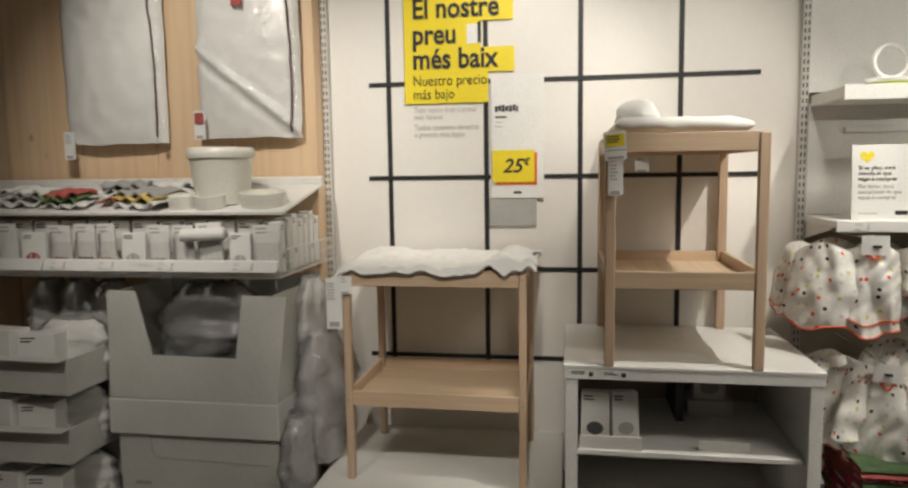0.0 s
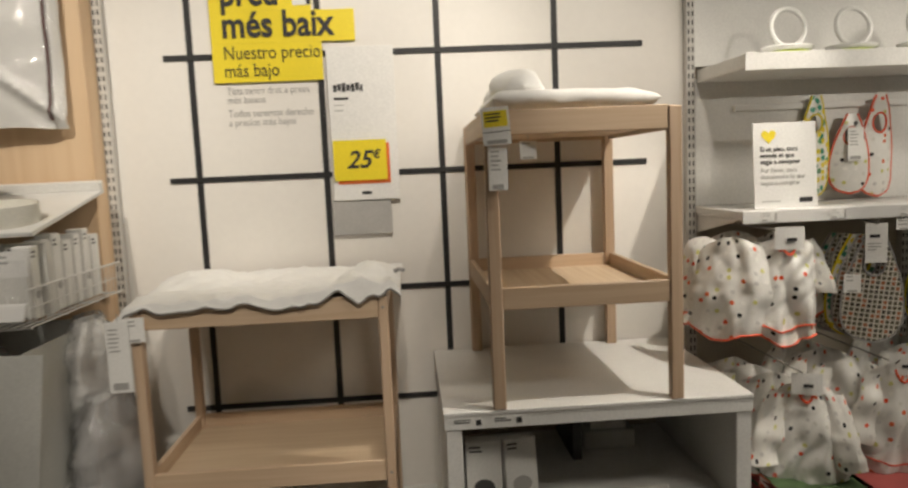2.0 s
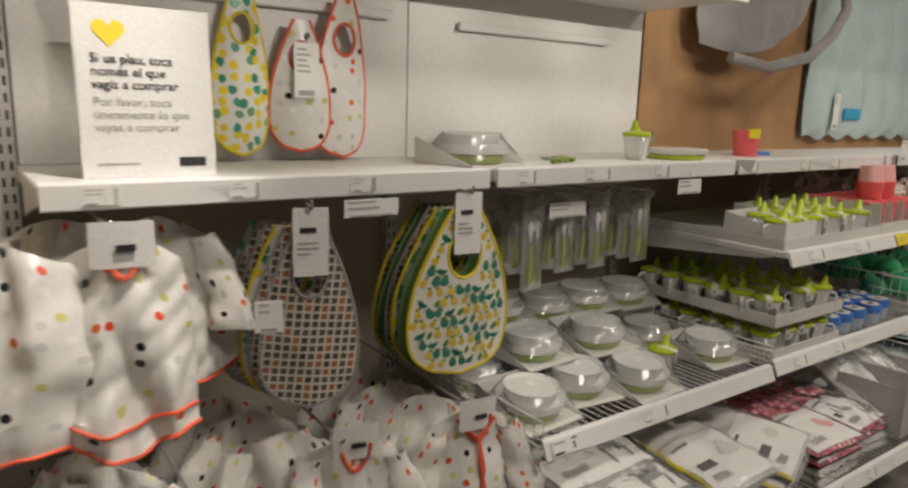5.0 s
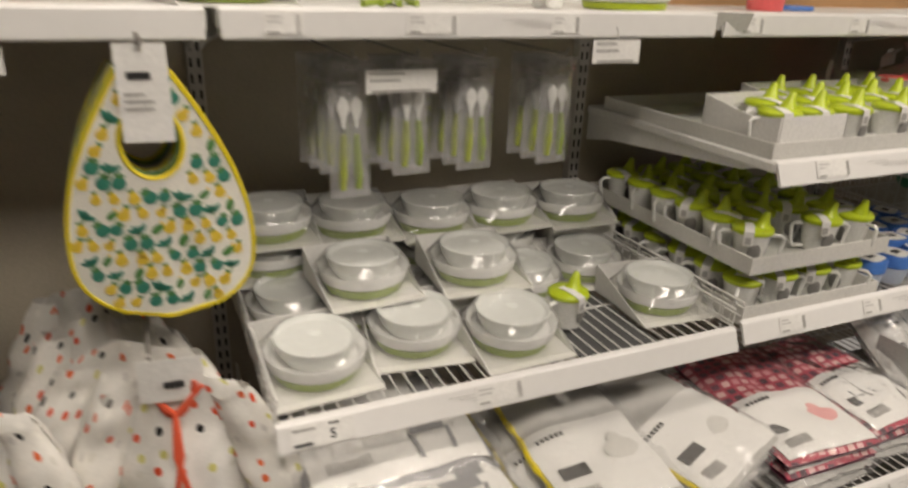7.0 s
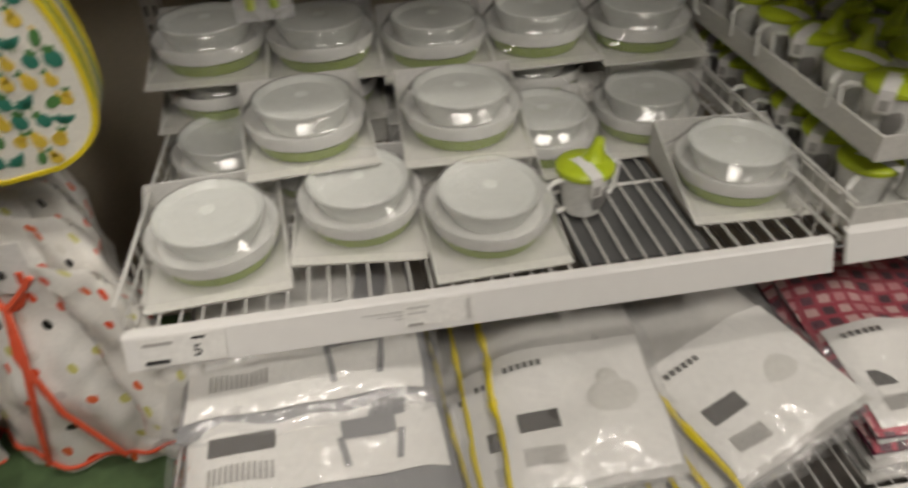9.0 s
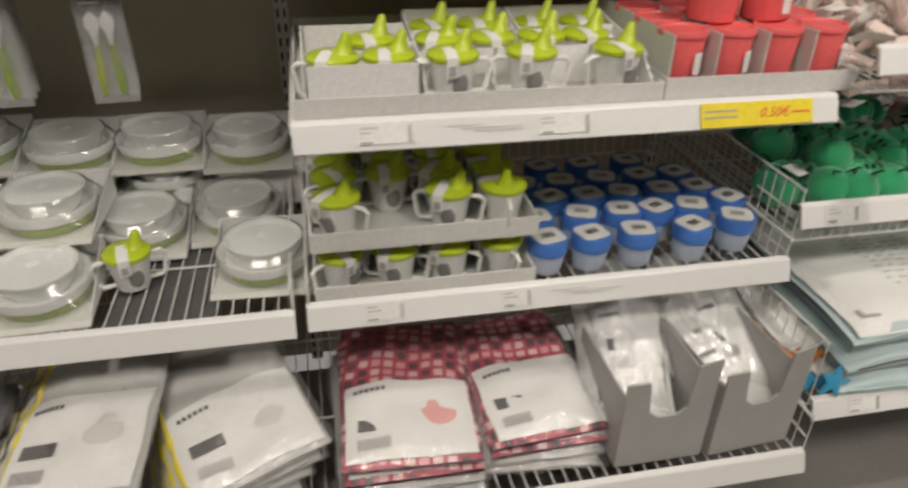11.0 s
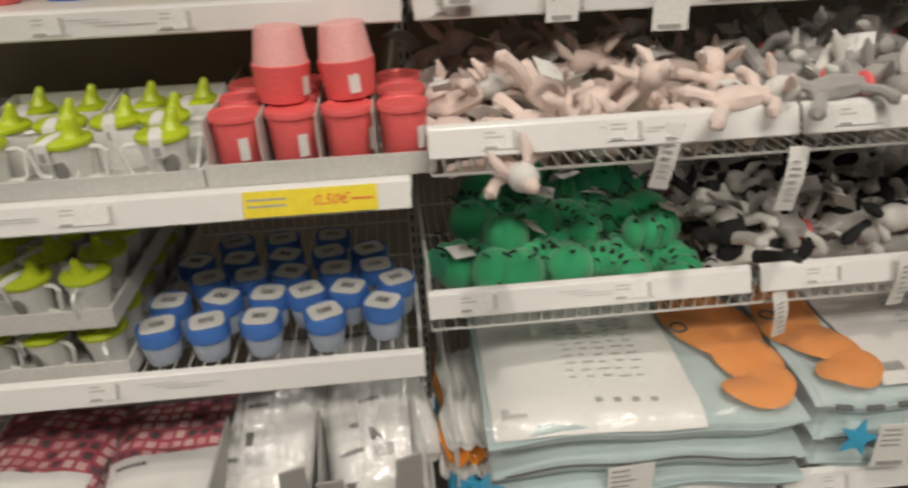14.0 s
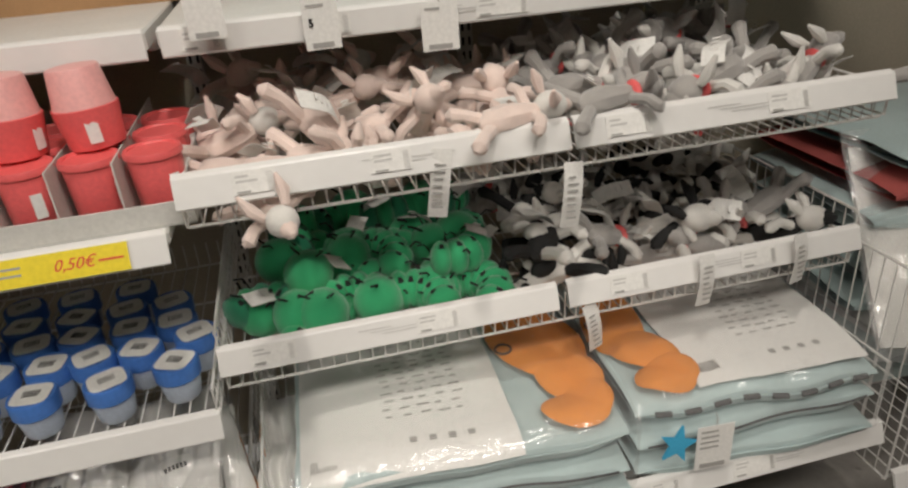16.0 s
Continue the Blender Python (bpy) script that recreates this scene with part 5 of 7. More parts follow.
def apron(at, w, h, label, turn=0, seed=0, card=False, tie=False, bow=0.06, flare=0.45):
    """A long-sleeved dotted bib hanging bunched in folds, with red binding at hem and neck."""
    t = thing("sleeved_bib", at, label, "bib", "sleeved bibs", turn)

    def f(u, v):
        x = (u - 0.5) * w * (1 - flare + flare * min(1, v * 1.8) ** 0.7)
        z = -v * h - 0.035 * (1 - v) * (2 * u - 1) ** 2
        fold = 0.010 * math.sin(u * 11 + seed + 2 * v) * (0.3 + v) + 0.004 * math.sin(u * 27 + seed * 2) * v + 0.018 * noise.noise((x * 7, z * 4, seed)) + 0.004 * noise.noise((x * 24, z * 12, seed))
        fold += 0.034 * (0.35 - abs(noise.noise((x * 10 + z * 4, z * 2.5 - x * 3, seed + 5)))) + 0.020 * (0.3 - abs(noise.noise((x * 15 - z * 12, z * 7 + x * 6, seed + 8))))
        y = -bow * max(0, math.sin(math.pi * u)) ** 0.7 * (0.5 + 0.5 * min(1, 2.5 * v)) + fold
        if v > 0.8:
            z += 0.012 * math.sin(u * 9 + seed) + 0.02 * (v - 0.8) / 0.2 * (2 * u - 1) ** 2
        return Vector((x, y, z))

    part("front_cloth", add_sheet(bmnew(), 44, 34, f, 0.003, lambda u, v: (u * w + seed * 0.37, v * h)), DOTS, t, smooth=True)
    if card or tie or seed % 2:
        part("hem_binding", add_tube(bmnew(), [f(i / 44, 0.86) + Vector((0, -0.003, 0)) for i in range(45)], 0.003, 5), RED_TRIM, t, smooth=True)
    part("edge_binding", add_tube(bmnew(), [f(i / 44, 1.0) + Vector((0, -0.002, 0)) for i in range(45)], 0.0035, 5), RED_TRIM, t, smooth=True)
    for s in (-1, 1) if seed > 3 else ():
        def g(u, v):
            a = 2 * math.pi * u
            p = f(0.5 + s * 0.40, 0.05 + 0.62 * v) + Vector((s * 0.022 * v, -0.02 * v, 0))
            r = 0.042 * (0.75 + 0.4 * v) * (1 + 0.30 * noise.noise((math.cos(a) * 1.5, v * 4, seed + s)))
            return p + Vector((r * math.cos(a), 0.6 * r * math.sin(a), 0.012 * noise.noise((u * 5, v * 5, seed))))
        part("sleeve", add_sheet(bmnew(), 20, 16, g, 0.0, lambda u, v: (u * 0.34 + seed, v * h * 0.62)), DOTS, t, smooth=True)
    if card:
        nk = [f(0.5 + 0.17 * math.sin(a), 0.015 + 0.15 * math.cos(a) ** 2) + Vector((0, -0.006, 0)) for a in [(-0.5 + i / 16) * math.pi for i in range(17)]]
        part("neck_binding", add_tube(bmnew(), nk, 0.0045, 5), RED_TRIM, t, smooth=True)
        p = f(0.5, 0.06)
        c = part("header_card", add_sheet(bmnew(), 6, 4, lambda u, v: Vector((p.x - 0.045 + 0.09 * u, p.y - 0.012 - 0.004 * math.sin(u * 3), 0.03 - 0.07 * v)), 0.001), PAPER, t, "white printed header card")
        block("card_mark", (p.x - 0.010, p.y - 0.0215, -0.014), (p.x + 0.018, p.y - 0.019, -0.004), INK, c)
    if tie:
        for s in (-1, 1):
            part("tie", add_tube(bmnew(), [f(0.5 + s * 0.22, 0.03) + Vector((0, -0.008, 0)), f(0.5 + s * 0.10, 0.10) + Vector((0, -0.012, 0)), f(0.5, 0.15) + Vector((0, -0.014, 0)), f(0.5 - s * 0.015, 0.30) + Vector((0, -0.012, 0)), f(0.5 + s * 0.05, 0.55) + Vector((0, -0.008, 0)), f(0.5 + s * 0.16, 0.86) + Vector((0, -0.006, 0))], 0.0045, 5), RED_TRIM, t, "red cloth tie", True)
    return t


SB = "white sleeved bib with coloured dots and red binding"
apron((1.335, 2.845, 1.130), 0.21, 0.335, SB, -6, 1, True, bow=0.05, flare=0.22)
apron((1.185, 2.890, 1.130), 0.27, 0.315, SB, -26, 2, bow=0.09, flare=0.35)
apron((1.145, 2.985, 1.125), 0.26, 0.29, SB, -50, 3, bow=0.08)
apron((1.43, 3.05, 1.130), 0.28, 0.31, SB, -12, 4)
apron((1.28, 3.08, 1.130), 0.30, 0.31, SB, -20, 5)
# lower rows
apron((2.010, 2.835, 0.700), 0.31, 0.40, SB, -6, 6, True, True)
apron((1.735, 2.860, 0.700), 0.29, 0.38, SB, -14, 7, True)
apron((1.410, 2.850, 0.660), 0.27, 0.40, SB, -24, 8, True)
for k in range(3):
    apron((1.95 - 0.03 * k, 2.94 + 0.10 * k, 0.705 + 0.010 * k), 0.30, 0.36, SB, -10 - 4 * k, 10 + k)
    apron((1.63 - 0.03 * k, 2.95 + 0.10 * k, 0.695 + 0.010 * k), 0.30, 0.36, SB, -18 - 4 * k, 20 + k)
    apron((1.36 - 0.02 * k, 2.96 + 0.10 * k, 0.660), 0.28, 0.36, SB, -26 - 3 * k, 30 + k)
for i, (x, z) in enumerate(((1.98, 0.72), (1.70, 0.70), (1.42, 0.67), (1.32, 1.145))):
    t = thing("display_hook", (x, 0, z), "steel double hook carrying sleeved bibs", "hook", "display hooks")
    part("arm", add_tube(bmnew(), [(0, 3.40, 0.0), (0, 2.83, 0.0), (0, 2.815, 0.015)], 0.003, 6), SLOT, t)
# folded cloth goods below the hanging bibs
def cloth_stack(x, y, w, d, n, colours, label, seed):
    t = thing("folded_bibs_stack", (x, y, 0), label, "cloth stack", "folded cloth stacks")
    rnd = random.Random(seed)
    for i in range(n):
        ph, ox, oy = seed + i * 1.9, rnd.uniform(-0.008, 0.008), rnd.uniform(-0.012, 0.012)

        def f(u, v):
            a = 2 * math.pi * v
            c, s = math.cos(a), math.sin(a)
            yy = d / 2 * math.copysign(abs(c) ** 0.3, c)
            xx = (u - 0.5) * w
            zz = 0.012 + 0.0195 * i + 0.0105 * math.copysign(abs(s) ** 0.6, s) + 0.004 * noise.noise((xx * 9, yy * 9, ph))
            return Vector((xx + ox, yy + oy + 0.006 * noise.noise((xx * 12, ph, 0)), zz))

        part("folded_bib", add_sheet(bmnew(), 14, 16, f, 0.0, lambda u, v: (u * w, v * 0.4)), colours[i % len(colours)], t, smooth=True)
    return t


for i, (x, cols) in enumerate(((1.42, (CLOTH_RED, DEEP_GREEN, GINGHAM)), (1.70, (DEEP_GREEN, CLOTH_RED, DEEP_GREEN)), (1.99, (DEEP_GREEN, CLOTH_RED, DEEP_GREEN, CLOTH_YELLOW, DEEP_GREEN, DEEP_GREEN)))):
    cloth_stack(x, 2.90, 0.27, 0.40, 17, cols, "stack of folded red and green printed bibs", 30 + i)

# two bibs over the wall rail
bib((1.665, 3.262, 1.592), 0.125, 0.37, FRUITS, YELLOW_TRIM, "narrow folded bib with green and yellow print", 0, False, 0, 40, 0.03)
bib((1.90, 3.258, 1.585), 0.15, 0.37, DOTS, RED_TRIM, "folded white bib with coloured dots", 8, False, 0, 41, 0.035)
bib((1.80, 3.250, 1.52), 0.14, 0.29, DOTS, RED_TRIM, "folded white bib with coloured dots", -10, False, 0, 42, 0.03)
hang_tag((1.80, 3.205, 1.47), (0.06, 0.12), "white price tag on a hung bib", 0, rows=5, seed=43)


# ---- cutlery packs ----
def cutlery_pack(at, label, turn, seed, long=0.0):
    w, h = 0.075, 0.21 + long
    t = thing("cutlery_pack", at, label, "cutlery pack", "cutlery packs", turn)
    block("backing_film", (-w / 2, 0.004, -h), (w / 2, 0.005, 0), HAZE, t)

    def f(u, v):
        return Vector(((u - 0.5) * w, -0.012 * math.sin(math.pi * u) ** 0.5 * min(1, 5 * v, 6 * (1 - v)) + 0.002 * noise.noise((u * 6, v * 12, seed)), -v * h))

    part("film", add_sheet(bmnew(), 8, 14, f), HAZE, t, smooth=True)
    for i, sx in enumerate((-0.016, 0.014)):
        part("handle", add_tube(bmnew(), [(sx, -0.002, -h + 0.018), (sx * 0.95, -0.004, -h + 0.05), (sx * 0.8, -0.003, -h * 0.52)], [0.006, 0.0085, 0.005], 8), OLIVE if i else LIME_DULL, t, smooth=True)
        bm = add_lathe(bmnew(), [(0.002, 0), (0.011, 0.01), (0.012, 0.022), (0.006, 0.036), (0.003, 0.055)], 12, (0, 0, 0), 1, 0.3)
        for v in bm.verts:
            v.co = Vector((sx * 0.8 + v.co.x, -0.003 + v.co.y, -h * 0.25 - v.co.z))
        part("spoon_head", bm, WHITE_PLASTIC, t, smooth=True)
    block("header_card", (-w / 2, -0.0135, -0.020), (w / 2, -0.0125, 0.0), HAZE, t, "frosted header strip")
    block("hang_slot", (-0.012, -0.0142, -0.014), (0.010, -0.0136, -0.007), GREY_INK, t)
    block("name_bar", (-w * 0.3, -0.0142, -0.038), (w * 0.1, -0.0136, -0.034), GREY_INK, t)
    return t


LIME_DULL = mat("yellow_green_plastic", (0.42, 0.48, 0.08), 0.35, vary=0.05, bump=0.01)
CP = "pair of green-handled children's spoons in clear film"
for i, (x, dl, n) in enumerate(((2.345, 0.035, 4), (2.462, 0.0, 3), (2.590, 0.0, 3), (2.765, 0.0, 3))):
    for k in range(n):
        cutlery_pack((x - 0.008 * k, 3.03 + 0.045 * k, 1.118), CP, 4 - 5 * k, i * 7 + k, dl if k == 0 else 0)
    t = thing("display_hook", (x, 0, 1.125), "steel hook carrying cutlery packs", "hook", "display hooks")
    part("arm", add_tube(bmnew(), [(0, 3.40, 0.0), (0, 3.01, 0.0), (0, 3.0, 0.012)], 0.0025, 6), SLOT, t)
for i, (x, z) in enumerate(((2.43, 1.105), (2.80, 1.160))):
    hang_tag((x, 2.995 if i == 0 else 2.90, z), (0.13 if i == 0 else 0.10, 0.04), "small white price card on a display hook", 0, rows=2, seed=50 + i)
hang_tag((1.80, 2.90, 1.158), (0.12, 0.035), "small white price card under the shelf", 0, rows=2, seed=53)


# ---- dishes ----
def dish_pack():
    """Plate and bowl on a card tray, wrapped in clear film."""
    t = thing("dish_set", (0, 0, 0), "white plate and bowl set in clear film on a card tray", "dish set", "dish sets")
    w, d = 0.184, 0.198
    block("card_base", (-w / 2, 0, 0), (w / 2, d, 0.003), CARD_EDGE, t)
    block("card_back", (-w / 2, d - 0.003, 0.0032), (w / 2, d, 0.062), PAPER, t)
    for sx in (-1, 1):
        bm = bmnew()
        x = sx * (w / 2 - 0.001)
        vs = [bm.verts.new(p) for p in ((x, 0.002, 0.0032), (x, d - 0.004, 0.0032), (x, d - 0.004, 0.062))]
        bm.faces.new(vs)
        thicken(bm, 0.0015)
        part("card_side", bm, PAPER, t)
    c = (0, 0.098, 0.0035)
    part("green_foot", add_lathe(bmnew(), [(0.062, 0), (0.072, 0.002), (0.080, 0.020), (0.077, 0.021)], 28, c), OLIVE, t, smooth=True)
    part("plate", add_lathe(bmnew(), [(0.072, 0.0215), (0.083, 0.024), (0.0875, 0.042), (0.0865, 0.046), (0.0835, 0.044), (0.074, 0.030), (0.02, 0.0275)], 32, c), WHITE_PLASTIC, t, smooth=True)
    part("bowl", add_lathe(bmnew(), [(0.044, 0.029), (0.054, 0.030), (0.065, 0.048), (0.0710, 0.068), (0.0700, 0.070), (0.0678, 0.0688), (0.062, 0.062), (0.03, 0.059)], 32, c), BOWL, t, smooth=True)

    def f(u, v):
        a = 2 * math.pi * u
        square = 0.0905 / max(abs(math.cos(a)), abs(math.sin(a)))
        prof = ((0.010, 0.0722), (0.060, 0.0726), (0.0705, 0.0725), (0.0730, 0.0710), (0.0742, 0.0680), (0.0895, 0.0490), (0.55 * 0.091 + 0.45 * square, 0.030), (square, 0.006))
        s = v * (len(prof) - 1)
        i = min(int(s), len(prof) - 2)
        r = prof[i][0] + (prof[i + 1][0] - prof[i][0]) * (s - i)
        z = prof[i][1] + (prof[i + 1][1] - prof[i][1]) * (s - i)
        k = 1 + 0.02 * noise.noise((math.cos(a) * 3, math.sin(a) * 3, v * 4)) * min(1, 3 * (1 - v))
        x, y = r * k * math.cos(a), r * k * math.sin(a)
        return Vector((max(-w / 2, min(w / 2, x)), 0.098 + max(-0.094, min(0.088, y)), z + 0.0035))

    bm = add_sheet(bmnew(), 48, 28, f)
    part("film", bm, TAUT_FILM, t, smooth=True)
    return t


BOWL = mat("translucent_white_plastic", (0.82, 0.84, 0.80), 0.2, vary=0.02, bump=0.01)
BOWL.node_tree.nodes["Principled BSDF"].inputs["Transmission Weight"].default_value = 0.12
dish = dish_pack()
DECK = 0.6025
front = ((2.245, 2.800, 0, 4), (2.424, 2.842, 0, -7), (2.612, 2.780, 0, 2), (2.985, 2.822, 0, -3))
second = ((2.240, 3.02, 0, 0), (2.378, 2.955, 0.078, 4), (2.596, 2.935, 0.078, -2), (2.742, 2.985, 0, 0), (2.930, 3.020, 0, 0))
RISE = (0.060, 0.046, 0.034, 0.034, 0.026)
back = [(2.225 + 0.183 * i, 3.150 + 0.006 * (i % 2), RISE[i] + 0.0755 * k, (i * 3 + k * 5) % 5 - 2) for i in range(5) for k in range(2) if i < 4 or k]
for i, rise in enumerate(RISE[:4]):
    tagged(block("card_riser", (2.140 + 0.183 * i, 3.165, DECK), (2.310 + 0.183 * i, 3.345, DECK + rise - 0.001), CARD_EDGE, bevel=0.002), "pale card box lifting the dish sets behind", "box", "card risers")
under = ((2.378, 2.975, 0, 2), (2.596, 2.965, 0, 3))
places = [*front, *second, *back, *under]
for i, (x, y, z, turn) in enumerate(places):
    m = pose(x, y, DECK + z, 3 if i in (0, 1, 2) else 0, 0, turn)
    if i == 0:
        dish.matrix_world = m
    else:
        copy_thing(dish, m)
carton((2.978, 3.19, DECK), (0.182, 0.15, 0.0995), "white printed carton front in the dish stack", 0, 0, PAPER, None, "", 60)
# added dark sheet: stands in for the shaded gap below the wire deck
shade_ob = thing("shelf_mat", (0, 0, 0), "dark sheet standing in for shade below the wire deck", "mat")
block("dark_sheet", (2.72, 2.79, 0.5885), (2.90, 3.20, 0.5925), CLOTH_DARK, shade_ob)


# ---- cups, pots and their trays ----
def sippy_cup():
    t = thing("training_cup", (0, 0, 0), "white training cup with a lime spouted lid", "cup", "training cups")
    part("cup_body", add_lathe(bmnew(), [(0.025, 0), (0.028, 0.002), (0.033, 0.033), (0.0385, 0.066), (0.037, 0.068)], 22), WHITE_PLASTIC, t, smooth=True)
    for s in (-1, 1):
        part("handle", add_tube(bmnew(), [(s * 0.034, 0, 0.060), (s * 0.056, 0, 0.061), (s * 0.063, 0, 0.054), (s * 0.058, 0, 0.018), (s * 0.051, 0, 0.010), (s * 0.027, 0, 0.010)], 0.0042, 7), WHITE_PLASTIC, t, smooth=True)
    part("lid", add_lathe(bmnew(), [(0.0395, 0.065), (0.0418, 0.067), (0.0418, 0.073), (0.038, 0.077), (0.018, 0.079)], 24), LIME, t, smooth=True)
    bm = bmnew()
    add_tube(bm, [(0.016, 0, 0.076), (0.0175, 0, 0.085), (0.020, 0, 0.097), (0.0225, 0, 0.107), (0.0235, 0, 0.110)], [0.0195, 0.0135, 0.0090, 0.0068, 0.004], 14)
    part("spout", bm, LIME, t, smooth=True)
    bm = add_lathe(bmnew(), [(0.013, 0), (0.0115, 0.0012), (0.004, 0.0018)], 14)
    for v in bm.verts:
        v.co = Vector((v.co.x + 0.004, -0.0322 - v.co.z - 0.13 * v.co.y, 0.031 + 1.5 * v.co.y))
    part("grey_patch", bm, GREY_PLASTIC, t, smooth=True)

    def f(u, v):
        x = 0.019 * (u - 0.5) - 0.012
        s = v * 3
        if s < 1:
            return Vector((x, -0.0430, 0.046 + 0.030 * s))
        return Vector((x + 0.004 * (s - 1), -0.0425 + 0.034 * (s - 1), 0.0765 + 0.0045 * math.sin((s - 1) * 1.5)))

    band = part("paper_band", add_sheet(bmnew(), 4, 12, f, 0.0006), PAPER, t)
    block("band_mark", (-0.018, -0.0445, 0.050), (-0.007, -0.0438, 0.064), GREY_INK, band)
    return t


def card_tray(x0, x1, y0, y1, z, h, label, side_h=None):
    t = thing("card_tray", (0, 0, 0), label, "tray", "card trays")
    block("tray_bottom", (x0, y0, z), (x1, y1, z + 0.003), CARD, t)
    block("tray_front", (x0, y0, z + 0.0032), (x1, y0 + 0.004, z + h), CARD_EDGE, t)
    for x in (x0, x1 - 0.004):
        block("tray_side", (x, y0 + 0.0042, z + 0.0032), (x + 0.004, y1, z + (side_h or h)), CARD_EDGE, t)
    block("tray_back", (x0 + 0.0042, y1 - 0.004, z + 0.0032), (x1 - 0.0042, y1, z + h), CARD_EDGE, t)
    return t


cup = sippy_cup()
cup_spots = []
rnd = random.Random(77)
# two stacked trays on the wire deck
card_tray(3.078, 3.476, 2.762, 3.33, 0.609, 0.040, "pale grey card tray of training cups")
card_tray(3.078, 3.474, 2.762, 3.33, 0.720, 0.036, "pale grey card tray stacked on training cups")
for level, z in enumerate((0.613, 0.7235)):
    for r in range(6):
        for c in range(4):
            if level and r == 0 and c == 1:
                continue
            if level == 0 and r in (2, 3, 4) and c in (1, 2):
                continue
            cup_spots.append((3.128 + 0.098 * c, 2.822 + 0.088 * r, z, rnd.uniform(-60, 60) if c < 3 else -80 + rnd.uniform(-15, 15)))
# cartons of cups on the upper shelf
card_tray(3.074, 3.668, 2.762, 3.30, 0.956, 0.030, "pale grey card tray holding cartons of training cups")
SHELF_Z = 0.9595
for i, (x0, x1) in enumerate(((3.095, 3.272), (3.280, 3.468), (3.476, 3.660))):
    t = thing("cup_carton", (0, 0, 0), "open white carton holding training cups in rows", "carton", "cup cartons")
    walls = ((2.774, 0.072), (2.872, 0.066), (2.972, 0.085)) if i == 0 else ((2.868, 0.064), (2.962, 0.074), (3.062, 0.088))
    for y, h in walls:
        block("row_panel", (x0 + 0.0032, y, SHELF_Z), (x1 - 0.0032, y + 0.003, SHELF_Z + h), PAPER, t)
    for x in (x0, x1 - 0.003):
        bm = bmnew()
        a, b, low = walls[0][0] if i == 0 else 2.775, walls[-1][0] + 0.003, 0.072 if i == 0 else 0.018
        vs = [bm.verts.new(p) for p in ((x, a, SHELF_Z), (x, b, SHELF_Z), (x, b, SHELF_Z + walls[-1][1]), (x, walls[1][0], SHELF_Z + walls[1][1]), (x, a + 0.06, SHELF_Z + 0.062), (x, a, SHELF_Z + low))]
        bm.faces.new(vs)
        thicken(bm, 0.003)
        part("carton_side", bm, PAPER, t)
for y, xs in ((2.823, (3.140, 3.226)), (2.922, (3.206,)), (2.816, (3.326, 3.455, 3.603)), (2.914, (3.322, 3.412, 3.502, 3.582)), (3.010, (3.325, 3.415, 3.520, 3.610))):
    for x in xs:
        cup_spots.append((x, y, SHELF_Z + 0.0002, rnd.uniform(-14, 20)))
cup_spots.append((2.752, 2.905, 0.6025, 20))
cup_spots.append((2.74, 3.05, 1.206, 60))
for i, (x, y, z, turn) in enumerate(cup_spots):
    m = pose(x, y, z, 0, 0, turn)
    if i == 0:
        cup.matrix_world = m
    else:
        copy_thing(cup, m)


def pot(bodymat, lidmat, r, h, label, name, group, low=0.72):
    t = thing(name, (0, 0, 0), label, "pot", group)
    part("pot_body", add_lathe(bmnew(), [(r * 0.80 * min(1, low + 0.32), 0), (r * 0.84 * min(1, low + 0.32), 0.002), (r * 0.95, h * low), (r * 0.94, h * (low + 0.01))], 24), bodymat, t, smooth=True)
    part("lid", add_lathe(bmnew(), [(r * 0.96, h * (low - 0.02)), (r * 1.02, h * low), (r * 1.03, h * 0.95), (r * 0.98, h), (r * 0.85, h * 0.995), (r * 0.82, h * 0.97), (r * 0.2, h * 0.97)], 24), lidmat, t, smooth=True)
    return t


blue = pot(FROST, BLUE, 0.038, 0.072, "frosted small pot with a blue lid", "snack_pot", "blue snack pots", 0.60)
lab = bmnew()
lab_pts = [(0.030 * math.copysign(abs(math.cos(a)) ** 0.5, math.cos(a)), 0.028 * math.copysign(abs(math.sin(a)) ** 0.5, math.sin(a))) for a in [k * math.pi / 12 for k in range(24)]]
lab.faces.new([lab.verts.new((px, py, 0.0728)) for px, py in lab_pts])
thicken(lab, 0.0006)
sticker = part("round_sticker", lab, PAPER, blue)
bars_bm = bmnew()
for k in range(9):
    add_box(bars_bm, (-0.013 + 0.003 * k, -0.008, 0.0733), (-0.0118 + 0.003 * k, 0.009, 0.0737))
part("bar_code", bars_bm, INK, sticker)
spots = []
for r, (y, xs) in enumerate(((2.822, (3.515, 3.602, 3.697, 3.812)), (2.842, (3.918,)), (2.905, (3.515, 3.612, 3.700, 3.772, 3.852)), (2.925, (3.945,)), (2.985, (3.572, 3.655, 3.735, 3.825, 3.905)), (3.060, (3.53, 3.62, 3.715, 3.806, 3.89)), (3.14, (3.6, 3.7, 3.81)))):
    spots += [(x, y, 0.608) for x in xs]
for i, (x, y, z) in enumerate(spots):
    m = pose(x, y, z, 0, 0, rnd.uniform(-25, 25))
    if i == 0:
        blue.matrix_world = m
    else:
        copy_thing(blue, m)

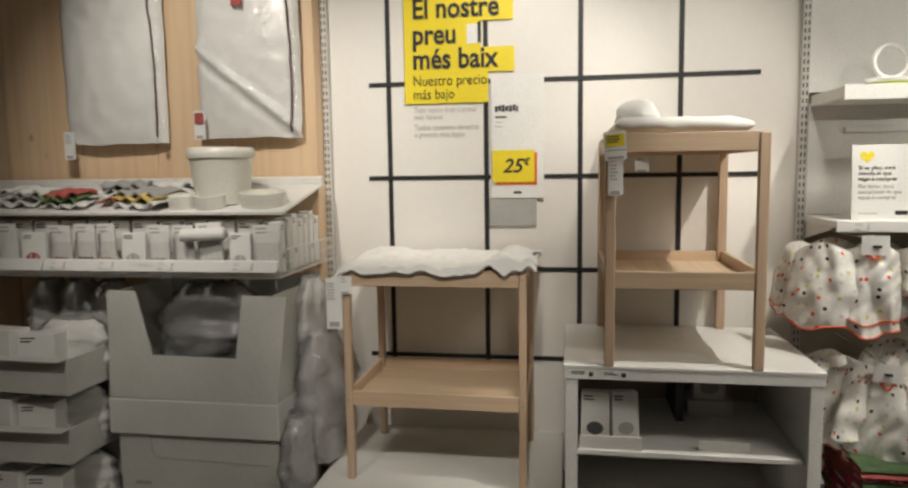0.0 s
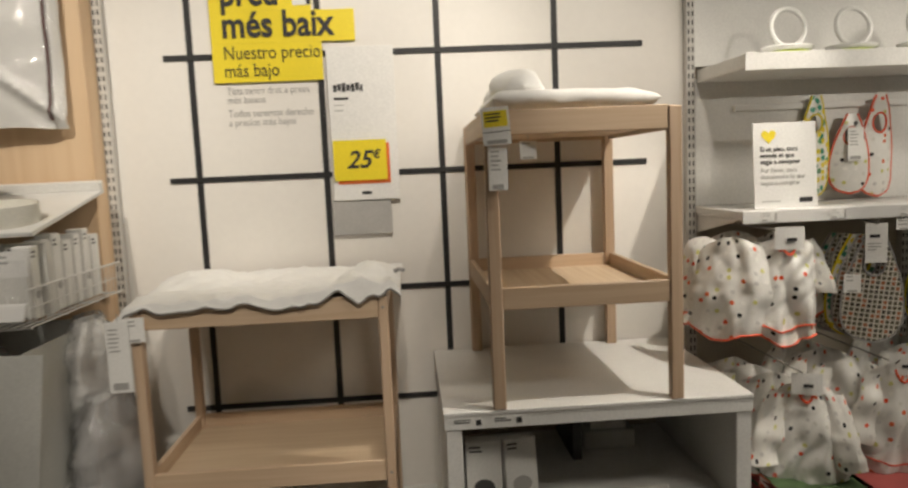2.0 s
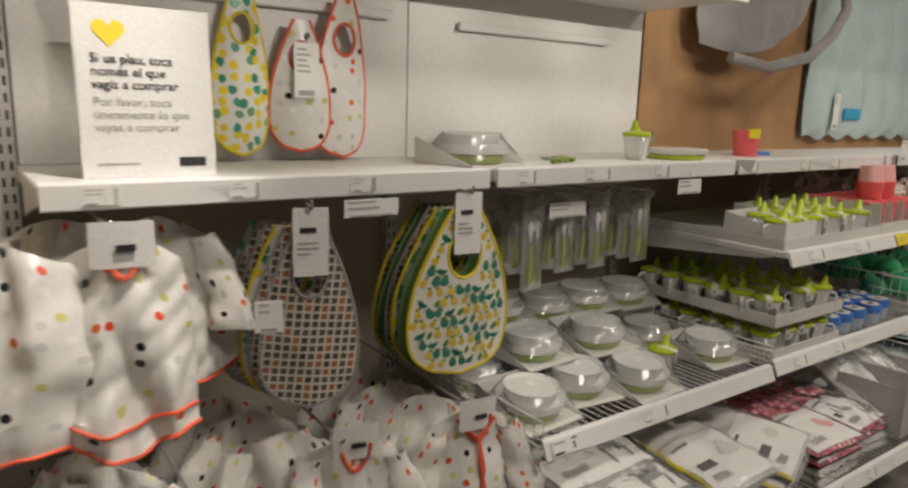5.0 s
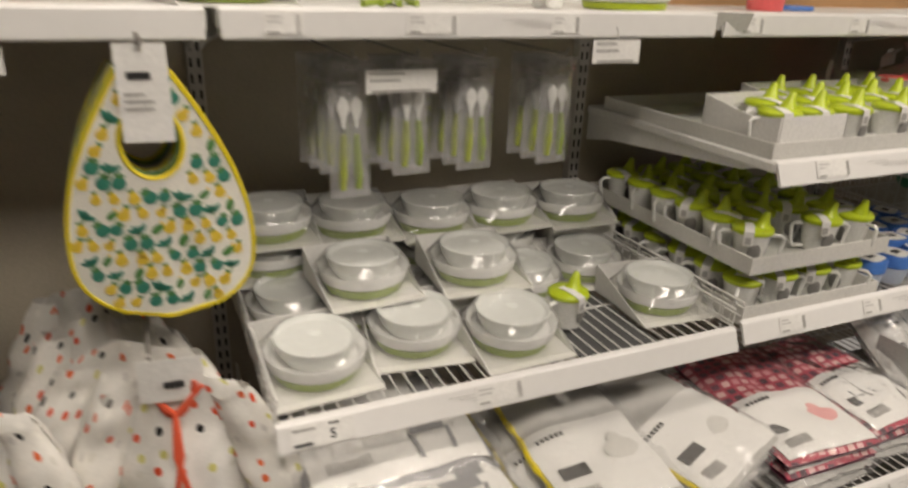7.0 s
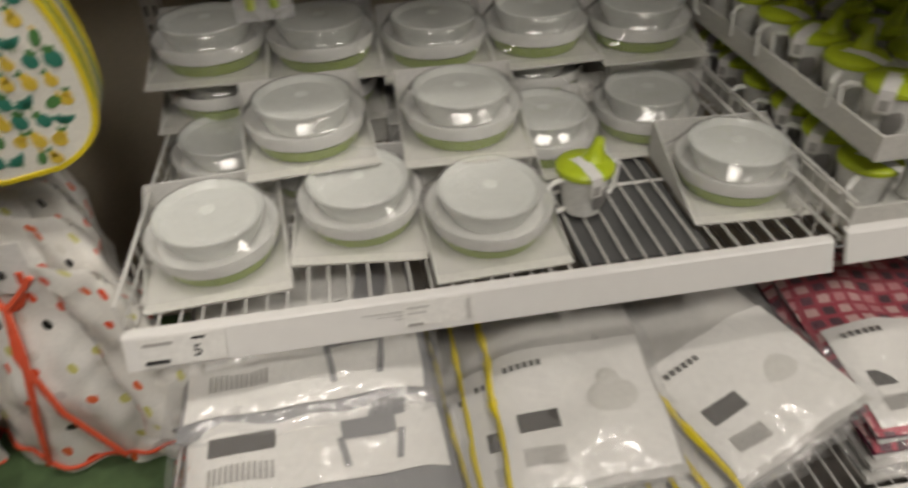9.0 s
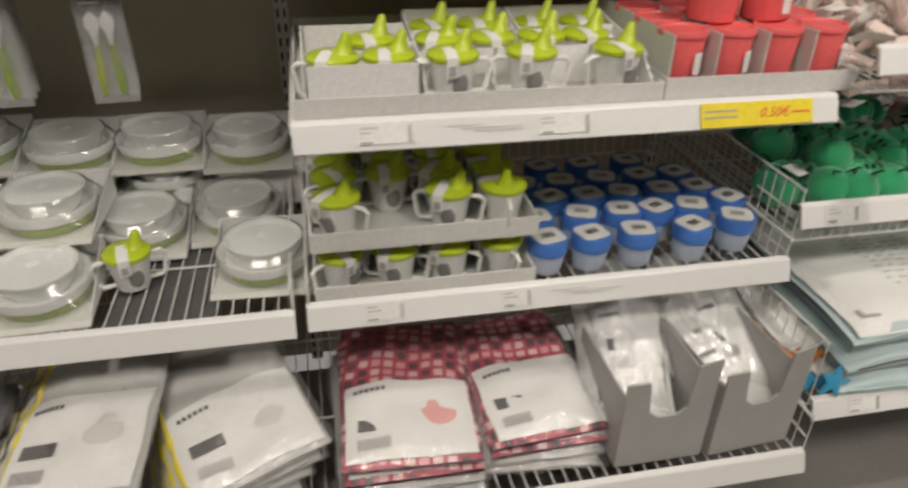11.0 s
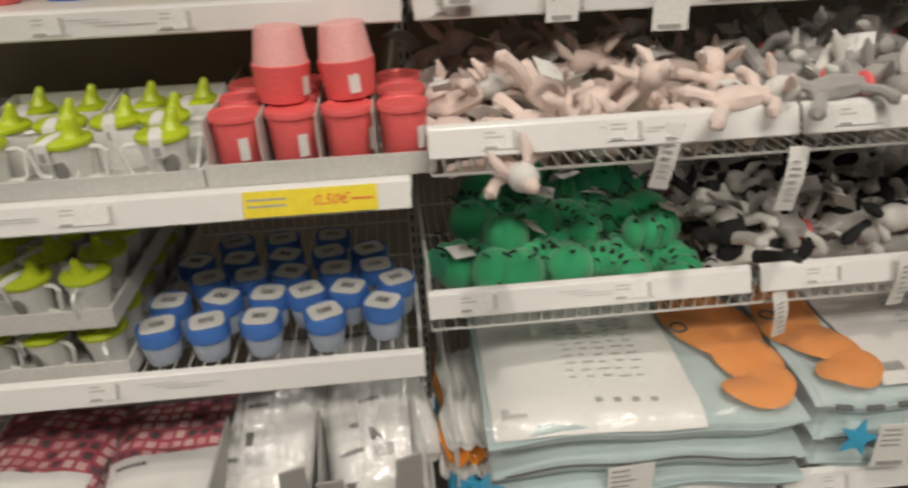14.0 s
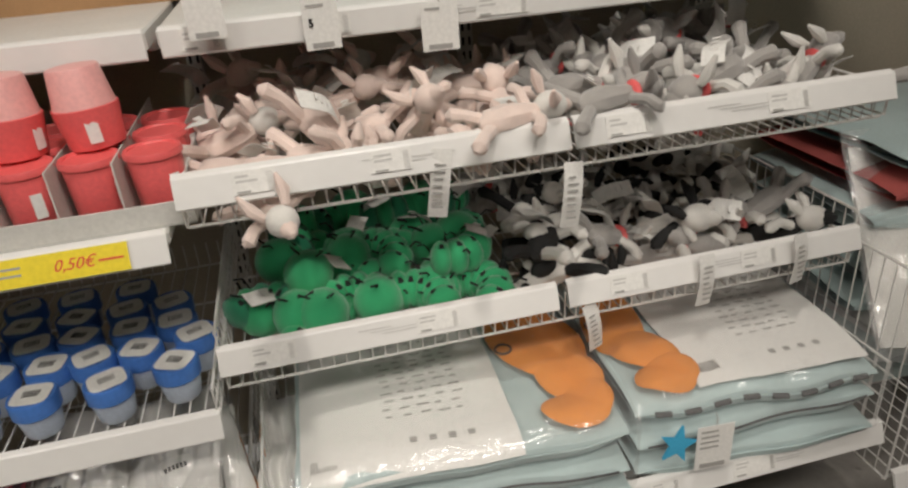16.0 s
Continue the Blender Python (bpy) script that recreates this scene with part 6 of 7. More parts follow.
red = pot(CORAL, CORAL, 0.0412, 0.099, "coral red plastic storage pot with a lid", "storage_pot", "red pots", 0.90)
part("sticker", add_sheet(bmnew(), 4, 4, lambda u, v: Vector((0.0424 * math.sin((u - 0.5) * 0.36), -0.0424 * math.cos((u - 0.5) * 0.36), 0.030 + 0.036 * v)), 0.0006), PAPER, red)
card_tray(3.671, 4.026, 2.762, 3.20, 0.956, 0.036, "pale grey card tray of red pots")
for i, x in enumerate((3.676, 3.757, 3.844, 3.931)):
    tagged(block("card_divider", (x + 0.0005, 2.770, 0.9605), (x + 0.0025, 3.15, 1.058), CARD_EDGE), "pale card divider between red pots", "divider", "card dividers")
reds = [(3.717 + 0.0875 * c, 2.822 + 0.092 * r, 0.9595) for r in range(3) for c in range(4)]
for i, (x, y, z) in enumerate(reds):
    m = pose(x, y, z, 0, 0, (20, 25, 60, 40, -30, 10, 0, 80, 50)[i % 9])
    if i == 0:
        red.matrix_world = m
    else:
        copy_thing(red, m)
for i, (x, y) in enumerate(((3.790, 2.870), (3.898, 2.875))):
    t = thing("stacked_pot", (x, y, 1.0590), "coral pot with a pale pink beaker upturned on it", "pot", "red pots", (30, -20)[i], 0, (2, -3)[i])
    part("pot_body", add_lathe(bmnew(), [(0.037, 0), (0.040, 0.002), (0.046, 0.052), (0.0465, 0.060), (0.044, 0.061)], 24), CORAL, t, smooth=True)
    part("beaker", add_lathe(bmnew(), [(0.0445, 0.0612), (0.043, 0.065), (0.0365, 0.113), (0.035, 0.116), (0.028, 0.117)], 24), CORAL_PALE, t, smooth=True)
    part("sticker", add_sheet(bmnew(), 4, 4, lambda u, v: Vector((0.0445 * math.sin(0.6 + (u - 0.5) * 0.4), -0.0445 * math.cos(0.6 + (u - 0.5) * 0.4), 0.012 + 0.036 * v)), 0.0006), PAPER, t)
yl = thing("price_strip", (3.725, 2.7405, 0.9535), "yellow reduced-price strip with handwritten figures", "price strip", "", 0, -23)
block("strip_card", (0, -0.003, -0.040), (0.205, -0.002, 0.0), YELLOW, yl)
words("0,50€", 0.023, (0, 0, 0), RED_TRIM, yl, "handwritten_price", shear=0.35).matrix_basis = pose(0.105, -0.0035, -0.027, 90)
block("pen_line", (0.165, -0.0038, -0.022), (0.198, -0.0031, -0.019), RED_TRIM, yl)
bars(yl, 0.006, -0.0038, -0.012, 0.06, 2, GREY_INK, 0.003, 0.010, 2)
# things on the shelf above
one = copy_thing(dish, pose(2.17, 2.96, 1.2055, 0, 0, 10))
t = thing("red_beaker", (3.30, 3.06, 1.2055), "small coral beaker with a yellow sticker", "beaker")
part("beaker_body", add_lathe(bmnew(), [(0.036, 0), (0.038, 0.003), (0.044, 0.075), (0.043, 0.085)], 22), CORAL, t, smooth=True)
part("sticker", add_sheet(bmnew(), 4, 4, lambda u, v: Vector((0.0445 * math.sin(-0.3 + (u - 0.5) * 1.1), -0.0445 * math.cos(-0.3 + (u - 0.5) * 1.1), 0.06 + 0.03 * v)), 0.0006), YELLOW, t)
t = thing("blue_plate", (3.42, 3.10, 1.2055), "flat blue plastic plate lying on the shelf", "plate")
part("plate_disc", add_lathe(bmnew(), [(0.05, 0), (0.052, 0.003), (0.05, 0.010), (0.01, 0.011)], 22), BLUE, t, smooth=True)
for i in range(4):
    t = thing("spoon", (2.36 + 0.035 * i, 2.99 + 0.01 * i, 1.2075), "green-handled children's spoon lying on the shelf", "spoon", "loose spoons", 30 + 25 * i)
    part("spoon_handle", add_tube(bmnew(), [(0, 0, 0.004), (0.04, 0.002, 0.007), (0.07, 0, 0.005)], [0.006, 0.006, 0.004], 8), OLIVE, t, smooth=True)
    part("spoon_head", add_lathe(bmnew(), [(0.006, 0.0), (0.014, 0.003), (0.015, 0.006)], 12, (0.085, 0, 0), 1.4, 0.9), WHITE_PLASTIC, t, smooth=True)
t = thing("green_dish", (2.90, 3.03, 1.2055), "low lime and white dish on the shelf", "dish")
part("green_foot", add_lathe(bmnew(), [(0.075, 0), (0.08, 0.003), (0.082, 0.014)], 26), LIME, t, smooth=True)
part("dish_body", add_lathe(bmnew(), [(0.08, 0.0145), (0.088, 0.02), (0.09, 0.03), (0.085, 0.031), (0.03, 0.02)], 26), WHITE_PLASTIC, t, smooth=True)
t = thing("paper_tag", (3.06, 2.918, 1.20), "crumpled white paper tag on the shelf's edge", "tag", "", -20, 30)
block("paper", (-0.05, -0.001, -0.03), (0.05, 0, 0.01), PAPER, t)


# ---- hung seats on the brown board ----
def padded_seat(x0, x1, z0, z1, material, label, seed, name="seat_pad"):
    w, h = x1 - x0, z1 - z0
    t = thing(name, ((x0 + x1) / 2, 3.292, z0), label, "seat pad")

    def f(u, v):
        x, z = (u - 0.5) * w, v * h
        quilt = abs(math.sin(u * math.pi * 5)) ** 0.35 * abs(math.sin(v * math.pi * 3)) ** 0.35
        rim = 0.010 * math.sin(u * 40) * (1 if v < 0.03 else 0)
        return Vector((x, -0.014 - 0.032 * quilt + 0.008 * noise.noise((x * 6, z * 6, seed)), z + rim))

    part("quilting", add_sheet(bmnew(), 60, 40, f, 0.012), material, t, smooth=True)
    part("fringe", add_tube(bmnew(), [f(0.0, i / 40) + Vector((-0.006 + 0.008 * (i % 2), 0, 0)) for i in range(41)], 0.008, 5), CLOTH_DARK, t)
    return t


seat = padded_seat(4.03, 5.1, 1.262, 2.1, CLOTH_TEAL, "pale teal quilted seat pad hung on the board", 3)
tagged(block("fabric_bird", (4.28, 3.225, 1.33), (4.42, 3.24, 1.38), SKY, bevel=0.006), "small bright blue cloth applique on a seat pad", "applique")
hang_tag((4.19, 3.22, 1.44), (0.06, 0.15), "white fabric tag on a seat pad", 6, rows=3, seed=61)


def grey_carrier():
    t = thing("fabric_carrier", (3.55, 3.27, 1.55), "grey folded fabric seat hung by a tube", "fabric seat")

    def f(u, v):
        x = -0.33 + 0.66 * u
        z = 0.0 + 0.55 * v + 0.10 * (1 - v) * (u - 0.25) ** 2 * 4
        return Vector((x + 0.05 * noise.noise((u * 4, v * 3, 2)), -0.05 - 0.06 * math.sin(math.pi * u) + 0.03 * noise.noise((u * 5, v * 5, 8)), z))

    part("fabric", add_sheet(bmnew(), 30, 24, f, 0.01), CLOTH_GREY, t, smooth=True)
    part("tube", add_tube(bmnew(), [(-0.25, -0.12, -0.02), (-0.1, -0.17, -0.05), (0.12, -0.19, 0.0), (0.30, -0.17, 0.09), (0.48, -0.12, 0.20), (0.55, -0.06, 0.34)], 0.020, 10), CLOTH_GREY, t, smooth=True)


grey_carrier()


# ---- soft toys ----
def blob(bm, c, r, seg=12, rings=8, slot=0, tilt=None):
    m = Matrix.Translation(c) @ (tilt.to_matrix().to_4x4() if tilt else Matrix.Identity(4)) @ Matrix.Diagonal((*r, 1))
    g = bmesh.ops.create_uvsphere(bm, u_segments=seg, v_segments=rings, radius=1, matrix=m)
    for v in g["verts"]:
        for fc in v.link_faces:
            fc.material_index = slot


def toy_mesh(kind, mats, seed):
    """A limp soft toy as one plain shape."""
    rnd = random.Random(seed)
    bm = bmnew()
    if kind == "caterpillar":
        blob(bm, (-0.045, 0, 0.046), (0.047, 0.046, 0.045), 16, 10, slot=0)
        turn = (1, -1)[seed % 2]
        for k in range(6):
            a = 0.20 + 0.42 * k
            c = Vector((-0.030 + 0.062 * math.sin(a), turn * 0.062 * (1 - math.cos(a)), 0.040 - 0.001 * k))
            blob(bm, c, (0.021, 0.038 - 0.001 * k, 0.040 - 0.0015 * k), 14, 9, slot=k % 2, tilt=Euler((0, 0, turn * a)))
            for s in (-1, 1) if k in (1, 4) else ():
                n = Vector((-math.sin(a) * turn * s, math.cos(a) * s, 0))
                add_tube(bm, [c + n * 0.030 + Vector((0, 0, 0.018)), c + n * 0.042 + Vector((0, 0, 0.026)), c + n * 0.050 + Vector((0.004, 0, 0.020))], 0.0022, 4)
        for s in (-1, 1):
            add_tube(bm, [(-0.055, s * 0.015, 0.086), (-0.065, s * 0.03, 0.102), (-0.080, s * 0.026, 0.106)], 0.0022, 4)
        for fc in bm.faces:
            if fc.calc_area() < 0.00012 and all(len(v.link_edges) == 3 or len(v.link_edges) == 4 for v in fc.verts) and max(e.calc_length() for e in fc.edges) / min(e.calc_length() for e in fc.edges) > 3.2 and min(e.calc_length() for e in fc.edges) < 0.0036 and len(fc.verts) == 4:
                fc.material_index = 2
    else:
        bend = rnd.uniform(-0.4, 0.4)
        def limb(pts, radii, slot):
            n0 = len(bm.faces)
            add_tube(bm, pts, radii, 8)
            bm.faces.ensure_lookup_table()
            for fc in bm.faces[n0:]:
                fc.material_index = slot

        limb([(-0.060, 0, 0.020), (-0.045, 0, 0.022), (-0.015, 0.004 * bend, 0.025), (0.02, 0.006 * bend, 0.026), (0.048, 0.008 * bend, 0.028)], [0.008, 0.023, 0.026, 0.021, 0.014], 0)
        blob(bm, (0.072, 0.02 * bend, 0.034), (0.030, 0.026, 0.025), 12, 9, slot=1)
        limb([(0.088, 0.025 * bend, 0.031), (0.106, 0.032 * bend, 0.028), (0.116, 0.035 * bend, 0.027)], [0.017, 0.012, 0.004], 0)
        for s in (-1, 1):
            e, g, q = rnd.uniform(0.02, 0.05), rnd.uniform(-0.03, 0.04), rnd.uniform(0.0, 0.035)
            limb([(0.062, s * 0.020 + 0.02 * bend, 0.050), (0.056, s * 0.030 + 0.02 * bend, 0.070), (0.046, s * 0.034 + 0.02 * bend, 0.070 + e * 0.6)], [0.007, 0.011, 0.003], 2)
            limb([(0.034, s * 0.014, 0.030), (0.034 + g * 0.4, s * 0.045, 0.030 + q * 0.5), (0.030 + g, s * 0.064, 0.022 + q * 0.6), (0.028 + g, s * 0.073, 0.022 + q * 0.5)], [0.010, 0.010, 0.012, 0.004], 2)
            limb([(-0.046, s * 0.014, 0.020), (-0.078, s * (0.024 + abs(g)), 0.020 + q * 0.4), (-0.096, s * (0.032 + abs(g) * 1.6), 0.014 + q * 0.6), (-0.104, s * (0.034 + abs(g) * 1.8), 0.014 + q * 0.5)], [0.012, 0.011, 0.014, 0.005], rnd.choice((0, 2)))
        if kind == "scarf":
            blob(bm, (0.046, 0, 0.030), (0.009, 0.025, 0.022), 10, 6, slot=3)
        if kind == "spotted":
            blob(bm, (-0.012, 0.012, 0.046), (0.026, 0.022, 0.016), 8, 6, slot=2)
    me = mesh_of(bm, mats[0], True, "soft_toy")
    for m in mats[1:]:
        me.materials.append(m)
    return me


PINKS = [toy_mesh("plain", (PLUSH_PINK, PLUSH_WHITE if k == 1 else PLUSH_PINK, PLUSH_PINK), k) for k in range(3)] + [toy_mesh("plain", (PLUSH_PINK, PLUSH_WHITE, PLUSH_PINK), 9)]
GREYS = [toy_mesh("scarf", (PLUSH_GREY, PLUSH_GREY, PLUSH_WHITE if k else PLUSH_GREY, CORAL), 20 + k) for k in range(3)]
GREENS = [toy_mesh("caterpillar", (PLUSH_GREEN, PLUSH_GREEN if k else PLUSH_TEAL, PLUSH_BLACK), 30 + k) for k in range(2)]
PANDAS = [toy_mesh("spotted", ((PLUSH_WHITE, PLUSH_WHITE, PLUSH_BLACK), (PLUSH_BLACK, PLUSH_WHITE, PLUSH_WHITE), (PLUSH_WHITE, PLUSH_WHITE, PLUSH_BLACK))[k], 40 + k) for k in range(3)] + [GREYS[1]]


def toy_tag_mesh():
    bm = bmnew()
    add_sheet(bm, 2, 6, lambda u, v: Vector(((u - 0.5) * 0.038, -0.010 * math.sin(v * 4), -0.085 * v)), 0.0008)
    for k in range(4):
        add_box(bm, (-0.008, -0.011, -0.030 - 0.012 * k), (0.006, -0.0095, -0.026 - 0.012 * k))
    return mesh_of(bm, PAPER, False, "fabric_label")


TOY_TAG = toy_tag_mesh()


def heap(meshes, x0, x1, y0, y1, z, rows, cols, label, group, seed, scale=1.0, wild=40, rise=0.055):
    """Soft toys lying over each other in a basket, higher towards the back."""
    rnd = random.Random(seed)
    for r in range(rows):
        for c in range(cols):
            x = x0 + (x1 - x0) * (c + 0.5 + rnd.uniform(-0.35, 0.35)) / cols
            y = y0 + (y1 - y0) * (r + 0.5 + rnd.uniform(-0.3, 0.3)) / rows
            for level in range(2):
                ob = new("soft_toy", rnd.choice(meshes))
                s = scale * rnd.uniform(0.9, 1.12)
                ob.matrix_world = pose(x + rnd.uniform(-0.03, 0.03), y + 0.03 * level, z + rise * level * rnd.uniform(0.7, 1.1) + 0.012 * r / rows, rnd.uniform(-wild, wild), rnd.uniform(-wild, wild), rnd.uniform(0, 360)) @ Matrix.Diagonal((s, s, s, 1))
                tagged(ob, label, "soft toy", group)
                if rnd.random() < (0.85 if level else 0.3):
                    tg = new("fabric_label", TOY_TAG)
                    tg.parent = ob
                    tg.matrix_basis = pose(rnd.uniform(-0.02, 0.03), 0, 0.056, rnd.uniform(-150, -85), rnd.uniform(-25, 25), rnd.uniform(0, 360))


heap(PINKS, 4.04, 4.57, 2.76, 3.28, 0.962, 3, 5, "limp pale pink and white soft toy in a wire basket", "pink soft toys", 1, 0.95, 35, rise=0.042)
heap(GREYS, 4.60, 5.15, 2.76, 3.28, 0.964, 3, 5, "limp grey soft toy with a red scarf in a wire basket", "grey soft toys", 2, 1.0, 35, rise=0.048)
heap(PANDAS, 4.58, 5.17, 2.80, 3.30, 0.648, 3, 5, "black and white spotted soft toy in a wire basket", "black and white soft toys", 3, 1.0, 35, rise=0.055)
heap(GREENS, 4.10, 4.52, 2.885, 3.24, 0.646, 2, 3, "green caterpillar soft toy with thin black legs", "green soft toys", 4, 1.05, 14, 0.055)
for i, (x, y, z, tn) in enumerate(((4.15, 3.07, 0.690, 30), (4.29, 3.03, 0.700, 10), (4.455, 2.985, 0.690, -15), (4.19, 2.895, 0.672, 75), (4.13, 2.915, 0.668, 95), (4.315, 2.905, 0.662, 40), (4.43, 2.91, 0.655, 20))):
    ob = new("soft_toy", GREENS[i % 2])
    ob.matrix_world = pose(x, y, z, 0, -6, tn) @ Matrix.Diagonal((1.0, 1.0, 1.0, 1))
    tagged(ob, "green caterpillar soft toy with thin black legs", "soft toy", "green soft toys")
for i, (x, y, z, tn, me) in enumerate(((4.50, 2.745, 1.030, 12, PINKS[3]), (4.14, 2.742, 0.945, -70, PINKS[1]), (4.66, 2.750, 1.035, 8, GREYS[0]))):
    ob = new("soft_toy", me)
    ob.matrix_world = pose(x, y, z, 20, 0, tn) @ Matrix.Diagonal((0.9, 0.9, 0.9, 1))
    tagged(ob, "limp soft toy lolling over the basket's edge", "soft toy", "toys on the edge")
for i, (x, y, z) in enumerate(((4.385, 2.708, 1.030), (4.58, 2.69, 0.985), (4.86, 2.745, 0.745), (5.05, 2.745, 0.750), (4.64, 2.76, 0.68))):
    t = thing("toy_label", (x, y, z), "long white printed fabric label hanging down", "label", "toy labels", 6 * i - 10, 0, 8 - 5 * i)
    part("label_strip", add_sheet(bmnew(), 2, 8, lambda u, v: Vector(((u - 0.5) * 0.03, -0.006 * math.sin(v * 4), -0.11 * v)), 0.0008), PAPER, t)
    bars(t, -0.010, -0.010, -0.02, 0.018, 7, GREY_INK, 0.003, 0.011, i)
for i, (x, turn) in enumerate(((4.085, 0), (4.252, 3), (4.437, -6))):
    tg = hang_tag((x, 2.895, (1.262, 1.228, 1.204)[i]), (0.055 if i < 2 else 0.06, 0.075), "white hanging price tag below the shelf", turn, rows=1, seed=80 + i)
    if i == 1:
        words("5", 0.017, (-0.02, -0.0012, -0.040), INK, tg, "tag_figure", bold=0.0004)


# ---- folded play rugs in film ----
def rug_pack(at, w, d, layers, label, seed, turn=0):
    t = thing("folded_rug", at, label, "rug", "folded play rugs", turn)
    th = 0.060
    for i in range(layers):
        ph = seed + i * 2.3

        def f(u, v):
            a = 2 * math.pi * v
            c, s = math.cos(a), math.sin(a)
            y = d / 2 + d / 2 * math.copysign(abs(c) ** 0.42, c)
            z = th * i + th * 0.5 + th * 0.54 * math.copysign(abs(s) ** 0.62, s)
            x = (u - 0.5) * w * (1 - 0.02 * (i % 2))
            k = min(1, 6 * min(u, 1 - u) + 0.06) ** 0.5
            z = th * (i + 0.5) + (z - th * (i + 0.5)) * k + 0.024 * noise.noise((x * 6, y * 6, ph)) * (1 if i else 0.2)
            return Vector((x + 0.006 * noise.noise((y * 8, ph, 1)), y + 0.016 * noise.noise((x * 6, ph, 4)) + 0.012 * math.sin(ph * 5), z))

        part("rug_layer", add_sheet(bmnew(), 26, 24, f), CLOTH_TEAL, t, smooth=True)
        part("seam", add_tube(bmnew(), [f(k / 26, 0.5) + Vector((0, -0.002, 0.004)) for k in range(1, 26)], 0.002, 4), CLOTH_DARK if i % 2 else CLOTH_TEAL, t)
        if seed == 2 and i == layers - 1:
            for k in range(2, 24, 3):
                part("dark_check", add_tube(bmnew(), [f(q / 26, 0.5) + Vector((0, -0.004, 0.004)) for q in (k, k + 1, k + 1.6)], 0.0055, 6), CLOTH_DARK, t)
    top = th * layers + 0.006

    def lay(u, v, x0, x1, y0, y1, dz):
        x, y = x0 + (x1 - x0) * u, y0 + (y1 - y0) * v
        fall = max(0.0, 0.055 - y, 0.06 - (x + w / 2)) / 0.058
        return Vector((x, y, top + dz - 0.026 * fall * fall + 0.012 * noise.noise((x * 6, y * 6, seed + 2.3 * (layers - 1))) + 0.003 * noise.noise((x * 25, y * 25, seed))))

    side = -1 if seed == 2 else 1
    lx0, lx1, ly0, ly1 = (-w * 0.485, w * 0.165, -0.004, d * 0.80) if side > 0 else (-w * 0.235, w * 0.47, 0.028, d * 0.86)
    part("paper_insert", add_sheet(bmnew(), 16, 16, lambda u, v: lay(u, v, lx0, lx1, ly0, ly1, 0.004), 0.001), PAPER, t, "large white printed insert", True)
    bm = bmnew()
    for r in range(17):
        for c in range(5):
            p = lay(0.40 + 0.085 * c + 0.006 * (r * 7 % 5), 0.93 - 0.043 * r, lx0, lx1, ly0, ly1, 0.0062)
            add_box(bm, (p.x, p.y, p.z), (p.x + 0.012 + 0.003 * ((r * 3 + c) % 4), p.y + 0.0032, p.z + 0.0006))
    for c in range(4):
        p = lay(0.50 + 0.09 * c, 0.10, lx0, lx1, ly0, ly1, 0.0062)
        add_box(bm, (p.x, p.y, p.z), (p.x + 0.012, p.y + 0.012, p.z + 0.0006))
    for c in range(10):
        p = lay(0.05 + 0.012 * c, 0.06, lx0, lx1, ly0, ly1, 0.0062)
        add_box(bm, (p.x, p.y, p.z), (p.x + 0.0025, p.y + 0.026, p.z + 0.0006))
    part("small_print", bm, GREY_INK, t)
    bm = bmnew()
    shapes = ((0.195, 0.270, 0.088, 0.130, 0.30), (0.225, 0.150, 0.062, 0.075, 0.25), (0.238, 0.085, 0.044, 0.060, 0.0), (0.205, 0.056, 0.062, 0.040, -0.25)) if side > 0 else ((-0.185, 0.270, 0.060, 0.120, -0.1), (-0.165, 0.160, 0.056, 0.080, 0.45), (-0.140, 0.085, 0.048, 0.050, 0.3), (-0.165, 0.060, 0.056, 0.036, -0.3))
    for i, (bx, by, ra, rb, turned) in enumerate(shapes):
        def lobe(u, v):
            """A soft flat lobe of the stuffed bird: tail, body, neck or head."""
            a, r = 2 * math.pi * u, max(v, 0.02)
            px, py = ra * r * math.cos(a), rb * r * math.sin(a)
            q = lay(0, 0, bx + px * math.cos(turned) - py * math.sin(turned), 0, by + px * math.sin(turned) + py * math.cos(turned), 0, 0.006 + 0.0006 * i)
            return q + Vector((0, 0, 0.010 * max(0.0, 1 - r ** 3) ** 0.6))
        add_sheet(bm, 28, 7, lobe)
    part("orange_applique", bm, ORANGE, t, "orange bird-shaped applique", True)
    part("eye_ring", add_tube(bmnew(), [((0.125 if side > 0 else -0.235) + 0.016 * math.cos(a), 0.245 + 0.016 * math.sin(a), top + 0.014) for a in [k * math.pi / 8 for k in range(17)]], 0.002, 5), INK, t)

    def film(u, v):
        a = 2 * math.pi * v
        c, s = math.cos(a), math.sin(a)
        y = d / 2 + (d / 2 + 0.012) * math.copysign(abs(c) ** 0.25, c)
        hh = th * layers + 0.028
        z = hh / 2 + hh / 2 * math.copysign(abs(s) ** 0.4, s)
        x = (u - 0.5) * (w + 0.02)
        return Vector((x + 0.008 * noise.noise((y * 14, z * 14, seed)), y + 0.008 * noise.noise((x * 14, z * 18, seed + 3)), max(0.001, z + 0.008 * noise.noise((x * 16, y * 16, seed + 7)))))

    part("film", add_sheet(bmnew(), 48, 44, film), CRINKLED, t, smooth=True)
    return t


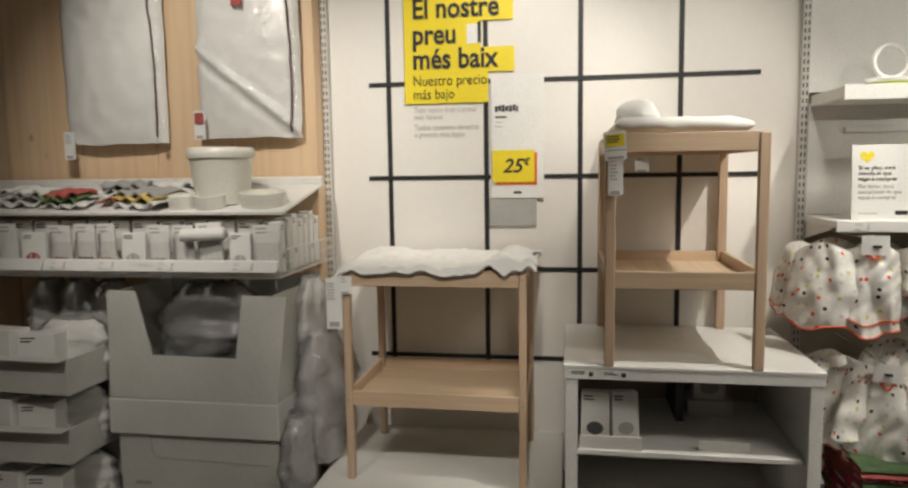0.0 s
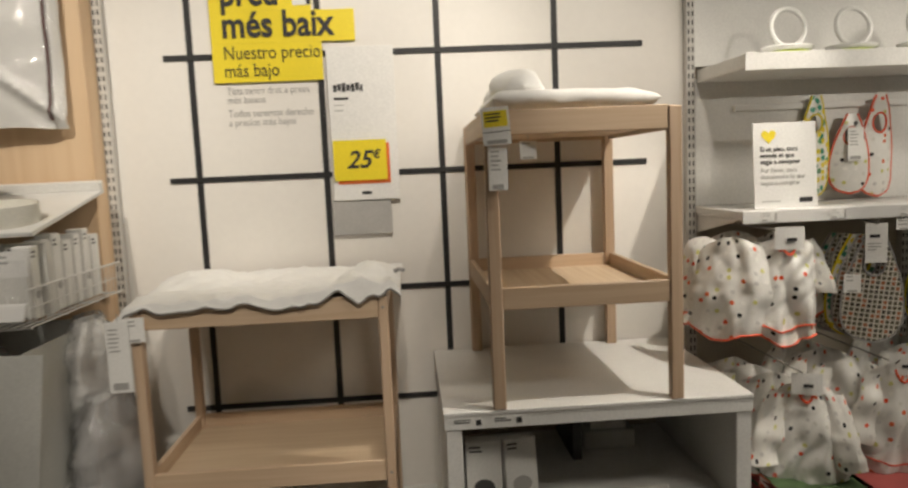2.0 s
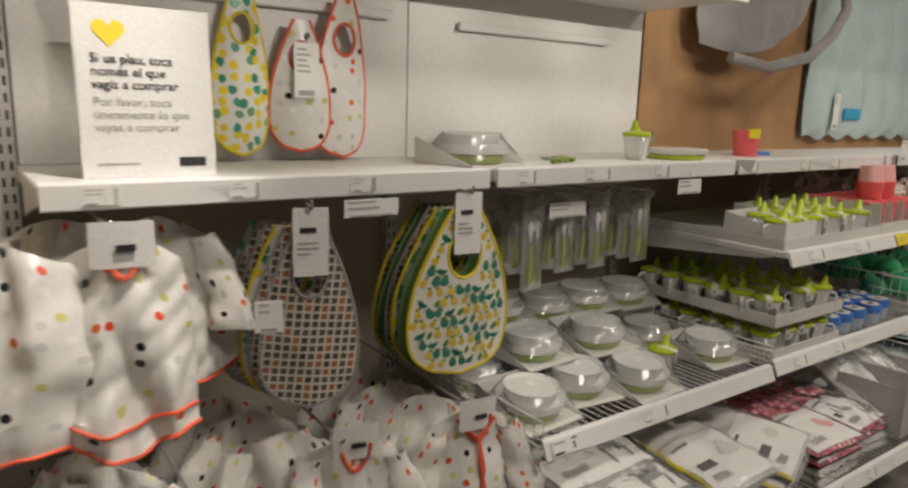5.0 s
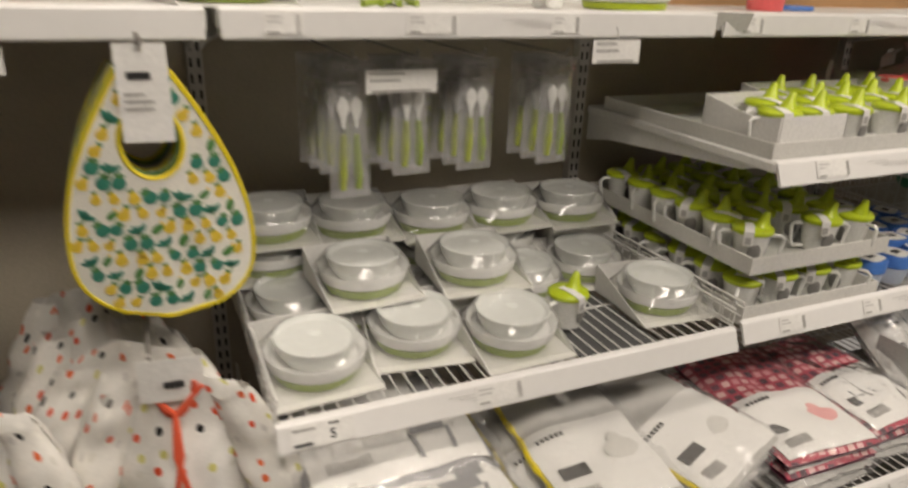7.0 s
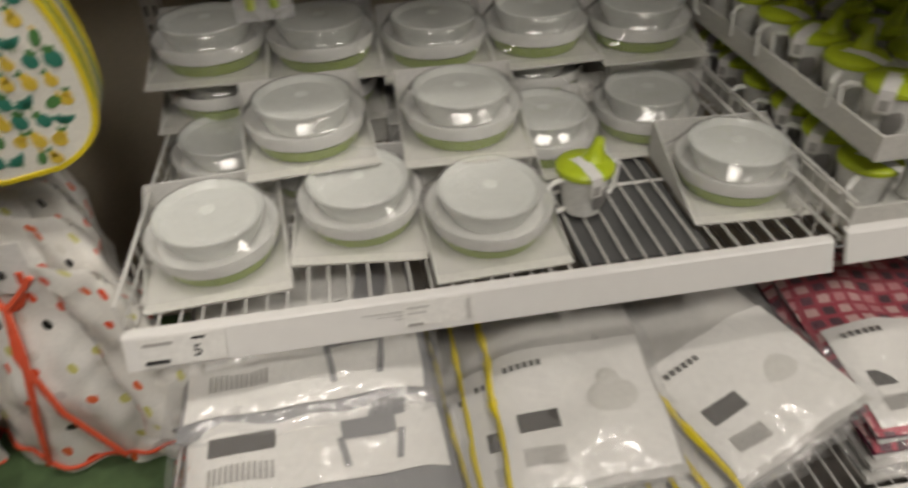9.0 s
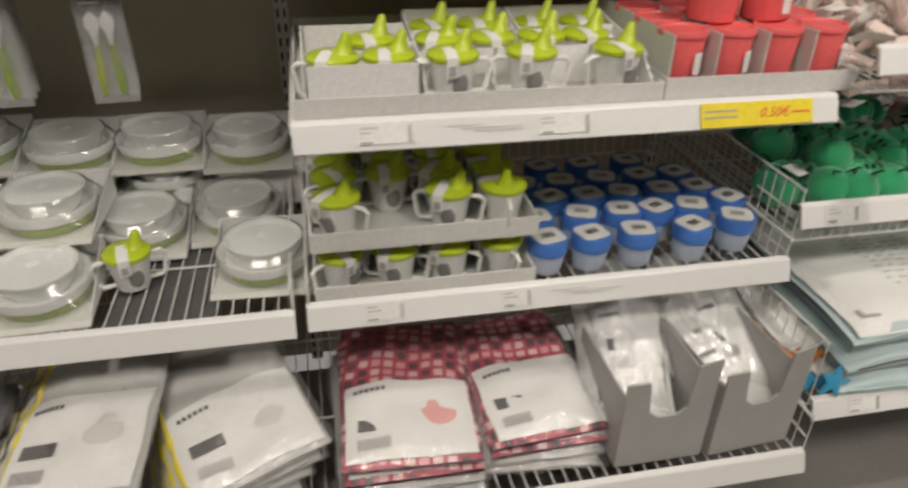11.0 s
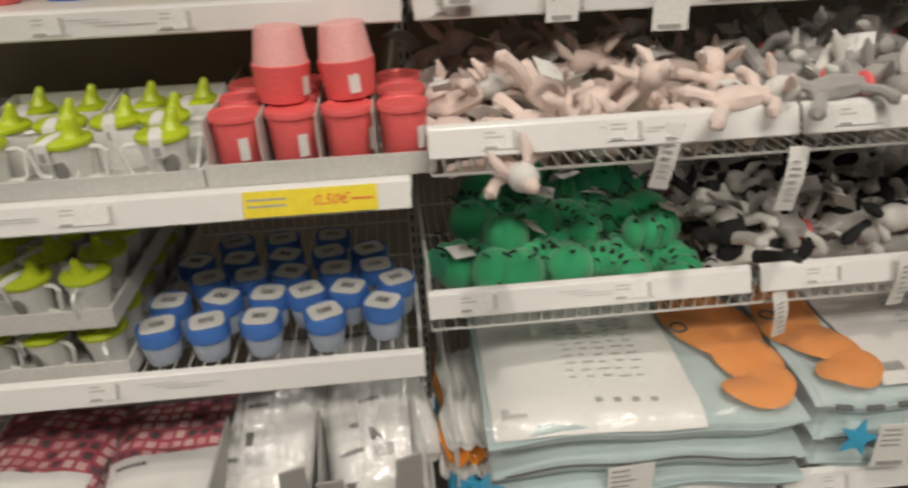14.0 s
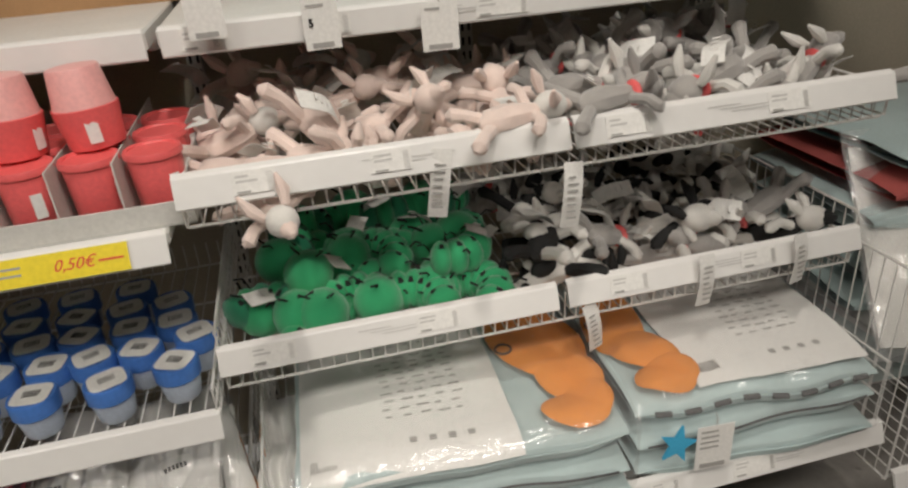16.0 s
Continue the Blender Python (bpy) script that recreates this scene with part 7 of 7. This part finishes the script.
rug_pack((4.372, 2.622, 0.345), 0.575, 0.60, 3, "pale teal folded play rug in clear film", 1, -2)
rug_pack((4.925, 2.622, 0.345), 0.485, 0.60, 3, "pale teal folded play rug in clear film", 2, -3)
for i, (x, y, z) in enumerate(((4.745, 2.602, 0.455), (4.072, 2.625, 0.40))):
    t = thing("blue_star", (x, y, z), "bright blue cloth star peeping from a rug", "applique", "", 0, 80)
    bm = bmnew()
    ring = [bm.verts.new(((0.038 if k % 2 == 0 else 0.016) * math.cos(k * math.pi / 5), (0.038 if k % 2 == 0 else 0.016) * math.sin(k * math.pi / 5), 0)) for k in range(10)]
    bm.faces.new(ring)
    thicken(bm, 0.006)
    part("star", bm, SKY, t)
folded_cloth(4.06, 2.86, 0.10, 0.40, 4, (SKY, CLOTH, ORANGE, CLOTH), "folded blue, white and orange play rug on edge", 0, 61, z=0.345)
hang_tag((4.33, 2.600, 0.45), (0.085, 0.075), "white printed fabric label on a folded rug", 3, rows=4, seed=91)
hang_tag((4.815, 2.598, 0.485), (0.07, 0.10), "white printed fabric label on a folded rug", -4, rows=4, seed=92)

# bottom of the last bay and the wire bin beyond it
wire_shelf(5.23, 6.0, 2.60, 3.36, 0.22, "white wire bin of folded packs", 41, side=0.46, front=0.30, name="wire_bin", pitch=0.03, rails=[(5.24, 5.99)])


def folded_quilt(x, y, z, w, d, th, material, label, seed, turn):
    t = thing("folded_quilt", (x, y, z), label, "quilt", "folded quilts", turn)

    def f(u, v):
        a = 2 * math.pi * v
        c, q = math.cos(a), math.sin(a)
        xx, yy = (u - 0.5) * w, d / 2 * math.copysign(abs(c) ** 0.4, c)
        k = min(1, 4.5 * min(u, 1 - u) + 0.12) ** 0.6
        return Vector((xx + 0.008 * noise.noise((yy * 8, seed, 1)), yy + 0.012 * noise.noise((xx * 7, seed, 4)), th * 0.5 + th * 0.52 * k * math.copysign(abs(q) ** 0.6, q) + 0.008 * noise.noise((xx * 7, yy * 7, seed))))

    part("quilt_body", add_sheet(bmnew(), 24, 22, f), material, t, smooth=True)
    return t


QUILTS = (CLOTH_TEAL, CLOTH_TEAL, CLOTH, CLOTH_TEAL, CLOTH_TEAL, CLOTH_TEAL, CLOTH_TEAL, CLOTH_RED, CLOTH_TEAL)
for i, cloth in enumerate(QUILTS):
    folded_quilt(5.56 + 0.012 * (i % 3), 3.06, 0.226 + 0.068 * i, 0.46, 0.46, 0.070, cloth, "dull red folded quilt in a stack" if cloth is CLOTH_RED else "pale folded quilt in a stack", 70 + i, 3 * (i % 3) - 3)
hang_tag((5.44, 2.815, 0.90), (0.07, 0.10), "white printed fabric label on a folded quilt", -8, rows=5, seed=95)
t = thing("film_pack", (5.50, 2.80, 0.62), "large clear bag with a white printed insert", "pack", "", -18, 48)
part("film", add_sheet(bmnew(), 20, 20, lambda u, v: Vector(((u - 0.5) * 0.44, (v - 0.5) * 0.5, 0.02 * noise.noise((u * 5, v * 5, 4)) + 0.03))), HAZE, t, smooth=True)
block("insert", (-0.20, -0.22, 0.0), (0.20, 0.22, 0.012), CARD_EDGE, t)
block("printed_bar", (-0.12, -0.10, 0.013), (0.06, -0.06, 0.0135), GREY_INK, t)


# ---- film-packed cushions on the bottom deck ----
def flat_pack(at, w, d, th, label, seed, cloth, edge=None, turn=0, rx=0, ry=0, card=0.55, picture=None, base=0.02):
    """A soft flat pack: puffed cloth or plastic, a printed paper band over its lower part, film round it."""
    t = thing("film_pack", at, label, "pack", "film packs", turn, rx, ry)

    def f(u, v, k=1.0, up=0.0):
        x, y = (u - 0.5) * w, (v - 0.5) * d
        e = (max(0, 1 - abs(2 * u - 1) ** 4) * max(0, 1 - abs(2 * v - 1) ** 4)) ** 0.5
        z = th * (0.25 + 0.75 * e) * k + 0.014 * noise.noise((x * 12, y * 12, seed)) * e + up
        return Vector((x + 0.004 * noise.noise((y * 15, seed, 1)), y + 0.004 * noise.noise((x * 15, seed, 2)), z))

    part("cushion", add_sheet(bmnew(), 20, 20, lambda u, v: f(u, v), 0.0, lambda u, v: (u * w + seed * 0.1, v * d)), cloth, t, smooth=True)
    part("underside", add_sheet(bmnew(), 4, 4, lambda u, v: Vector(((u - 0.5) * w, (v - 0.5) * d, 0.001))), cloth, t)
    part("printed_band", add_sheet(bmnew(), 14, 12, lambda u, v: f(0.03 + 0.94 * u, base + card * v, 1.0, 0.004), 0.001), PAPER, t, "white printed paper band", True)
    bm = bmnew()
    n = 6
    for k in range(n):
        p = f(0.10 + 0.042 * k, base + card * 0.86, 1, 0.0065)
        add_box(bm, (p.x, p.y - 0.0045, p.z), (p.x + w * 0.028, p.y + 0.0045, p.z + 0.0008))
    part("product_name", bm, SOFT_INK, t, "black printed product name")
    p = f(0.12, base + card * 0.42, 1, 0.0068)
    block("dark_label", (p.x, p.y - 0.012, p.z - 0.001), (p.x + w * 0.24, p.y + 0.014, p.z + 0.001), SOFT_INK, t)
    bm = bmnew()
    for k in range(12):
        q = f(0.12 + 0.02 * k, base + card * 0.18, 1, 0.0066)
        add_box(bm, (q.x, q.y - 0.012, q.z), (q.x + w * 0.010, q.y + 0.012, q.z + 0.0008))
    part("bar_code", bm, GREY_INK, t)
    if picture is SOFT_INK:
        bm = bmnew()
        for u0, u1, v0, v1, skew in ((0.70, 0.84, 0.42, 0.86, 0.05), (0.60, 0.80, 0.28, 0.46, 0.0), (0.60, 0.625, 0.08, 0.30, -0.02), (0.785, 0.81, 0.08, 0.30, 0.02)):
            add_sheet(bm, 4, 5, lambda u, v: f(u0 + (u1 - u0) * u + skew * v, base + card * (v0 + (v1 - v0) * v), 1.0, 0.0066))
        part("printed_chair", bm, SEAT_GREY, t, "printed picture of a grey chair")
    elif picture:
        bm = bmnew()
        p = f(0.70, base + card * 0.5, 1, 0.004)
        blob(bm, p, (w * 0.15, d * 0.07, 0.003), 14, 6)
        blob(bm, p + Vector((0, d * 0.07, 0)), (w * 0.07, d * 0.05, 0.003), 12, 6)
        part("printed_picture", bm, picture, t, smooth=True)
    if edge:
        part("coloured_edge", add_tube(bmnew(), [f(0.02, i / 16) + Vector((-0.001, 0, 0)) for i in range(17)], [0.003 + 0.009 * abs(noise.noise((i * 0.4, seed, 2))) for i in range(17)], 6), edge, t, "yellow cushion edge", True)
    over = random.Random(seed).uniform(0.05, 0.11)

    def wrap(u, v):
        """Loose film: close over the pack, its crinkled margins drooping past the edges."""
        a, b = (u - 0.5) * (1 + over) + 0.5, (v - 0.5) * (1 + over) + 0.5
        p = f(min(1, max(0, a)), min(1, max(0, b)), 1.06, 0.007)
        out = max(abs(a - 0.5), abs(b - 0.5), 0.5) - 0.5
        p.x += (a - min(1, max(0, a))) * w
        p.y += (b - min(1, max(0, b))) * d
        p.z += 0.009 * (0.55 - abs(noise.noise((u * 9, v * 9, seed + 4)))) + 0.012 * noise.noise((u * 14, v * 14, seed)) * min(1, out * 30)
        return p

    part("film", add_sheet(bmnew(), 34, 34, wrap), CRINKLED, t, smooth=True)
    return t


SOFT_INK = mat("charcoal_print", (0.09, 0.085, 0.08), 0.6)
SEAT_GREY = mat("smooth_grey_cloth", (0.30, 0.30, 0.31), 0.7, vary=0.08, bump=0.1)
CUSHION = mat("pale_grey_plastic_film", (0.55, 0.54, 0.51), 0.35, vary=0.06)
LG = "grey chair cover in film with a white printed band"
for k in range(4):
    flat_pack((2.325 + 0.006 * k, 2.70 + 0.004 * k, 0.286 + 0.052 * k), 0.33, 0.40, 0.05, LG, 100 + k, SEAT_GREY, None, 2 * k - 4, 0, 0, 0.42, SOFT_INK, 0.20)
flat_pack((2.335, 2.855, 0.498), 0.32, 0.34, 0.030, LG, 105, SEAT_GREY, None, 1, 6, 0, 0.75, SOFT_INK, 0.05)
AN = "high-chair cushion pack with a yellow edge and printed band"
for k in range(7):
    flat_pack((2.575 + (0.0, 0.012, 0.018, 0.036, 0.052, 0.075, 0.112)[k], 2.745 - (0, 0.01, -0.012, 0.006, -0.004, 0.004, 0.012)[k], 0.290 + 0.027 * k), 0.22, 0.36, 0.026, AN, 120 + k, CUSHION, YELLOW_TRIM, (-2, 6, -1, 7, 3, -2, -3)[k], 3 + (k * 7) % 4, (-16, -18, -14, -17, -14, -13, -6)[k], 0.55, CARD_EDGE)
for k in range(5):
    flat_pack((2.86 + 0.012 * k, 2.78 - 0.006 * k, 0.292 + 0.032 * k), 0.24, 0.37, 0.03, AN, 140 + k, CUSHION, YELLOW_TRIM, 8 + 3 * k, 4, -8, 0.50, CARD_EDGE)
RD = "red patterned cushion cover in film with a printed band"
for k in range(4):
    flat_pack((3.22 + 0.004 * k, 2.78, 0.288 + 0.030 * k), 0.25, 0.38, 0.03, RD if k > 1 else "pale cushion cover in film with a printed band", 160 + k, GINGHAM if k > 1 else CUSHION, None, 3 - 2 * k, 3, 0, 0.46, CORAL_PALE)
    flat_pack((3.49 - 0.004 * k, 2.80, 0.288 + 0.026 * k), 0.23, 0.36, 0.028, RD if k > 1 else "pale cushion cover in film with a printed band", 170 + k, GINGHAM if k > 1 else CUSHION, None, -5 + 3 * k, 3, 0, 0.50, None)
for i, (x, tn) in enumerate(((3.68, -12), (3.88, 6))):
    for k in range(3):
        flat_pack((x + 0.012 * k, 2.765 + 0.045 * k, 0.385 + 0.026 * k), 0.18 - 0.01 * k, 0.30, 0.045, "white padded cushion crumpled in clear film", 180 + 5 * i + k, CLOTH, None, tn + (4, -8, 11)[k], 26, (3, -6, 5)[k], 0.50, None)
for i, x in enumerate((3.690, 3.880)):
    t = thing("card_holder", (x, 2.585, 0.30), "grey card display holder with a notched front", "holder", "card holders", (0, 4)[i])
    bm = bmnew()
    pts = [(-0.088, 0), (0.088, 0), (0.088, 0.235), (0.045, 0.225), (0.036, 0.13), (0.018, 0.115), (-0.018, 0.115), (-0.036, 0.13), (-0.045, 0.20), (-0.088, 0.20)]
    a = [bm.verts.new((px, 0, pz)) for px, pz in pts]
    b = [bm.verts.new((px, 0.005, pz)) for px, pz in pts]
    n = len(pts)
    for k in range(n):
        bm.faces.new((a[k], a[(k + 1) % n], b[(k + 1) % n], b[k]))
    bm.faces.new(a), bm.faces.new(b[::-1])
    part("notched_front", bm, GREY_CARD, t)
    block("holder_side", (-0.088, 0.0055, 0), (-0.084, 0.22, 0.17), GREY_CARD, t)
    block("holder_side", (0.084, 0.0055, 0), (0.088, 0.22, 0.17), GREY_CARD, t)
